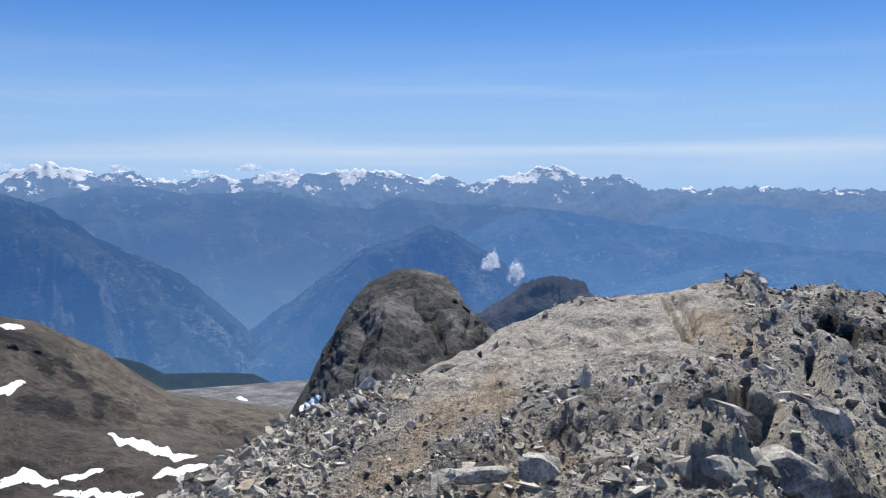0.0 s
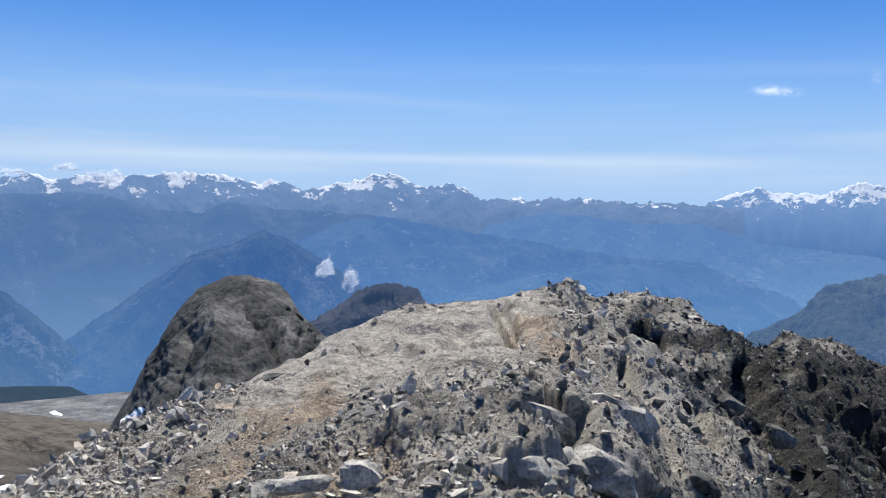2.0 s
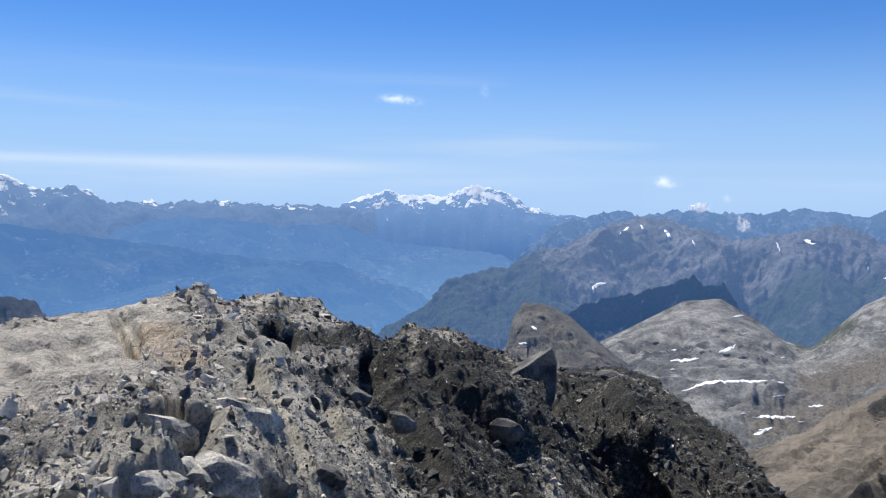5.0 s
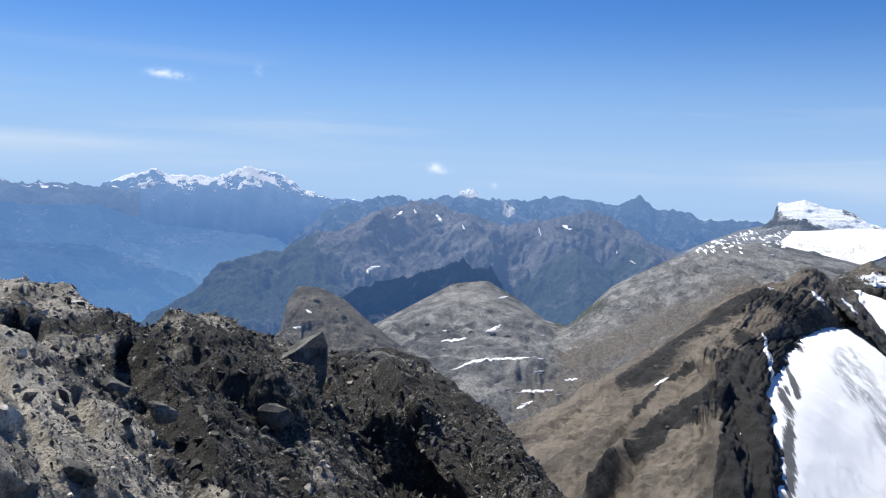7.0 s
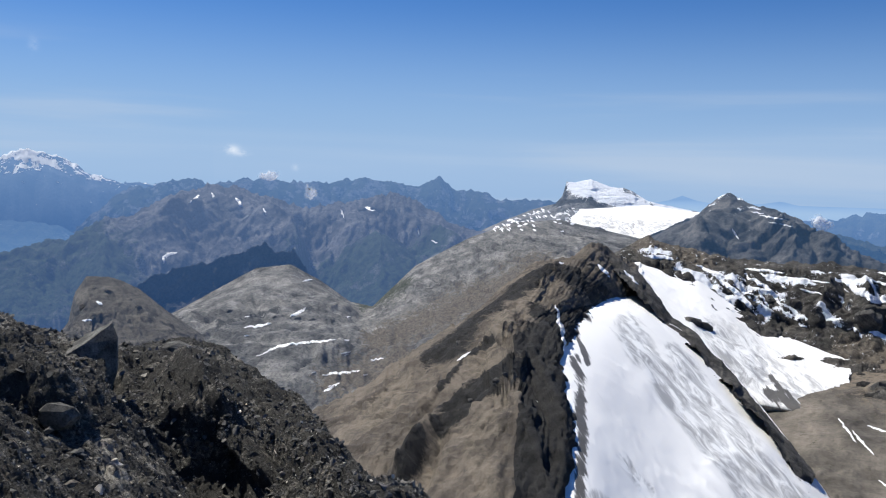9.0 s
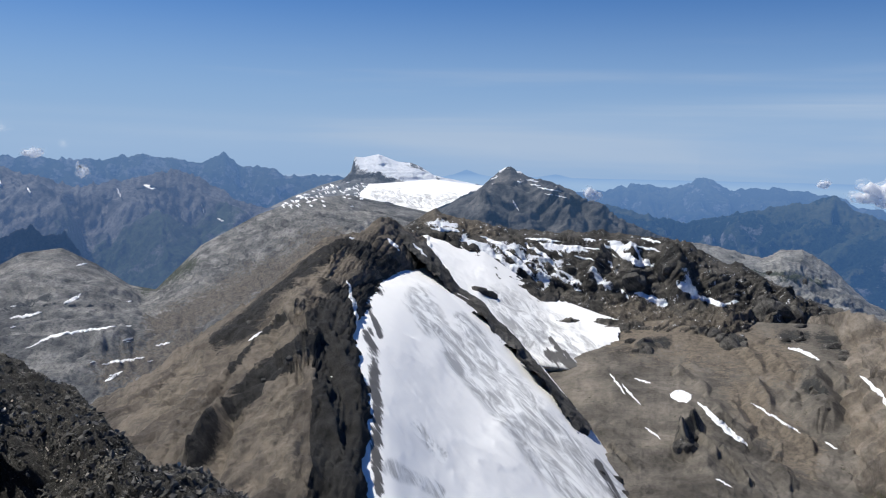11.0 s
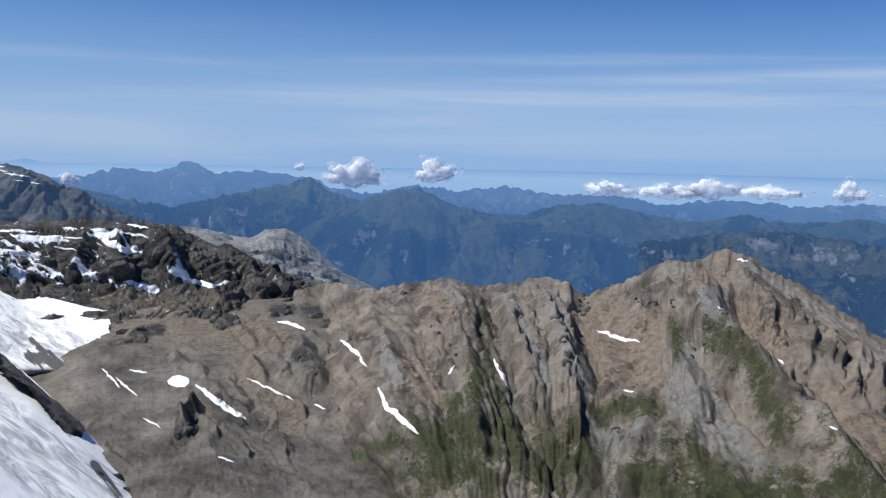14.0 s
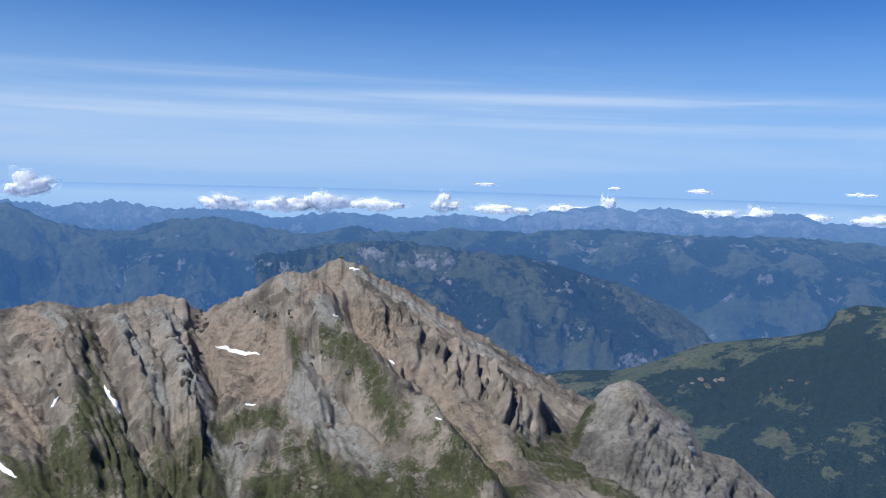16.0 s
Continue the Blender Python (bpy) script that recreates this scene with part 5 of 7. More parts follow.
relief("folded_crest", [
    (1200, 1000, [(98, -11), (158, -22)]),
    [(98, -9.6, 1250), (101.7, -8.5, 1030), (103.5, -8.9, 1010), (106, -8.8, 990), (107.5, -8.4, 980), (109.6, -8.2, 960), (112, -8.64, 950), (113.8, -8.5, 940), (115.8, -7.85, 930),
     (117.8, -8.25, 920), (118.7, -9.1, 920), (121, -8.0, 900), (122.4, -7.4, 890), (123.9, -6.5, 880), (125.4, -6.5, 875), (126.1, -6.2, 870), (127.6, -5.38, 860), (129.3, -6.1, 850),
     (132.3, -7.7, 830), (134.7, -9, 810), (138.2, -11, 790), (141.2, -12.6, 770), (145, -14.4, 740), (150, -17, 700), (158, -21, 650)],
    [(98, -10.9, 1150), (104, -10.5, 900), (109, -10.4, 850), (114, -10.2, 820), (118.5, -10.8, 820), (122, -9.8, 800), (126, -8.6, 770), (130, -9.2, 740), (135, -11.4, 710), (141, -14, 690), (148, -17.4, 650), (158, -22, 600)],
    [(98, -13.5, 980), (104, -13, 760), (109, -13, 720), (114, -13, 690), (118.5, -13.4, 690), (122, -12.8, 680), (127, -12, 640), (132, -12.8, 620), (138, -15, 600), (146, -18.4, 570), (158, -23.5, 540)],
    [(98, -18, 780), (106, -17.5, 590), (112, -17.5, 570), (119, -17.6, 570), (126, -16.6, 540), (132, -17, 520), (140, -19, 500), (158, -25, 470)],
    [(98, -26, 600), (112, -25, 440), (126, -24, 430), (140, -25, 420), (158, -28, 400)]],
    crest_rock, 860, 440, rough=5.5, grain=85, carved=(52, 2.43, 5), seed=71, swirl=0.3, fine=0.3, shape=crag(24, 0.07), warp=0.5, jag=0.4,
    beds=([(103, bed_axis((103, -9.5, 950), (107, -16, 640), 10)), (109, bed_axis((108.6, -8.6, 940), (112, -15, 640), 20)), (116, bed_axis((115.4, -8.4, 900), (117.4, -15, 620), 20)), (122, bed_axis((123.6, -7, 860), (120.6, -13, 680), 15)),
           (127, bed_axis((127, -6.6, 840), (128.6, -13, 620), 15)), (133, bed_axis((130, -7.6, 800), (139, -14, 660), 18)), (145, bed_axis((136, -11.6, 750), (145, -17, 640), 18))], 15, 0.32, 1.6),
    spurs=[(22.4, 2.0, [(126.2, -8.6), (126.8, -10.2), (129, -12.8), (131.4, -15), (135.3, -18.4), (138, -21)]), (-12, 1.8, [(128.6, -10), (132.1, -13.4), (135.6, -16), (139, -18.6)])]
           + [(11.2, 1.1, [(128.4, -7.8), (132.7, -10.8), (136.6, -12.9), (140.9, -15.8)]), (12.7, 1.5, [(115.5, -8.1), (116.8, -10.8), (118, -14.4), (119, -17.6)]), (-8.2, 1.1, [(112.6, -10.5), (113.3, -13.6), (115, -16.4), (117.8, -21)])]
           + [(-8.2, 1.1, [(119.2, -12.6), (119.9, -16.6), (120.2, -20)]), (-12.7, 0.7, [(118.5, -8.8), (118.7, -10.4), (119.2, -13)]), (-18.4, 3.0, [(121.4, -11), (121.8, -12.6)]), (11, 1.6, [(109.3, -8.3), (111, -10.5), (111.2, -13.8), (111.8, -17)])]
           + [(7.7, 1.1, [(105.3, -8.6), (104.7, -11), (106.5, -14.3)]), (8.8, 0.8, [(123.6, -7), (122.9, -9.4)]), (11.2, 0.9, [(124.6, -9), (125, -12), (126.4, -15.4)]), (8.2, 1.6, [(107, -17.5), (109, -20)]), (-5, 0.9, [(107.6, -10), (108.6, -14), (110, -18)])]
           + [(6.1, 0.9, [(113.4, -9), (114.6, -12), (115.6, -15)]), (-4.4, 0.6, [(116.6, -9), (117.8, -12)])] + RIBS,
    covers=[("turf", 3.2, [(108.6, -20), (113.6, -18.6), (118, -19.6)]), ("turf", 2.8, [(123.6, -20.4), (130, -20.6), (137, -20)]), ("turf", 0.7, [(140, -17), (144, -18.8)]), ("turf", 2.0, [(114.4, -17.6), (117, -20.6)]), ("turf", 1.5, [(108, -18.6), (110, -21)]), ("turf", 1.2, [(112.3, -14.4), (111.7, -17), (112, -19.5)]), ("turf", 1.6, [(110.4, -17.2), (111, -19.5), (113, -21.4)]), ("turf", 1.3, [(113.5, -15.6), (114.6, -18.6), (116.4, -21.4)]), ("turf", 0.8, [(119.6, -16.3), (123.6, -15.9)])]
            + [("turf", 1.6, [(124.6, -18.2), (126, -20.8)]), ("turf", 1.1, [(125.6, -17.6), (128.4, -20)]), ("turf", 0.7, [(104.2, -19.4), (106.5, -19)]), ("turf", 0.6, [(118.4, -17.6), (119.4, -20.4)]), ("turf", 1.7, [(129.4, -20.8), (133, -20.6)]), ("turf", 1.7, [(134.6, -16.4), (136.6, -17.8), (139.6, -20.6)])]
            + [("turf", 0.9, [(127.2, -11.6), (129.2, -13.8), (131.6, -16.6)]), ("turf", 0.5, [(124.8, -11), (125.2, -13)]), ("turf", 1.4, [(142, -17), (148, -20)]), ("turf", 0.35, [(112.0, -10.6), (112.4, -13)])]
            + [("scree", 1.5, [(128.6, -10.2), (132.1, -13.3), (135.4, -15.7), (138.4, -17.8)]), ("scree", 1.9, [(120.2, -10.6), (122.6, -11)]), ("scree", 1.4, [(120.4, -13), (123.4, -13.4)]), ("scree", 0.8, [(108.4, -9), (110, -10.6)]), ("scree", 1.0, [(108.6, -16), (107.6, -14)]), ("scree", 0.6, [(127.6, -6.4), (126.4, -9)])]
            + [("slab", 0.7, [(120.3, -17.4), (122.6, -17.7), (121.1, -18.9)]), ("slab", 0.9, [(125.6, -12.9), (124.9, -15.1), (127.2, -17)]), ("slab", 1.1, [(126.4, -15), (128.6, -17.4), (131.4, -19.8)]), ("slab", 0.5, [(105.4, -13.4), (106.5, -15.2)]), ("slab", 0.8, [(116.4, -9.2), (117.4, -12), (118.2, -14.6)]), ("slab", 0.5, [(113.8, -9.4), (115, -12), (116.6, -15)])]
            + [("slab", 0.42, [(113.7, -14.8), (115.2, -17.2), (118.6, -21.8)]), ("slab", 0.4, [(118.8, -14), (119.8, -18), (121.4, -21.8)]), ("slab", 0.5, [(126.6, -9.8), (127.6, -12)]), ("slab", 0.6, [(106.6, -19.8), (109.2, -20.4), (112.2, -21.4)]), ("slab", 0.35, [(109.6, -8.6), (110.6, -10.4)]), ("slab", 0.3, [(124, -7), (125, -8.4)]), ("slab", 0.25, [(128.6, -6.2), (133, -8.9), (138.4, -11.8)])], label="folded brown crest and peak with green lower slopes", category="mountain")
relief("limestone_knoll", [
    (700, 680, [(143.2, -17.5), (158, -21)]),
    (650, 620, [(143.2, -16.4), (144.2, -14.6), (145, -13.57), (145.5, -13.0), (146.7, -12.5), (147.7, -12.82), (149.2, -14.0), (150.7, -15.05), (151.7, -16.5), (152.4, -16.55), (153.7, -16.75), (155.1, -17.88), (158, -20)]),
    (600, 580, [(143.4, -16.8), (147, -15.4), (150, -17.2), (153, -18.4), (158, -21.6)]),
    (530, 530, [(143.6, -20.5), (150, -20), (158, -24)])],
    knoll_rock, 320, 180, rough=4, grain=50, carved=(30, 1.62, 4), beds=([(148, (0.5, 0.3, 0.8))], 12, 0.27, 1.2), shape=crag(20, 0.14), seed=75, covers=[('scree', 0.5, [(146.6, -13.4), (148, -15)]), ('turf', 0.6, [(144.4, -14.6), (143.8, -17)])], label="pale limestone knoll at the ridge's foot", category="rock")

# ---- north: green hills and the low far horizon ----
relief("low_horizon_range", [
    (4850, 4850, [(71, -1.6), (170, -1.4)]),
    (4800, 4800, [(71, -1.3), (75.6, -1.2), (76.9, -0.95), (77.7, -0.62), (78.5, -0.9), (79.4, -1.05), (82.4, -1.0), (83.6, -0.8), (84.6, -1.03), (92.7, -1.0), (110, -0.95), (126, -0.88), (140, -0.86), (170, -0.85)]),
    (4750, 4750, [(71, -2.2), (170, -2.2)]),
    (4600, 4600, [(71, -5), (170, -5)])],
    horizon_glow, 500, 20, rough=6, grain=300, seed=80, label="flat blue line of far low hills", kind="structure", category="backdrop")
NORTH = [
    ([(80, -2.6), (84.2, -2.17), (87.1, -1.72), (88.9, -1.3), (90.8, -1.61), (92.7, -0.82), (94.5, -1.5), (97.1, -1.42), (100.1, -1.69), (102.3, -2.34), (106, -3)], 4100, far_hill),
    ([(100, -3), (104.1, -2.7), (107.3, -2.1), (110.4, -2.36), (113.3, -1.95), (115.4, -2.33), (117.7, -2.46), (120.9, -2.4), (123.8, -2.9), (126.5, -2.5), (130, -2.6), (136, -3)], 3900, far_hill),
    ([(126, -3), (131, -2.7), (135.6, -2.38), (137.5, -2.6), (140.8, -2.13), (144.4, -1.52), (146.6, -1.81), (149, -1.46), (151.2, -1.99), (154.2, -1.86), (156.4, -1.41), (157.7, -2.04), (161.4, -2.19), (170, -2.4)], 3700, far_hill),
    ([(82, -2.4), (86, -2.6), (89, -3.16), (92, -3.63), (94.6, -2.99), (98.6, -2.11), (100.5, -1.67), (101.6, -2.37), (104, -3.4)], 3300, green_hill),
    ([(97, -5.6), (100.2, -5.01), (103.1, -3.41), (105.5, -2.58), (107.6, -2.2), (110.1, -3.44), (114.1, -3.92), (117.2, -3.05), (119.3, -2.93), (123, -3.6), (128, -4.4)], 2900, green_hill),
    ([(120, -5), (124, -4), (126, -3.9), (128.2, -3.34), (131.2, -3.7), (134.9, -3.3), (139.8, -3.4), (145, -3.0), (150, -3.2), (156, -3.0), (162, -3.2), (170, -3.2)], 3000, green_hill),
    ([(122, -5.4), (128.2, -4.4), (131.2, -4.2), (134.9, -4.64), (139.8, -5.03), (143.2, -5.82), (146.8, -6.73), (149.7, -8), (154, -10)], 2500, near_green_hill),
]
# what lies where on each of them: kind, half width, line
HILL_COVERS = [
    [], [("scree", 0.4, [(112, -2.4), (116, -2.8)])], [("scree", 0.6, [(140, -2.6), (145, -2.2), (150, -2.3), (157, -2.2)]), ("scree", 0.5, [(131, -3), (136, -2.9)])],
    [("slab", 0.7, [(88, -4), (94, -4.4)]), ("turf", 0.6, [(97, -3), (101, -2.6)])],
    # the first wood band here is a cloud's shadow painted as dark forest
    [("slab", 0.8, [(102.4, -5.9), (105, -6.2), (109, -6.8)]), ("turf", 1.2, [(105, -3.6), (108, -4.2), (112, -5)]), ("slab", 0.7, [(113, -5.6), (118, -6.4)]), ("turf", 0.7, [(117, -3.7), (121, -4.4)]), ("scree", 0.4, [(106, -3.0), (108.4, -3.2)])],
    [("scree", 0.6, [(141, -4.0), (146, -4.4), (150, -4.2)]), ("slab", 1.0, [(140, -6.4), (147, -7), (156, -6.6)]), ("turf", 0.7, [(150, -5.6), (158, -5.2)]), ("turf", 0.6, [(146, -8.4), (152, -8.8), (158, -8)]), ("scree", 0.4, [(153, -3.8), (160, -3.9)])],
    [("scree", 0.6, [(129, -5.0), (133, -5.3), (136, -6)]), ("turf", 1.1, [(136.6, -6.0), (139.4, -6.8), (139.8, -8.6)]), ("slab", 1.3, [(130, -7.4), (134, -8.4), (137, -10)]), ("slab", 1.3, [(142.4, -7.4), (145.4, -9), (147, -10.6)]), ("turf", 0.5, [(133, -10.6), (140, -11.4), (145, -12)]),
     ("scree", 0.25, [(143.4, -6.2), (146, -7.6)])],
]
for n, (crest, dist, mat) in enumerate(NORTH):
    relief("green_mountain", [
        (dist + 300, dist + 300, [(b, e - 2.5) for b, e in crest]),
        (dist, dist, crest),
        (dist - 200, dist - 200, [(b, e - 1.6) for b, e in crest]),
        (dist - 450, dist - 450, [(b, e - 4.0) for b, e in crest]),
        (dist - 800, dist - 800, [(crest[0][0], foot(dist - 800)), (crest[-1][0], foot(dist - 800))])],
        mat, 350, 122, rough=80, grain=700, gully=20, gullies=8, carved=(230, 15.66, 5), jag=0.34 if dist > 3200 else 0.26, fine=0.2, swirl=0.25, seed=90 + n, covers=HILL_COVERS[n], label="green pre-alpine mountain with painted blue haze",
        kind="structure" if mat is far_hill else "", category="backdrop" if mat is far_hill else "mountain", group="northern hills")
relief("forest_spur", [
    (1900, 1800, [(138, -14), (172, -10)]),
    (1700, 1600, [(138, -13.4), (142.7, -12.3), (146.4, -12.0), (148.5, -11.32), (151.2, -10.03), (154.3, -9.41), (156.6, -9.02), (158.4, -8.43), (159, -7.3), (160.2, -6.8), (164, -6.8), (172, -6.4)]),
    (1500, 1450, [(138, -15), (148, -13.2), (156, -11), (164, -9.2), (172, -9)]),
    (1150, 1150, [(138, -20), (156, -17), (172, -15)]),
    (800, 800, [(136, -33), (172, -28)])],
    forest_hill, 400, 190, rough=20, grain=160, carved=(110, 5.4, 4), seed=99,
    covers=[("turf", 0.9, [(146.4, -12.4), (150, -11.3), (154.3, -10.0), (158, -9.2)]), ("turf", 1.0, [(159, -7.6), (162, -7.6), (166, -8.4)]), ("turf", 1.3, [(140, -13.6), (147, -14.6), (151, -16.4)]), ("turf", 0.8, [(154, -12.6), (156.6, -13.4)]), ("turf", 0.9, [(156, -16), (159, -17)])]
            + [("slab", 0.8, [(152, -13.0), (158, -12)])], label="dark forested spur with light alpine pastures", category="mountain")

# ---- south-east: brown hill, basin, dome, knob ----
relief("brown_hill", [
    (1000, 1000, [(-40, -11), (-6, -17)]),
    [(-40, -6.6, 820), (-32, -7, 820), (-27.3, -7.66, 820), (-25.5, -8.06, 820), (-23.6, -9.1, 820), (-21.7, -10.09, 820), (-19.8, -11.62, 820), (-17.8, -13.0, 830), (-14.3, -13.7, 860), (-11.4, -14.3, 880), (-6, -15, 900)],
    [(-40, -10, 700), (-27, -10.4, 700), (-23, -11.6, 700), (-19, -13.8, 700), (-14, -14.8, 720), (-6, -15.6, 740)],
    [(-40, -15, 560), (-27, -14.4, 560), (-21, -15, 560), (-14, -16.2, 580), (-6, -17, 590)],
    [(-40, -21, 440), (-27, -20, 440), (-17, -20, 440), (-6, -20, 450)],
    [(-40, -32, 320), (-6, -30, 320)]],
    hill_scree, 400, 260, rough=9, grain=130, carved=(75, 2.16, 5), seed=101, fine=0.15,
    covers=[("slab", 0.6, [(-27.5, -9), (-25.6, -9.6), (-24.6, -11)]), ("slab", 0.5, [(-24, -10.6), (-22.6, -12.4), (-22, -14)]), ("slab", 0.7, [(-26, -13), (-24, -13.6)]), ("scree", 1.4, [(-22.6, -10.6), (-18.6, -14)]), ("scree", 0.9, [(-16, -14.6), (-10, -14.8)])], label="smooth brown scree hill above a snowy hollow", category="hill")
relief("pale_flat", [
    (1500, 1500, [(-22, -15), (-5, -15)]),
    (1400, 1400, [(-22, -12.5), (-18.3, -12.8), (-13.6, -12.75), (-9.2, -12.6), (-5, -12.6)]),
    (1050, 1050, [(-22, -14.5), (-5, -14.8)])],
    karst_rock, 160, 60, rough=8, grain=60, seed=105, covers=[('turf', 0.1, [(0, 0)])], label="pale karst terrace above the valley", category="terrace")
relief("forest_plateau", [
    (2200, 2200, [(-24, -15), (-9, -15)]),
    (2000, 2000, [(-24, -10.2), (-20.8, -10.51), (-19.4, -10.95), (-18.1, -11.74), (-15, -11.86), (-12.5, -12.06), (-11.8, -12.46), (-9, -14)]),
    (1850, 1850, [(-24, -13.4), (-9, -14.4)])],
    plateau_wood, 180, 50, rough=10, grain=60, seed=107, label="dark wooded plateau edge", category="plateau")
relief("rock_dome", [
    [(-10.5, -17, 250), (-2, -14, 250), (6, -12, 250)],
    [(-12, -17.5, 205), (-10.4, -15, 207), (-8.9, -12.6, 210), (-8.1, -10.9, 212), (-7.3, -9.7, 214), (-6.6, -8.3, 216), (-5, -6.42, 220), (-3.2, -5.62, 222), (-1.7, -5.51, 222), (0.2, -6.08, 220),
     (1, -6.83, 216), (1.5, -7.95, 212), (3.2, -9.42, 206), (5, -11.5, 200)],
    [(-11.6, -17.8, 192), (-8, -12.6, 190), (-6.6, -9.6, 196), (-4.4, -7.6, 202), (-2, -6.8, 204), (0, -7.6, 202), (1.6, -9.6, 196), (5, -12.2, 190)],
    [(-11, -18.2, 180), (-7.6, -14, 172), (-5.4, -11.2, 176), (-2.6, -10, 180), (0.4, -10.6, 178), (5, -13, 176)],
    [(-11, -20, 160), (-6, -17, 150), (0, -15.5, 150), (6, -16, 150)]],
    dome_rock, 420, 320, thin=0.55, rough=0.6, grain=22, beds=([(-3, (-0.38, -0.1, 0.9))], 3.4, 0.24, 0.6), fine=0.9, swirl=0.1, shape=crag(4.6, 0.22), smooth=False, seed=111, warp=0.25,
    spurs=[(4, 1.4, [(-3.6, -9), (-3.8, -11), (-4.4, -13.4)]), (3, 0.9, [(0.6, -9), (2.4, -10.4)]), (-3, 0.6, [(-1.8, -7.6), (-0.6, -9), (0.2, -10.6)]), (-2.5, 0.5, [(-5.4, -9.4), (-6.2, -11.6), (-6.6, -14)])], label="steep grey rock dome below the summit ridge", category="rock")
relief("dark_knob", [
    (480, 480, [(1, -12), (13, -12)]),
    (440, 440, [(1, -9.4), (2.8, -8.31), (4.3, -7.19), (6.2, -6.14), (8.1, -5.93), (9.2, -6.4), (9.7, -6.94), (13, -10)]),
    (405, 405, [(1, -10), (4.5, -8.6), (8, -7.6), (13, -10.6)]),
    (360, 360, [(1, -14), (13, -14)])],
    knob_rock, 260, 150, thin=0.45, rough=5, grain=45, carved=(24, 1.62, 4), beds=([(7, (-0.4, 0.1, 0.9))], 8, 0.4, 1.2), jag=0.4, seed=113, swirl=0.3, shape=crag(11, 0.15), smooth=False, label="dark rock knob with painted blue haze behind the ridge", category="rock")


# ---- the summit ridge under the camera ----
def blocky(flat, n, calm):
    """Broken limestone: blocks of three sizes, calmer on the worn slab in the middle."""
    r = np.hypot(flat[:, 0], flat[:, 1])
    bearing = np.degrees(np.arctan2(flat[:, 0], flat[:, 1]))
    elev = np.degrees(np.arctan2(flat[:, 2] - EYE_Z, r))
    slab = np.clip(1.5 - line_distance(bearing, elev, SLAB_LINE) / 3.0, 0, 1)
    scree = np.clip(1.5 - line_distance(bearing, elev, [(-20, -20), (0, -13.5)]) / 4.0, 0, 1)
    wild = 1 - 0.72 * np.maximum(slab, scree)
    p, lean = flat[:, :2], flat[:, 2:3]
    warp = np.stack([fractal(flat / 0.8, 4, 0.6, False, 301), fractal(flat / 0.8 + 9.1, 4, 0.6, False, 305)], -1) - 0.5
    p = p + warp * 0.10
    far = np.clip((r - 8) / 10, 0, 1)
    d = 0
    for side, size, seed, tilt, amount in ((0.5, 2.6, 201, 0.4, 0.06 * wild), (-0.4, 0.95, 205, 0.4, (0.11 + 0.05 * far) * wild), (0.3, 0.42, 209, 0.45, (0.15 + 0.07 * far) * (0.08 + 0.92 * wild)),
                                           (-0.2, 0.19, 213, 0.5, 0.22 * (0.15 + 0.85 * wild)), (0.25, 0.085, 217, 0.5, 0.2 * (1 - far) * (0.2 + 0.8 * wild))):
        cut = blocks(p + lean * side, size, seed, tilt)
        d = d + amount * (cut - cut.mean())
    # worn plates on the slab
    plates = blocks(p + lean * 0.3, 1.1, 231, 0.22, 2.2)
    d = d + 0.09 * (plates - plates.mean()) * slab
    d = d * np.clip((r - 1.5) / 2.5, 0.1, 1) * np.clip(0.45 + 0.55 * calm, 0, 1)
    return flat + (np.array([0, 0, 0.75]) + 0.45 * n) * d[:, None]


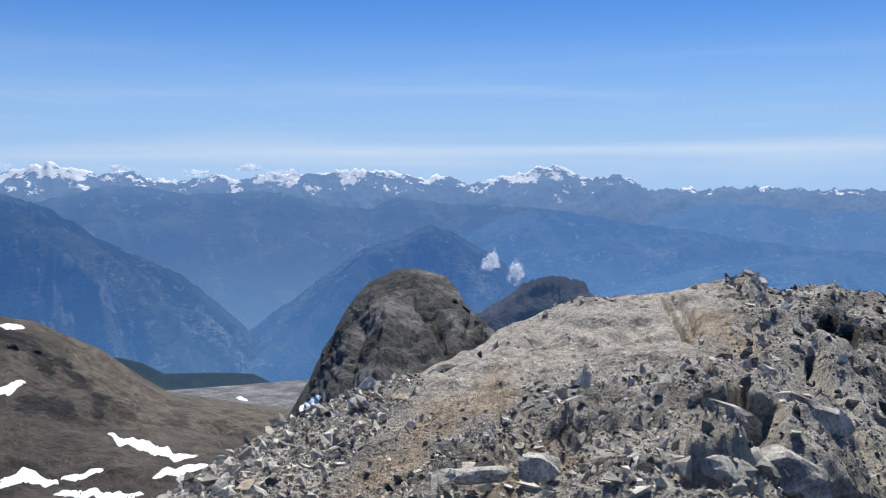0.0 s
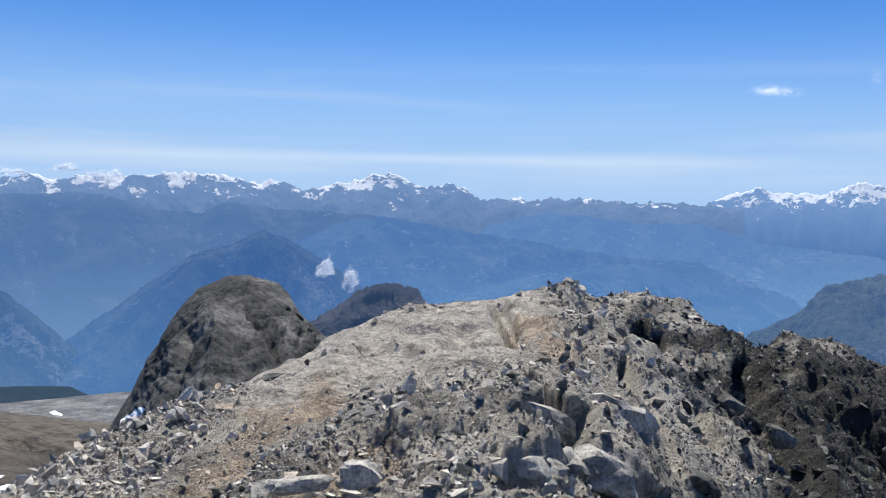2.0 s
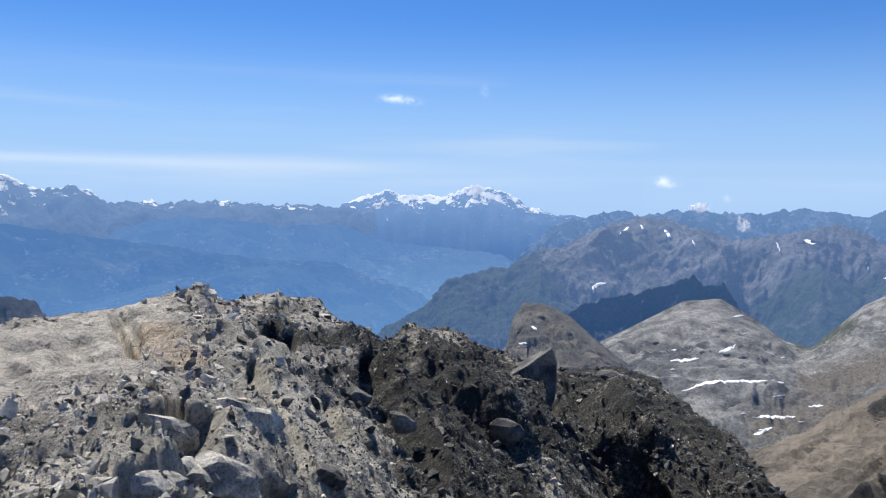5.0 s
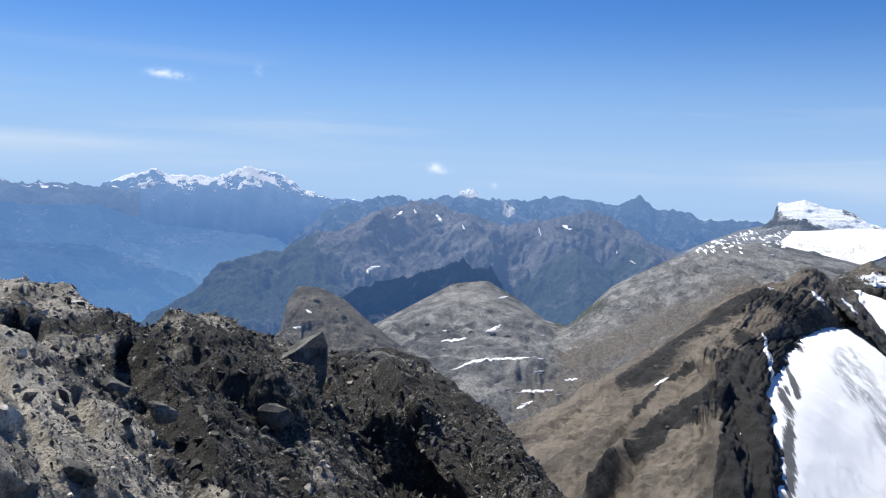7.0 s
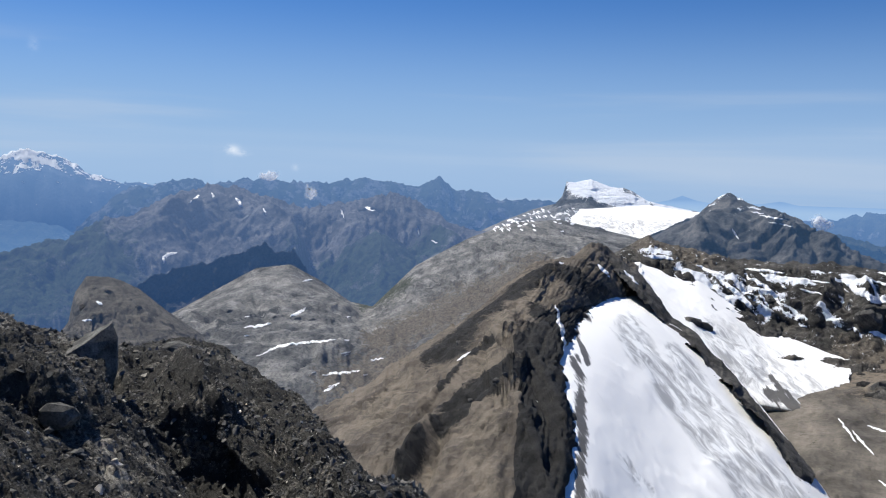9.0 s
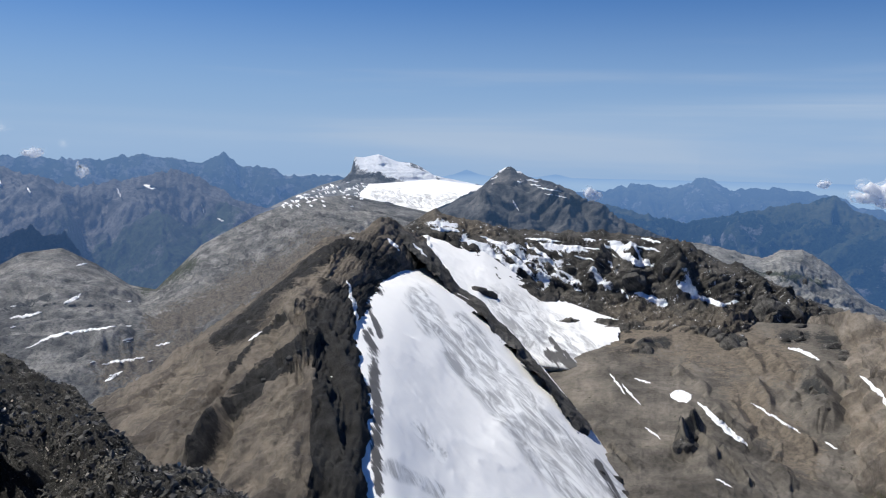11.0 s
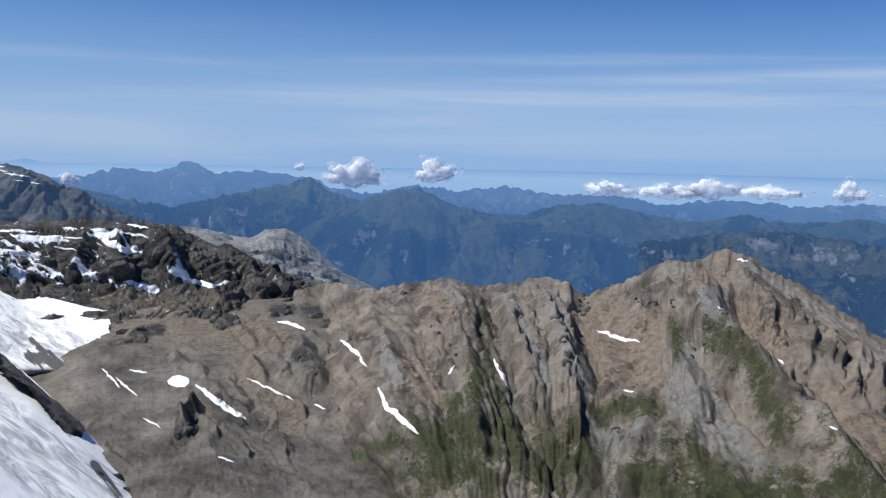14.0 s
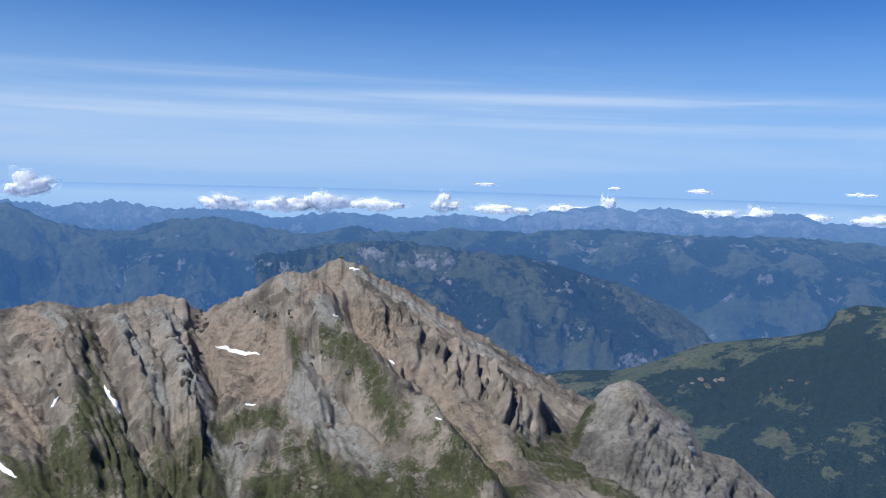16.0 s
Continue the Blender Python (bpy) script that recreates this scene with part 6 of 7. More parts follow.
SLAB_LINE = [(0.5, -12.6), (6, -10.4), (11, -9.6), (16, -8.4)]
relief("summit_ridge", [
    [(-75, -62, 340), (100, -62, 340)],
    [(-75, -58, 40), (0, -58, 60), (30, -50, 60), (100, -60, 40)],
    [(-75, -50, 8), (-40, -38, 9), (-18.3, -26, 11), (-6, -19, 14), (4.4, -13.5, 17), (14.9, -10, 20), (23.6, -9.5, 24), (31, -12, 23), (36, -12, 28), (45, -14, 32), (52, -17, 28), (60, -23, 20), (66, -28, 18), (100, -50, 9)],
    [(-75, -45, 5), (-40, -30, 5.5), (-18.3, -19.3, 6.8), (-11.5, -16.02, 8), (-6.2, -13.5, 9), (-3.2, -12.75, 9.6), (0.6, -11.6, 10.5), (4.4, -9.5, 12), (9.5, -7.5, 13.5), (14.5, -6.95, 15), (18.4, -6.0, 16), (19.4, -5.75, 16),
     (20.7, -6.75, 16.5), (23.6, -6.35, 18), (27, -6.6, 18), (28.5, -7.78, 17.5), (31.2, -9, 18), (33.4, -8.2, 22), (36, -8.7, 22), (39.3, -9.9, 23), (41.5, -10.6, 24), (43, -10.7, 25), (45.7, -10.35, 26), (48.9, -11.3, 26),
     (51.5, -12.9, 24), (54.2, -14.6, 21), (57, -17.4, 17), (59.2, -19.2, 15.5), (62, -19.7, 15), (65, -21.4, 14), (70, -26, 12), (100, -45, 5)],
    [(-75, -46, 4.2), (-40, -32, 4.6), (-18.3, -20, 6), (-6, -15.6, 7.6), (4, -12, 9), (12, -9.4, 11), (19.4, -8.4, 11.5), (25, -8.8, 13), (30, -11.5, 14), (36, -11.5, 17), (45, -13, 20), (52, -15.5, 19), (58, -19.6, 14), (65, -23, 12), (100, -47, 4.4)],
    [(-75, -47, 3.6), (-40, -34, 4), (-18.3, -21, 5.2), (-6, -17.6, 6.2), (4, -15, 6.8), (12, -13.2, 7.4), (20, -12.6, 7.6), (26, -14, 9), (32, -16, 11.5), (40, -16.5, 14.5), (43.4, -16.6, 15.8), (46.4, -16.9, 18.2), (50, -18, 18.6), (58, -21.5, 13.5), (65, -25, 10.5), (100, -48, 4)],
    [(-75, -50, 3), (-40, -38, 3.4), (-18.3, -24, 4.2), (0, -21.5, 4.6), (12, -20.8, 4.6), (20, -20.6, 4.6), (26, -21, 5.6), (32, -22, 8), (40, -22, 10.8), (45.6, -22.4, 12.2), (48.4, -22.6, 14.4), (52, -23.4, 14.6), (60, -26, 11.2), (70, -32, 7), (100, -50, 3.4)],
    [(-75, -55, 2.2), (-18, -36, 2.6), (20, -33, 2.7), (40, -34, 3.6), (60, -38, 4), (100, -55, 2.4)],
    [(-75, -66, 0.75), (20, -66, 0.75), (100, -66, 0.75)]],
    summit_rock, 920, 350, thin=1, wide=(0.27, 0.84, 0.9), tall=(2.9, 6.35, 0.86), rough=0.12, grain=2.6, keep=3, crown=False, apron=False, seed=121, octaves=5, warp=0.25, steep=2.0,
    spurs=[(-0.8, 1.25, [(19.6, -14.9), (20.5, -15.2), (20.6, -16.4)]), (-0.3, 0.5, [(17.2, -14.3), (18.6, -14.4), (19.5, -13)]), (-1.1, 0.85, [(24.3, -8.6), (25.3, -9.0)]), (-0.4, 0.6, [(16.5, -19.7), (20.2, -19.3)])]
           + [(-0.22, 0.7, [(15, -7.7), (15.9, -8.8)]), (-0.5, 0.6, [(28, -12.8), (28.6, -14.4), (29.3, -15.4)]), (-0.4, 0.6, [(24.7, -18.6), (26.1, -18.9)]), (-0.28, 0.4, [(17.2, -12.2), (18.6, -13.4), (19.8, -14.8)]), (-0.3, 0.5, [(20.9, -16.2), (22.4, -18.6)]), (-0.3, 0.4, [(23.4, -10.6), (25.4, -13.6), (27.4, -18)])]
           + [(-0.3, 0.5, [(14.6, -7.9), (15.8, -9.2)]), (-0.5, 0.5, [(24.4, -8.6), (25.6, -8.8)]), (0.35, 0.9, [(28.6, -9.6), (32, -13), (35, -18), (36.5, -22)]), (0.45, 0.9, [(32.4, -9.6), (36.6, -12.4), (40, -14.6)])]
           + [(-0.6, 1.7, [(43.6, -12.4), (45.4, -15), (48.2, -18.4), (50.4, -22)]), (-0.5, 0.7, [(30, -11), (33, -15.4), (36.4, -21)]), (-0.9, 0.6, [(42.2, -11.4), (43, -12.6)])]
           + [(0.5, 0.8, [(46.4, -12), (49.4, -15), (52, -19)]), (0.16, 0.6, [(19.4, -17.4), (16.4, -18.6)])],
    covers=[("turf", 2.6, SLAB_LINE), ("turf", 1.2, [(8, -12.4), (13, -13)]), ("turf", 1.0, [(22, -14), (24, -17.5), (26, -21)]), ("scree", 1.3, [(-7, -20.5), (-1, -15.2), (3.6, -13.4)]), ("scree", 1.4, [(3, -17.6), (8, -16.4)])]
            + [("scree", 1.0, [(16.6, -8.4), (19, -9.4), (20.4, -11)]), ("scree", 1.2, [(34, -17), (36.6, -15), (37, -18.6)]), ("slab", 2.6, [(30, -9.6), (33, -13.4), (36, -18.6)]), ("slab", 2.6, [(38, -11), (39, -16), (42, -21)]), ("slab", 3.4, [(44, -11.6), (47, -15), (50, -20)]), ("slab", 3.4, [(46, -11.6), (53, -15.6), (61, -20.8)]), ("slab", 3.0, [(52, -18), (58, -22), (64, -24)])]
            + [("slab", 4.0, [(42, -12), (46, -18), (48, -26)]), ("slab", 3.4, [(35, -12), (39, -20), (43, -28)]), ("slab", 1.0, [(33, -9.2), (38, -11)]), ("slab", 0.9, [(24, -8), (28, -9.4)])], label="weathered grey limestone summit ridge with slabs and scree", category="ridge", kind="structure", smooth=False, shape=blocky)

# the summit behind and under the camera
relief("summit_back", [
    [(100, -62, 340), (285, -62, 340)], [(100, -60, 40), (285, -58, 40)], [(100, -50, 9), (285, -50, 8)], [(100, -45, 5), (285, -45, 5)], [(100, -50, 3.4), (285, -50, 3)],
    [(100, -55, 2.4), (285, -55, 2.2)], [(100, -66, 0.75), (285, -66, 0.75)]],
    summit_rock, 180, 90, thin=1, rough=0.12, grain=2.6, keep=3, crown=False, apron=False, seed=122, octaves=5, covers=[("turf", 3.0, [(150, -50), (240, -50)])],
    label="weathered grey limestone top of the summit", category="ridge", kind="structure", smooth=False, shape=blocky)
ang = np.linspace(0, 2 * math.pi, 73)
rad = np.linspace(0.0, 1.7, 20)
cap = np.stack([np.outer(rad, np.sin(ang)), np.outer(rad, np.cos(ang)), np.zeros((20, 73))], -1).reshape(-1, 3)
out = np.hypot(cap[:, 0], cap[:, 1])
cap[:, 2] = -0.02 + 0.06 * fractal(cap / 0.25, 5, 0.6, True, 7) - np.clip(out - 0.7, 0, 1) - 0.9 * np.clip(out - 1.25, 0, 1)
me = grid_mesh("summit_top", cap, 20, 73)
me.materials.append(summit_rock)
tagged(new("summit_top", me), "small flat limestone standing place on the summit", "ground", kind="structure")


# ---- loose rock on the summit ridge ----
from mathutils.bvhtree import BVHTree


def bvh(name):
    flat, rows, cols = SURFACES[name]
    idx = np.arange(rows * cols).reshape(rows, cols)
    quads = np.stack([idx[:-1, :-1], idx[:-1, 1:], idx[1:, 1:], idx[1:, :-1]], -1).reshape(-1, 4)
    return BVHTree.FromPolygons(flat.tolist(), quads.tolist())


TREES = {}
SUMMIT = Vector((0, 0, EYE_Z))


def on_surface(host, bearing, elev):
    """Where the line of sight from the summit meets a mountain side."""
    best = (None, None, 1e9)
    for one in host.split("+"):
        if one not in TREES:
            TREES[one] = bvh(one)
        place, normal, _, dist = TREES[one].ray_cast(SUMMIT, way(bearing, elev))
        if place is not None and dist < best[2]:
            best = (place, normal, dist)
    return best


def hull_mesh(name, points, material):
    bm = bmesh.new()
    for p in points:
        bm.verts.new(p)
    made = bmesh.ops.convex_hull(bm, input=bm.verts)
    bmesh.ops.delete(bm, geom=[g for g in made["geom_interior"] if isinstance(g, bmesh.types.BMVert)], context="VERTS")
    bmesh.ops.triangulate(bm, faces=bm.faces)
    me = bpy.data.meshes.new(name)
    bm.to_mesh(me)
    bm.free()
    me.materials.append(material)
    return me


def loose_material(name, dark, mid, light, stained):
    k = Nodes(name)
    own = k.add("ShaderNodeObjectInfo").outputs["Random"]
    isle = k.add("ShaderNodeNewGeometry").outputs["Random Per Island"]
    pick = k.math("FRACT", k.math("ADD", own, isle))
    tone = k.ramp(pick, (0.0, dark), (0.45, mid), (0.88, light), (1.0, stained))
    grain = k.ramp(k.noise(9, 8, 0.7), (0.3, (0.5, 0.5, 0.5)), (0.6, (1, 0.99, 0.97)))
    return k.surface(k.mix(0.7, tone, grain, "MULTIPLY"), 0.92, k.bump(k.noise(25, 8, 0.7), 0.7, 0.02))


stone_rock = loose_material("loose_limestone", (0.28, 0.26, 0.226), (0.60, 0.556, 0.483), (0.74, 0.685, 0.60), (0.60, 0.48, 0.35))
# darker limestone, with some of the flank's shade put into the tone
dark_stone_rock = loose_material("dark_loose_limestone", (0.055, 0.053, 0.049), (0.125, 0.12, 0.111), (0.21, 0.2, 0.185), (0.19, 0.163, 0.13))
rng = np.random.default_rng(7)
shapes = []
for n in range(10):
    pts = rng.normal(size=(7, 3))
    pts /= np.linalg.norm(pts, axis=1, keepdims=True)
    pts *= np.array([0.5, 0.5 * rng.uniform(0.55, 0.9), 0.5 * rng.uniform(0.3, 0.7)]) * rng.uniform(0.85, 1.0, (7, 1))
    shapes.append(hull_mesh("stone", pts.tolist(), stone_rock))
dark_shapes = []
for me in shapes:
    twin = me.copy()
    twin.materials.clear()
    twin.materials.append(dark_stone_rock)
    dark_shapes.append(twin)
flat, rows, cols = SURFACES["summit_ridge"]
grid = flat.reshape(rows, cols, 3)


def stone_spots(count, lo, hi):
    """Random spots on the ridge with their bearing, height angle and range."""
    r = rng.integers(int(rows * lo), int(rows * hi), count)
    c = rng.integers(int(cols * 0.05), int(cols * 0.95), count)
    p = grid[r, c]
    dist = np.hypot(p[:, 0], p[:, 1])
    return p, np.degrees(np.arctan2(p[:, 0], p[:, 1])), np.degrees(np.arctan2(p[:, 2] - EYE_Z, dist)), dist


def stone_size(bearing, elev, dist):
    size = np.exp(np.where(rng.random(len(dist)) < 0.95, rng.normal(math.log(0.033), 0.42, len(dist)), rng.normal(math.log(0.13), 0.4, len(dist)))) * np.clip(dist / 7, 0.75, 3.0) ** 0.6
    slab = line_distance(bearing, elev, SLAB_LINE)
    gravel = line_distance(bearing, elev, [(-7, -20.5), (-1, -15.2), (3.6, -13.4)])
    size = np.where(slab < 3.0, size * 0.6, size)
    return np.clip(np.where(gravel < 1.6, size * 0.55, size), 0.015, 0.26)


def turned(size):
    q = Euler((rng.normal(0, 0.5), rng.normal(0, 0.5), rng.uniform(0, 6.28))).to_matrix()
    return np.array(q) * size


bed, bearings, elevs, dists = stone_spots(70000, 0.07, 0.95)
sizes = stone_size(bearings, elevs, dists)
bare = (line_distance(bearings, elevs, SLAB_LINE) < 1.9) & (rng.random(len(sizes)) < 0.9)
keep_them = ~bare
bed, bearings, elevs, dists, sizes = (a[keep_them] for a in (bed, bearings, elevs, dists, sizes))
# the stones of the nearest stretch are things of their own
near = np.where((sizes / dists > 0.014) & (dists < 9) & (bearings > -16) & (bearings < 30))[0][:300]
chosen = set(near.tolist())
# more dark stones towards the flank, standing partly for its shade
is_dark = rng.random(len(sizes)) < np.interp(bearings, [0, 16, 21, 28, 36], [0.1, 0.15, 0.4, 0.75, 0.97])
for i in near:
    dark = is_dark[i]
    ob = new("stone", (dark_shapes if dark else shapes)[i % 10])
    ob.matrix_world = Matrix.Translation(bed[i] + np.array([0, 0, 0.14 * sizes[i]])) @ Matrix(turned(sizes[i]).tolist()).to_4x4()
    tagged(ob, "angular grey limestone shard lying on the ridge", "stone", "loose stones on the ridge")
for dark, name, lab in ((False, "scree", "pale grey limestone scree on the ridge crest"), (True, "dark_scree", "dark grey broken scree, the flank's shade partly in its colour")):
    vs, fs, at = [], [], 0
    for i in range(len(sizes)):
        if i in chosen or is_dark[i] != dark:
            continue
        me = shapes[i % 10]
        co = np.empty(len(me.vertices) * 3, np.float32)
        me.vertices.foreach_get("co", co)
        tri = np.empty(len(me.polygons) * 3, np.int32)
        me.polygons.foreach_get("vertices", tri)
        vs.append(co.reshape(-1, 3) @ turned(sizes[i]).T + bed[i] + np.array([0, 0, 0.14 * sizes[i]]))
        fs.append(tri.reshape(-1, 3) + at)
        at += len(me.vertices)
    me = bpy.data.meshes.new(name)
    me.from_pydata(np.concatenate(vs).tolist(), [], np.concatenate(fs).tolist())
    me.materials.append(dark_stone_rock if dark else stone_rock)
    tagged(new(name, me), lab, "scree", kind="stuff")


def boulder(name, bearing, elev, dist, size, turn, seed, material, label, cuts=20, lean=(0, 0), worn=3):
    """A rock cut by random planes, worn at its edges."""
    r = np.random.default_rng(seed)
    bm = bmesh.new()
    bmesh.ops.create_icosphere(bm, subdivisions=worn, radius=1)
    n = r.normal(size=(cuts, 3))
    n[:6] = [(1, 0, 0), (-1, 0, 0), (0, 1, 0), (0, -1, 0), (0, 0, 1), (0, 0, -1)]
    n[:6] += r.normal(0, 0.16, (6, 3))
    n /= np.linalg.norm(n, axis=1, keepdims=True)
    far = r.uniform(0.62, 0.92, cuts)
    co = np.array([v.co[:] for v in bm.verts])
    reach = np.min(np.where(co @ n.T > 0.05, far / np.maximum(co @ n.T, 0.05), 9), axis=1)
    co = co * reach[:, None]
    co = co * (1 + 0.06 * (fractal(co * 2.6 + seed, 5, 0.6, True, seed) - 0.6))[:, None]
    co = co * (1 + 0.25 * (blocks(co[:, :2] + co[:, 2:3] * 0.7, 0.42, seed, 0.8) - 0.1) + 0.3 * (blocks(co[:, 1:] - co[:, :1] * 0.6, 0.24, seed + 3, 0.9) - 0.06))[:, None]
    co *= np.array(size) / 2
    for v, p in zip(bm.verts, co):
        v.co = p
    me = bpy.data.meshes.new(name)
    bm.to_mesh(me)
    bm.free()
    me.materials.append(material)
    ob = new(name, me)
    place = Vector(polar(bearing, elev, dist)) - Vector((0, 0, 0.18 * size[2]))
    ob.matrix_world = Matrix.Translation(place) @ pose(0, 0, 0, lean[0], lean[1], turn)
    return tagged(ob, label, "rock", "boulders on the ridge") if label else ob


pale_block = rock_material("pale_block", dark=(0.24, 0.226, 0.2), mid=(0.44, 0.412, 0.365), light=(0.64, 0.60, 0.535), size=0.22, relief=0.6, contrast=0.85, tone=1.0)
# dark limestone of the flank, its shade partly in the colour
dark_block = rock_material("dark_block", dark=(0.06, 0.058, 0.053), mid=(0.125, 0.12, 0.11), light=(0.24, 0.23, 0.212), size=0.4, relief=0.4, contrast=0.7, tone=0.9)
BLOCKS = []
# bearing, height angle, range, size, turn, seed, dark, lean
BLOCKS += [(17.0, -17.7, 5.2, (0.74, 0.6, 0.40), 12, 1, False, (-14, 6)), (19.6, -16.9, 5.9, (0.6, 0.6, 0.4), 40, 2, False, (-8, 20)), (14.2, -17.8, 5.5, (0.55, 0.4, 0.22), -20, 3, False, (-18, -6))]
BLOCKS += [(18.2, -14.6, 6.9, (0.9, 0.6, 0.45), 15, 4, False, (-10, 10)), (22.3, -13.8, 7.4, (0.75, 0.8, 0.6), 60, 5, False, (0, 24)), (22.4, -17.0, 6.0, (0.6, 0.7, 0.36), 30, 6, False, (-10, 26))]
BLOCKS += [(11.4, -18.9, 5.0, (0.34, 0.28, 0.2), 0, 7, False, (-8, 0)), (15.7, -8.0, 14.2, (1.0, 0.8, 0.6), 20, 8, False, (0, 10)), (19.3, -6.15, 15.9, (0.8, 0.7, 0.5), 5, 9, False, (0, 4))]
BLOCKS += [(20.3, -6.9, 16.0, (0.55, 0.6, 0.5), 40, 10, False, (0, 18)), (26.7, -8.0, 17.2, (1.35, 1.1, 1.0), 8, 11, False, (-4, 6)), (28.0, -9.2, 16.6, (0.6, 0.6, 0.55), 25, 12, True, (0, 10))]
BLOCKS += [(24.2, -7.3, 17.0, (1.0, 0.9, 0.5), -10, 13, False, (0, -6)), (24.6, -8.6, 15.6, (0.5, 0.4, 0.5), 10, 14, False, (0, 0)), (23.4, -6.35, 18.0, (0.45, 0.4, 0.22), 0, 15, True, (0, 0))]
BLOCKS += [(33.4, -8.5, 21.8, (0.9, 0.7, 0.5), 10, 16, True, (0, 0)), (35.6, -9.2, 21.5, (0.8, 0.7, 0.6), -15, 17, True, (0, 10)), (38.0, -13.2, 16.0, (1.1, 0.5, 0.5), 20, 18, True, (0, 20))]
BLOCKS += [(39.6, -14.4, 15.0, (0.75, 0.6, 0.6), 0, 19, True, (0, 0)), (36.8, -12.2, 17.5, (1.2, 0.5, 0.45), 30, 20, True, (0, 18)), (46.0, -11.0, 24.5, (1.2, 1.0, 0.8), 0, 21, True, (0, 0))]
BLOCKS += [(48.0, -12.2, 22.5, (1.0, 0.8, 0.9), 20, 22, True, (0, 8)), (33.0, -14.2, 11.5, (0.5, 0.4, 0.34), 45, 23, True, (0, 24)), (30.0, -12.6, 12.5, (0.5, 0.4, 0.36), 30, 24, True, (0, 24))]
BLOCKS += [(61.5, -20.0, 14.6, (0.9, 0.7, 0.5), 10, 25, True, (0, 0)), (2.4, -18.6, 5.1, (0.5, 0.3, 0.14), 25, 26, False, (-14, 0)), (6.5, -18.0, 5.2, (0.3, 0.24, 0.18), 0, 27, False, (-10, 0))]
BLOCKS += [(9.0, -12.0, 9.0, (0.42, 0.3, 0.24), 10, 28, False, (-8, 0)), (0.2, -12.1, 10.0, (0.55, 0.4, 0.2), 0, 29, True, (0, -10)), (28.6, -17.4, 8.0, (0.4, 0.34, 0.28), 20, 30, True, (0, 26))]
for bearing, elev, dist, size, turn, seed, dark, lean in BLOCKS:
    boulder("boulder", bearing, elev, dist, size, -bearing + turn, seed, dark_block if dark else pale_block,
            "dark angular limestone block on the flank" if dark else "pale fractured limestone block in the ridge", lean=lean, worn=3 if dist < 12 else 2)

# the leaning wedge on the spur
place = Vector(polar(41.2, -11.3, 20.0))
wedge = [(-0.62, -0.4, 0.02), (-0.6, 0.4, 0.05), (-0.6, -0.45, -0.4), (-0.5, 0.4, -0.4), (-0.1, -0.4, 0.34), (-0.1, 0.4, 0.38), (0.40, -0.1, 0.68), (0.42, 0.2, 0.66), (0.52, -0.3, 0.36), (0.55, 0.35, 0.3), (0.5, -0.4, -0.4), (0.55, 0.4, -0.4),
         (-0.95, -0.2, -1.3), (-0.75, -0.5, -1.3), (0.24, -0.5, -1.2), (0.3, 0.4, -0.8), (-0.3, -0.55, -0.8), (-0.3, 0.4, -0.8), (0.1, -0.52, 0.1)]
me = hull_mesh("leaning_wedge", wedge, dark_block)
ob = new("leaning_wedge", me)
ob.matrix_world = Matrix.Translation(place) @ pose(0, 0, 0, 0, 0, -41)
tagged(ob, "dark wedge-shaped rock pinnacle leaning out of the spur", "rock", "boulders on the ridge")

# the cairn on the folded peak
boulder("cairn", 127.65, -5.36, 858, (6.0, 4.0, 3.4), -127, 77, dark_block, "", worn=2)
tagged(bpy.data.objects["cairn"], "small dark stone cairn on the peak", "cairn")

# ---- outcrops standing out of the mountain sides, parts of them ----
OUTCROPS = []
# mountain, material, count, width in degrees, line along which they stand
OUTCROPS += [("folded_crest", crag_rock, 6, 0.9, [(126.4, -9.6), (127, -11.6), (128.4, -13)])]
OUTCROPS += [("folded_crest", crag_rock, 9, 0.8, [(118.4, -8.7), (118.9, -10.6)])]
OUTCROPS += [("folded_crest", crag_rock, 5, 0.9, [(118.7, -9.0), (119.2, -10.2)]), ("folded_crest", crag_rock, 4, 0.8, [(122.0, -8.9), (123.0, -9.3)]), ("folded_crest", crag_rock, 5, 0.7, [(106.2, -9.2), (107.2, -8.9)]), ("folded_crest", crag_rock, 7, 0.8, [(108.6, -11.2), (110.4, -12.6), (109.6, -13.6)])]
OUTCROPS += [("folded_crest", crag_rock, 5, 0.6, [(112.4, -10.4), (113.4, -12.4)]), ("folded_crest", crest_rock, 8, 1.2, [(116.4, -9.6), (117.6, -12), (118.4, -14.4)]), ("folded_crest", crest_rock, 6, 1.1, [(109.4, -9.4), (110.6, -11)]), ("folded_crest", crest_rock, 6, 1.0, [(120.6, -17.2), (122.8, -17.8)])]
OUTCROPS += [("folded_crest", crag_rock, 7, 0.9, [(124.4, -8.6), (125.4, -11), (125.9, -12.8)]), ("folded_crest", crest_rock, 7, 1.3, [(126.8, -16), (129.4, -18.6), (131.4, -20)]), ("folded_crest", crag_rock, 5, 0.6, [(113.6, -17), (114.8, -19.4)])]
OUTCROPS += [("scree_basin+cirque_wall", crag_rock, 6, 1.7, [(92.8, -10.3), (94.5, -10.9), (95.8, -11.2)]), ("cirque_wall+scree_basin", crag_rock, 7, 1.5, [(96.6, -8.2), (98.2, -8.9), (99.2, -10.3)]), ("scree_basin+folded_crest", crag_rock, 4, 1.3, [(100.4, -10.9), (102.2, -11.3)])]
OUTCROPS += [("scree_basin", crag_rock, 5, 1.0, [(88.7, -11.5), (90.2, -12.2)]), ("scree_basin", crag_rock, 3, 1.1, [(92.2, -17.4), (93.2, -17.7)]), ("cirque_wall", crag_rock, 8, 1.2, [(88.4, -7.4), (90.4, -7), (91.6, -6.2)])]
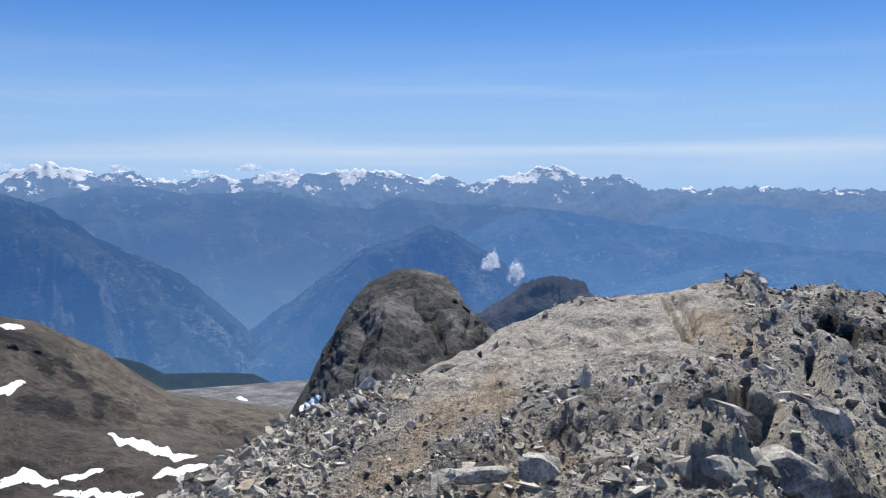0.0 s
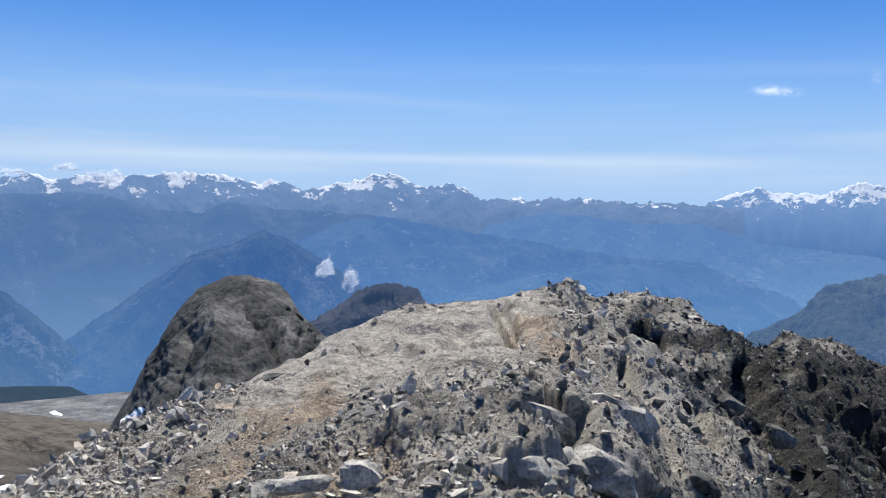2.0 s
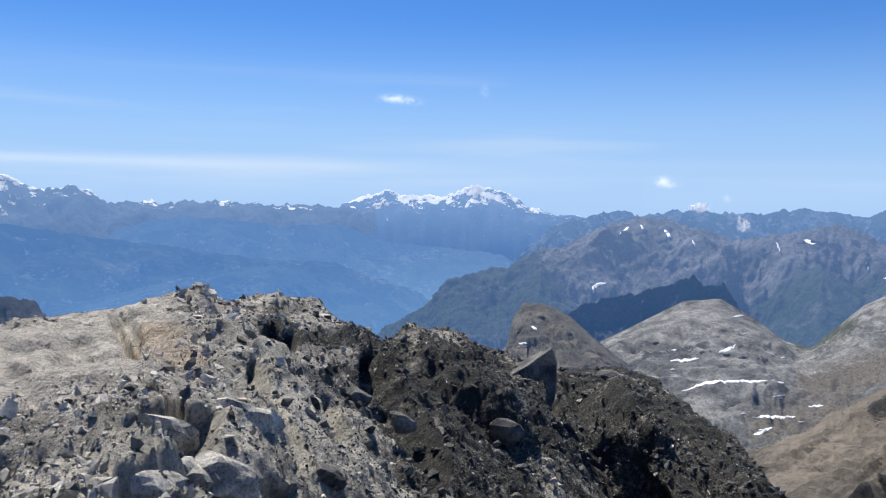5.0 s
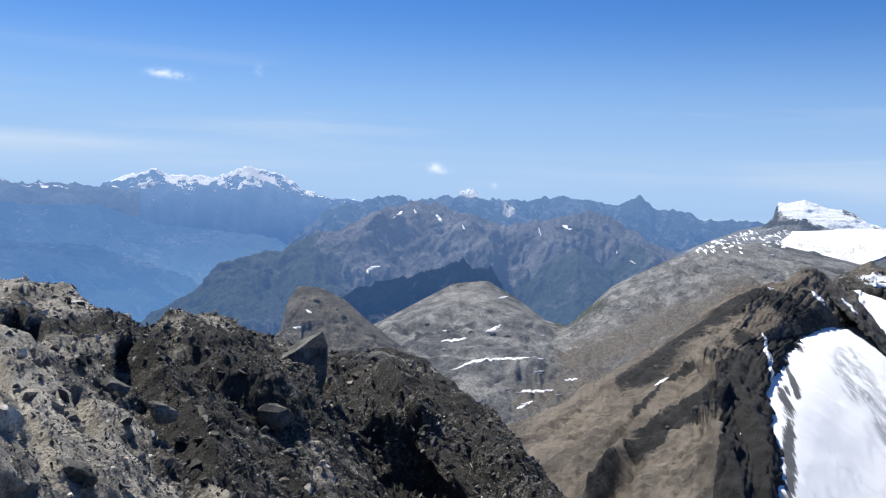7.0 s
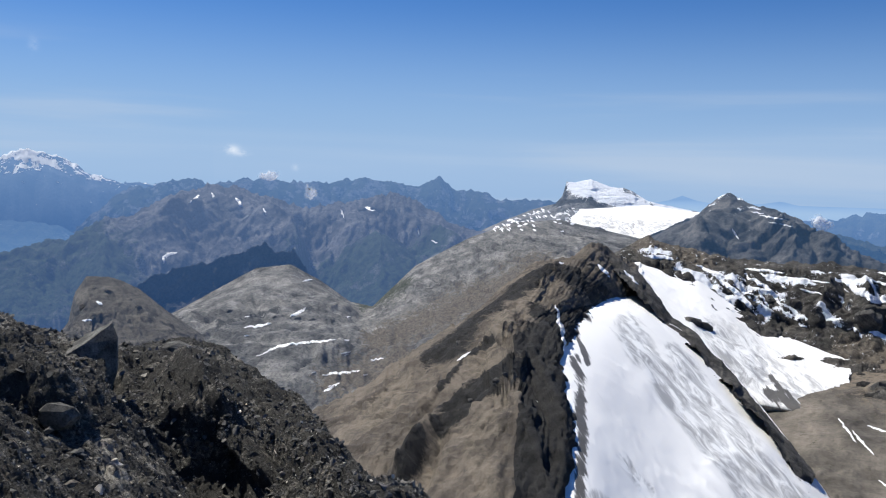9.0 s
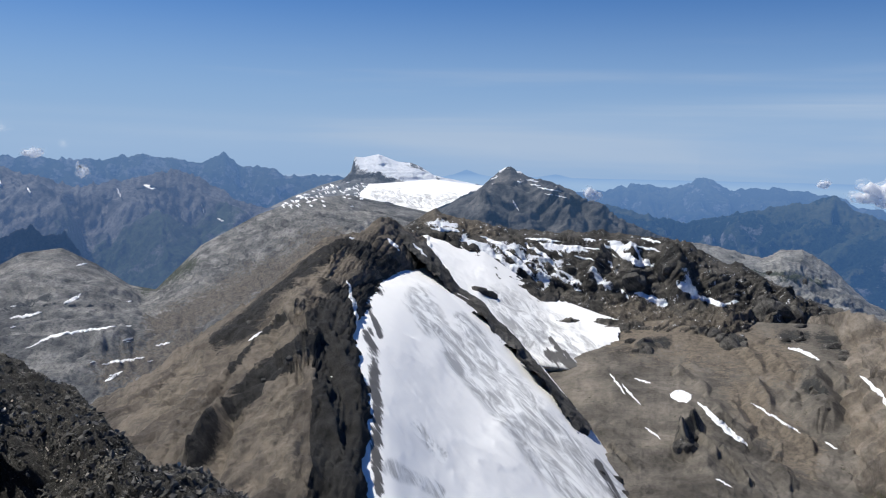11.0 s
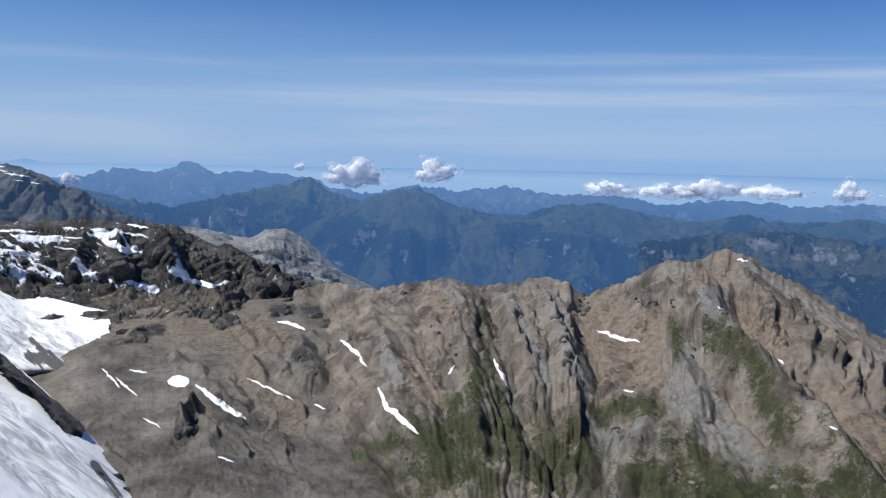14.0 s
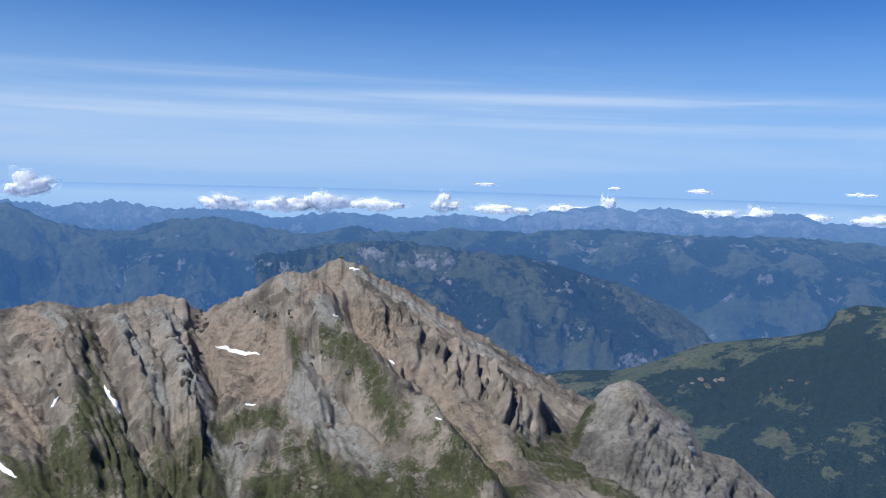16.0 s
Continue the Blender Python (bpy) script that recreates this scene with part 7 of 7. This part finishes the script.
OUTCROPS += [("folded_crest", crest_rock, 5, 0.6, [(122.2, -8.6), (123.4, -9.4)]), ("folded_crest", crest_rock, 6, 0.8, [(106.6, -19.6), (108.4, -20.4)]), ("folded_crest", crest_rock, 5, 0.8, [(125, -19.4), (127, -20.6)])]
OUTCROPS += [("cirque_wall", cirque_rock, 8, 0.9, [(88, -7), (91.6, -6.2)]), ("cirque_wall", cirque_rock, 6, 0.8, [(95.6, -7), (98.4, -9.2)]), ("cirque_wall", cirque_rock, 6, 0.8, [(82, -6.6), (86.6, -7.6)])]
OUTCROPS += [("scree_basin", cirque_rock, 5, 1.0, [(93.8, -10.4), (96, -10.8)]), ("scree_basin", cirque_rock, 4, 0.7, [(98.2, -10.4), (101.4, -10.8)]), ("scree_basin", cirque_rock, 3, 0.7, [(92.4, -17.4), (93.2, -17)])]
OUTCROPS += [("scree_basin", basin_rock, 4, 0.8, [(89.2, -11.8), (90.8, -11.4)]), ("scree_basin", basin_rock, 4, 0.7, [(99.8, -13.2), (101, -14.6)])]
OUTCROPS += [("brown_ridge", cliff_rock, 6, 0.5, [(67.6, -12.4), (64.6, -14.5)]), ("brown_ridge", cliff_rock, 6, 0.5, [(66.4, -8.2), (63.4, -10.9)]), ("brown_ridge", cliff_rock, 3, 0.5, [(68, -9.4), (68.6, -9.9)])]
OUTCROPS += [("middle_range", mid_range_rock, 6, 0.8, [(46.2, -1.7), (50.4, -2.2)]), ("middle_range", mid_range_rock, 5, 0.7, [(56.4, -2.2), (60, -2)]), ("karst_tableland", karst_rock, 7, 0.5, [(48.4, -9), (55.6, -9.6)])]
OUTCROPS += [("rock_dome", dome_rock, 6, 0.7, [(-6.8, -9.6), (-8.2, -12.2)]), ("rock_dome", dome_rock, 4, 0.6, [(0.6, -7.4), (2.4, -9.4)]), ("limestone_knoll", karst_rock, 5, 0.7, [(149.8, -15), (151.4, -17)])]
OUTCROPS += [("brown_hill", hill_scree, 4, 0.7, [(-27, -9.4), (-24.4, -10.6)]), ("pyramid_peak", peak_rock, 5, 0.6, [(83, -2.2), (86.4, -3.4)]), ("main_glacier", cliff_rock, 3, 0.8, [(87.4, -19.6), (89, -21)])]
OUTCROPS += [("rock_hump", hump_rock, 5, 0.5, [(39.7, -7.2), (41.8, -7.7), (43.4, -8.8)]), ("rock_hump", cliff_rock, 3, 0.4, [(39.6, -8.2), (40, -8.8)]), ("karst_shoulder", pale_karst, 6, 0.6, [(94, -5.8), (98.6, -5.8), (101, -7.2)]), ("karst_shoulder", crag_rock, 4, 0.4, [(95, -6.4), (100, -7)])]
OUTCROPS += [("forest_spur", knoll_rock, 5, 0.5, [(150.5, -12.5), (153, -12.1)]), ("forest_spur", crag_rock, 4, 0.4, [(155, -12.4), (158, -11.6)])]
OUTCROPS += [("upper_glacier", cliff_rock, 4, 1.5, [(78.9, -8.5), (79.5, -9.1)])]
for n, (host, mat, count, wide, line) in enumerate(OUTCROPS):
    r = np.random.default_rng(700 + n)
    line = np.array(line, float)
    s = np.concatenate([[0], np.cumsum(np.hypot(*np.diff(line, axis=0).T))])
    for q in range(count):
        at = (q + r.uniform(0.2, 0.8)) / count * s[-1]
        b, e = np.interp(at, s, line[:, 0]) + r.normal(0, 0.15), np.interp(at, s, line[:, 1]) + r.normal(0, 0.12)
        place, normal, dist = on_surface(host, b, e)
        if place is None:
            continue
        w = math.radians(wide) * dist * (r.uniform(0.3, 0.8) if host == "folded_crest" else r.uniform(0.6, 1.5))
        ob = boulder("crag" if mat in (crag_rock, cliff_rock) else "outcrop", b, e, math.hypot(place.x, place.y), (w, w * 0.7, w * r.uniform(0.7, 1.3)), -b + r.uniform(-40, 40), 900 + n * 20 + q, mat, "", lean=(r.uniform(-15, 15), r.uniform(-15, 15)), worn=2)
        ob.parent = bpy.data.objects[host.split("+")[0]]

# ---- snow patches ----
PATCHES = []
# host, half width in degrees, line of (bearing, height angle)
PATCHES += [("scree_basin+folded_crest", 0.42, [(91.7, -14.53), (92.6, -14.49)]), ("scree_basin+folded_crest", 0.22, [(93.3, -14.98), (94.3, -15.78), (96.3, -17.21)]), ("scree_basin+folded_crest", 0.09, [(96.5, -14.67), (99.5, -16.06)])]
PATCHES += [("scree_basin+folded_crest", 0.15, [(102.6, -12.31), (103.4, -12.84), (104.3, -13.99)]), ("scree_basin+folded_crest", 0.22, [(105.2, -15.44), (105.8, -16.63), (107.9, -18.22)]), ("scree_basin+folded_crest", 0.14, [(98.5, -11.02), (100.2, -11.59)])]
PATCHES += [("scree_basin+folded_crest", 0.08, [(88.4, -14.2), (89.6, -15.4)]), ("scree_basin+folded_crest", 0.08, [(87.6, -13.6), (88.6, -14.8)]), ("scree_basin+folded_crest", 0.07, [(90, -16.8), (91, -17.4)]), ("scree_basin+folded_crest", 0.06, [(94.6, -19.4), (95.6, -19.8)])]
PATCHES += [("scree_basin+folded_crest", 0.07, [(100.9, -16.4), (101.6, -16.7)]), ("scree_basin+folded_crest", 0.07, [(89.2, -13.8), (90.2, -14.0)])]
PATCHES += [("folded_crest", 0.16, [(113.0, -13.4), (113.5, -14.4), (113.9, -15.2)]), ("folded_crest", 0.14, [(119.7, -11.2), (121, -11.55), (122.4, -11.75)]), ("folded_crest", 0.10, [(109.9, -14.4), (110.3, -13.9)])]
PATCHES += [("folded_crest", 0.08, [(128.2, -6.1), (128.8, -6.2)]), ("folded_crest", 0.08, [(131.0, -12.1), (131.3, -12.3)]), ("folded_crest", 0.08, [(134.2, -15.7), (134.6, -15.8)]), ("folded_crest", 0.08, [(121.6, -14.9), (122.2, -14.9)])]
PATCHES += [("folded_crest", 0.07, [(127.2, -9.2), (127.5, -9.3)])]
PATCHES += [("karst_tableland", 0.10, [(50.3, -11.73), (51.8, -11.07), (55.4, -10.69)]), ("karst_tableland", 0.12, [(52.5, -9.2), (53.4, -8.69)]), ("karst_tableland", 0.10, [(49.5, -9.9), (51.2, -9.68)])]
PATCHES += [("karst_tableland", 0.10, [(54.6, -13.0), (57.1, -12.71)]), ("karst_tableland", 0.12, [(54.7, -14.01), (55.7, -13.53)]), ("karst_tableland", 0.07, [(57.8, -12.0), (58.6, -11.9)]), ("karst_tableland", 0.06, [(55.8, -11.6), (56.4, -11.5)])]
PATCHES += [("karst_tableland", 0.06, [(53.2, -6.9), (53.8, -6.8)]), ("middle_range", 0.13, [(44.4, -5.73), (44.6, -5.28), (45.2, -5.09)]), ("rock_hump", 0.09, [(40.5, -8.15), (40.8, -8.28)]), ("rock_hump", 0.08, [(39.7, -9.25), (40.2, -9.2)])]
PATCHES += [("brown_hill", 0.2, [(-27.2, -8.2), (-26.1, -8.4)]), ("brown_hill", 0.32, [(-21.4, -15.23), (-19.9, -16.06), (-18.2, -16.66), (-16.3, -16.97)]), ("brown_hill", 0.32, [(-18.8, -18.02), (-17.2, -17.74), (-15.7, -17.59)])]
PATCHES += [("brown_hill", 0.42, [(-27.9, -17.44), (-26.4, -16.92), (-24.7, -17.67)]), ("brown_hill", 0.25, [(-24.2, -17.54), (-22.0, -17.3)]), ("brown_hill", 0.32, [(-24.6, -18.34), (-19.7, -18.96)])]
PATCHES += [("brown_hill", 0.3, [(-27.7, -12.1), (-26.2, -11.73)]), ("rock_dome", 0.3, [(-9.4, -14.64), (-8.2, -13.95)]), ("brown_ridge", 0.09, [(63.6, -11.9), (64.4, -11.3)]), ("brown_ridge", 0.07, [(70.1, -5.25), (70.4, -5.3)])]
PATCHES += [("pale_flat", 0.14, [(-13.6, -13.64), (-13.0, -13.78)])]
# ledges of the cirque wall
PATCHES += [("cirque_wall", 0.15, [(75.5, -4.5), (77.3, -4.7)]), ("cirque_wall", 0.12, [(78.8, -5.04), (80.7, -5.71)]), ("cirque_wall", 0.09, [(81.7, -5.05), (84, -5.15)]), ("cirque_wall", 0.2, [(80.3, -5.83), (81.8, -6.91), (82.5, -7.83)])]
PATCHES += [("cirque_wall", 0.16, [(81.7, -5.43), (83.3, -6.32), (84, -7.24)]), ("cirque_wall", 0.1, [(82.6, -5.3), (83.8, -5.7)]), ("cirque_wall", 0.2, [(84.2, -7.42), (85.4, -8.32)]), ("cirque_wall", 0.2, [(86.3, -7.55), (87.4, -8.08)])]
PATCHES += [("cirque_wall", 0.26, [(87, -5.29), (88.1, -6), (90, -6.68)]), ("cirque_wall", 0.09, [(83.3, -5.4), (86.6, -5.6)]), ("cirque_wall", 0.09, [(89.2, -4.8), (90.4, -5)]), ("cirque_wall", 0.09, [(88.9, -5.3), (90.4, -5.55)])]
PATCHES += [("cirque_wall", 0.34, [(91.7, -7.5), (92.5, -8.1)]), ("cirque_wall", 0.2, [(92.7, -8.3), (94.8, -8.71)]), ("cirque_wall+scree_basin", 0.22, [(89, -8.4), (90.9, -8.8)]), ("cirque_wall", 0.12, [(80.8, -6.93), (81.2, -7.85)])]
PATCHES += [("cirque_wall", 0.12, [(88, -8.1), (88.5, -8.7)]), ("cirque_wall", 0.1, [(87.2, -6.3), (87.5, -6.9)]), ("cirque_wall", 0.1, [(82.6, -6.4), (83.2, -7.3)]), ("cirque_wall", 0.08, [(85, -6.1), (86.2, -6.3)])]
PATCHES += [("brown_ridge", 0.16, [(70.0, -8.1), (70.5, -9.6), (70.7, -11)]), ("brown_ridge", 0.12, [(72.6, -5.3), (73.4, -6)]), ("rock_rib", 0.1, [(74.3, -5.6), (75.2, -6.4)]), ("rock_rib", 0.1, [(81.2, -12.9), (81.8, -13.9)])]
PATCHES += [("pyramid_peak", 0.06, [(82.4, -1.7), (84, -1.95)]), ("pyramid_peak", 0.06, [(80.8, -2.6), (81.2, -3.2)]), ("pyramid_peak", 0.05, [(83, -2.1), (84.3, -2.3)]), ("pyramid_peak", 0.05, [(81.9, -1.5), (82.6, -1.6)])]
# specks on the middle range
PATCHES += [("middle_range", 0.1, [(46.0, -1.9), (46.6, -1.5)]), ("middle_range", 0.12, [(48.9, -1.6), (49.3, -2.1)]), ("middle_range", 0.08, [(47.4, -1.3), (47.5, -1.8)]), ("middle_range", 0.1, [(57.2, -2.0), (57.8, -2.2)])]
PATCHES += [("middle_range", 0.06, [(55.6, -2.2), (55.8, -2.7)]), ("middle_range", 0.06, [(60.6, -3.2), (60.8, -3.7)]), ("middle_range", 0.06, [(61.6, -4.1), (62, -4.2)]), ("middle_range", 0.06, [(50.6, -2.2), (50.8, -2.6)])]


def snow_patch(host, width, line, seed):
    """A thin bank of old snow draped over its slope, with a ragged rim."""
    line = np.array(line, float)
    s = np.concatenate([[0], np.cumsum(np.hypot(*np.diff(line, axis=0).T))])
    length = s[-1]
    n = int(np.clip(length / width * 9, 26, 90))
    us = np.linspace(-0.6 * width, length + 0.6 * width, n)
    p = us / width
    far = np.zeros(n)
    ragged = [value_noise(np.stack([p * 0.8, far + seed * 5.3, far + o], -1), seed) * 0.9 + value_noise(np.stack([p * 2.7, far + seed * 3.1, far + o], -1), seed) * 0.5 for o in (0.5, 9.5)]
    drift = (value_noise(np.stack([p * 0.45, far + seed * 7.7, far], -1), seed) - 0.5) * 1.2 * width
    x = (us - us[0]) / (us[-1] - us[0])
    taper = np.clip(np.sin(np.pi * x), 0, 1) ** 0.55
    places = []
    for i, u in enumerate(us):
        c = np.array([np.interp(u, s, line[:, k]) for k in (0, 1)])
        t = np.array([np.interp(u + width, s, line[:, k]) - np.interp(u - width, s, line[:, k]) for k in (0, 1)])
        t /= np.linalg.norm(t) + 1e-9
        c = c + t * (min(u, 0) + max(u - length, 0))
        side = np.array([-t[1], t[0]])
        for a in np.linspace(-1, 1, 9):
            q = c + side * (drift[i] * min(1, 3 * taper[i]) + a * width * taper[i] * (0.15 + ragged[0 if a < 0 else 1][i]))
            place, normal, dist = on_surface(host, q[0], q[1])
            if place is None:
                return
            lift = 0.0006 * dist * (0.15 + min(2 * (1 - abs(a)), 1) * taper[i])
            places.append(place + normal * lift if normal.z > 0 else place - normal * lift)
    me = grid_mesh("snow_patch", places, n, 9)
    me.materials.append(old_snow)
    me.shade_smooth()
    tagged(new("snow_patch", me), "patch of old white summer snow on the slope", "snow patch", "snow patches")


for n, (host, width, line) in enumerate(PATCHES):
    snow_patch(host, width, line, n + 1)
speck = np.random.default_rng(55)
for n in range(84):  # small leftovers strewn over the horn's foot
    b = speck.uniform(65.6, 71.0)
    e = np.interp(b, [65.6, 66.3, 68.2, 69.7, 71], [-3.1, -2.7, -1.95, -1.55, -1.6]) - abs(speck.normal(0, 0.55))
    if e < -3.3:
        continue
    w = speck.uniform(0.025, 0.07)
    turn = speck.uniform(-0.3, 1.0)
    snow_patch("snowy_horn+karst_tableland", w, [(b, e), (b + 0.22 * math.cos(turn), e - 0.16 * math.sin(turn))], 200 + n)
for n in range(26):  # and over the cirque and the karst
    b = speck.uniform(76, 91) if n < 16 else speck.uniform(49, 60)
    e = speck.uniform(-8.0, -5.0) if n < 16 else speck.uniform(-14.2, -9.2)
    w = speck.uniform(0.03, 0.06)
    snow_patch("cirque_wall" if n < 16 else "karst_tableland", w, [(b, e), (b + 0.3, e - (0.2 if n < 16 else -0.03))], 300 + n)

# ---- clouds ----
def cloud_material(name, low, high, most, detail=8, rough=0.72):
    """White scattering vapour, thinned by noise."""
    k = Nodes(name)
    d, t, m = k.add("ShaderNodeBsdfDiffuse"), k.add("ShaderNodeBsdfTranslucent"), k.add("ShaderNodeMixShader")
    d.inputs[0].default_value = t.inputs[0].default_value = (0.96, 0.96, 0.97, 1)
    m.inputs[0].default_value = 0.5
    k.tree.links.new(d.outputs[0], m.inputs[1])
    k.tree.links.new(t.outputs[0], m.inputs[2])
    clear, soft = k.add("ShaderNodeBsdfTransparent"), k.add("ShaderNodeMixShader")
    k.put(soft.inputs[0], k.math("MULTIPLY", k.step(k.noise(0.022, detail, rough), low, high), most))
    k.tree.links.new(clear.outputs[0], soft.inputs[1])
    k.tree.links.new(m.outputs[0], soft.inputs[2])
    k.tree.links.new(soft.outputs[0], k.out.inputs[0])
    return k.mat


cumulus = cloud_material("cumulus", -0.6, 0.2, 0.97, 3, 0.5)
fringe = cloud_material("cloud_fringe", 0.1, 0.9, 0.45, 4, 0.5)
wisp = cloud_material("cloud_wisp", 0.3, 1.0, 0.25, 4, 0.5)
CLOUDS = []
# bearing, height angle, range, width and height in degrees
CLOUDS += [(103.3, -1.5, 3800, 4.0, 1.5), (108.5, -1.2, 3800, 3.2, 1.2), (85.9, -2.1, 3600, 1.2, 0.7), (99.9, -1.05, 4200, 1.0, 0.4), (120.2, -1.75, 4000, 2.6, 0.9), (123.8, -1.85, 4000, 2.6, 0.7), (126.4, -1.65, 4000, 2.2, 0.9)]
CLOUDS += [(130.0, -1.7, 4100, 3.0, 0.6), (134.2, -1.55, 4100, 1.6, 0.8), (138.2, -1.75, 4200, 3.2, 0.45), (142.5, -1.6, 4200, 2.4, 0.4), (145.0, -1.2, 4200, 0.7, 0.9), (151.8, -1.55, 4300, 2.4, 0.45), (154.2, -1.5, 4300, 1.6, 0.6), (157.5, -1.6, 4300, 1.8, 0.4)]
CLOUDS += [(160.6, -1.6, 4300, 1.6, 0.5), (145.5, -0.35, 4400, 1.0, 0.25), (150.6, -0.4, 4400, 1.6, 0.25), (160, -0.3, 4400, 1.8, 0.2), (137, -0.35, 4400, 1.4, 0.2)]
CLOUDS += [(-12.6, 1.1, 4300, 1.4, 0.45), (-10.2, 0.55, 4200, 2.4, 0.7), (3.1, -5.1, 2700, 1.2, 1.1), (4.8, -6.0, 2700, 1.3, 1.1), (-20.5, 1.0, 4400, 1.6, 0.4), (-15.8, 0.8, 4400, 1.6, 0.4)]
CLOUDS += [(51.0, -0.1, 3700, 1.4, 0.6), (53.6, -1.2, 3300, 0.9, 0.7), (-27.2, 1.1, 4400, 1.4, 0.5)]


def cloud_mesh(name, lobes, size, grow, ragged, seed, material):
    """One closed billowing surface round a heap of lobes."""
    bm = bmesh.new()
    bmesh.ops.create_icosphere(bm, subdivisions=4, radius=1)
    u = np.array([v.co[:] for v in bm.verts])
    u /= np.linalg.norm(u, axis=1, keepdims=True)
    reach = np.full(len(u), 0.12)
    for c, rad in lobes:
        b = u @ c
        disc = b * b - c @ c + rad * rad
        reach = np.maximum(reach, np.where(disc > 0, b + np.sqrt(np.maximum(disc, 0)), 0))
    co = u * reach[:, None]
    billow = 1 - fractal(co * 5 + seed, 4, 0.6, True, seed)
    co = co * (grow + ragged * (billow - 0.35))[:, None]
    co += 0.10 * ragged * (np.stack([fractal(co * 9 + seed + o, 3, 0.6) for o in (0, 31, 67)], -1) - 0.5)
    co[:, 2] = np.where(co[:, 2] < -0.12, -0.12 + (co[:, 2] + 0.12) * 0.65, co[:, 2])
    co *= size
    for v, p in zip(bm.verts, co):
        v.co = p
    me = bpy.data.meshes.new(name)
    bm.to_mesh(me)
    bm.free()
    me.materials.append(material)
    me.shade_smooth()
    return me


for n, (bearing, elev, dist, wide, high) in enumerate(CLOUDS):
    if bearing > 115 and elev < -1:  # a low bank along the far ranges
        wide, high, elev = wide * 1.4, high * 1.25, elev - 0.22
    r = np.random.default_rng(400 + n)
    lobes = [(np.array([0.0, 0.0, 0.05]), 0.24)]
    for q in range(11):
        x = r.uniform(-0.42, 0.42)
        lobes.append((np.array([x, r.normal(0, 0.1), r.uniform(0.0, 0.30) * (1 - (x / 0.5) ** 2)]), r.uniform(0.08, 0.19)))
    w, h = math.radians(wide) * dist, math.radians(high) * dist
    size = np.array([w * 1.05, w * 0.6, h / 0.45])
    thick = bearing > 60 and wide > 0.9
    ob = new("cloud", cloud_mesh("cloud", lobes, size, 0.82, 0.4, n + 3, cumulus if thick else wisp if elev < -3 else fringe))
    ob.matrix_world = Matrix.Translation(polar(bearing, elev - 0.2 * high, dist)) @ pose(0, 0, 0, 0, 0, -bearing)
    tagged(ob, "small white fair-weather cloud in the distance" if thick else "thin white wisp of cloud", "cloud", "clouds")
    for name, grow, skin in (("fringe", 0.95, fringe), ("veil", 1.14, wisp)):
        new(name, cloud_mesh(name, lobes, size, grow, 0.6, n + 60 + int(grow * 10), skin)).parent = ob
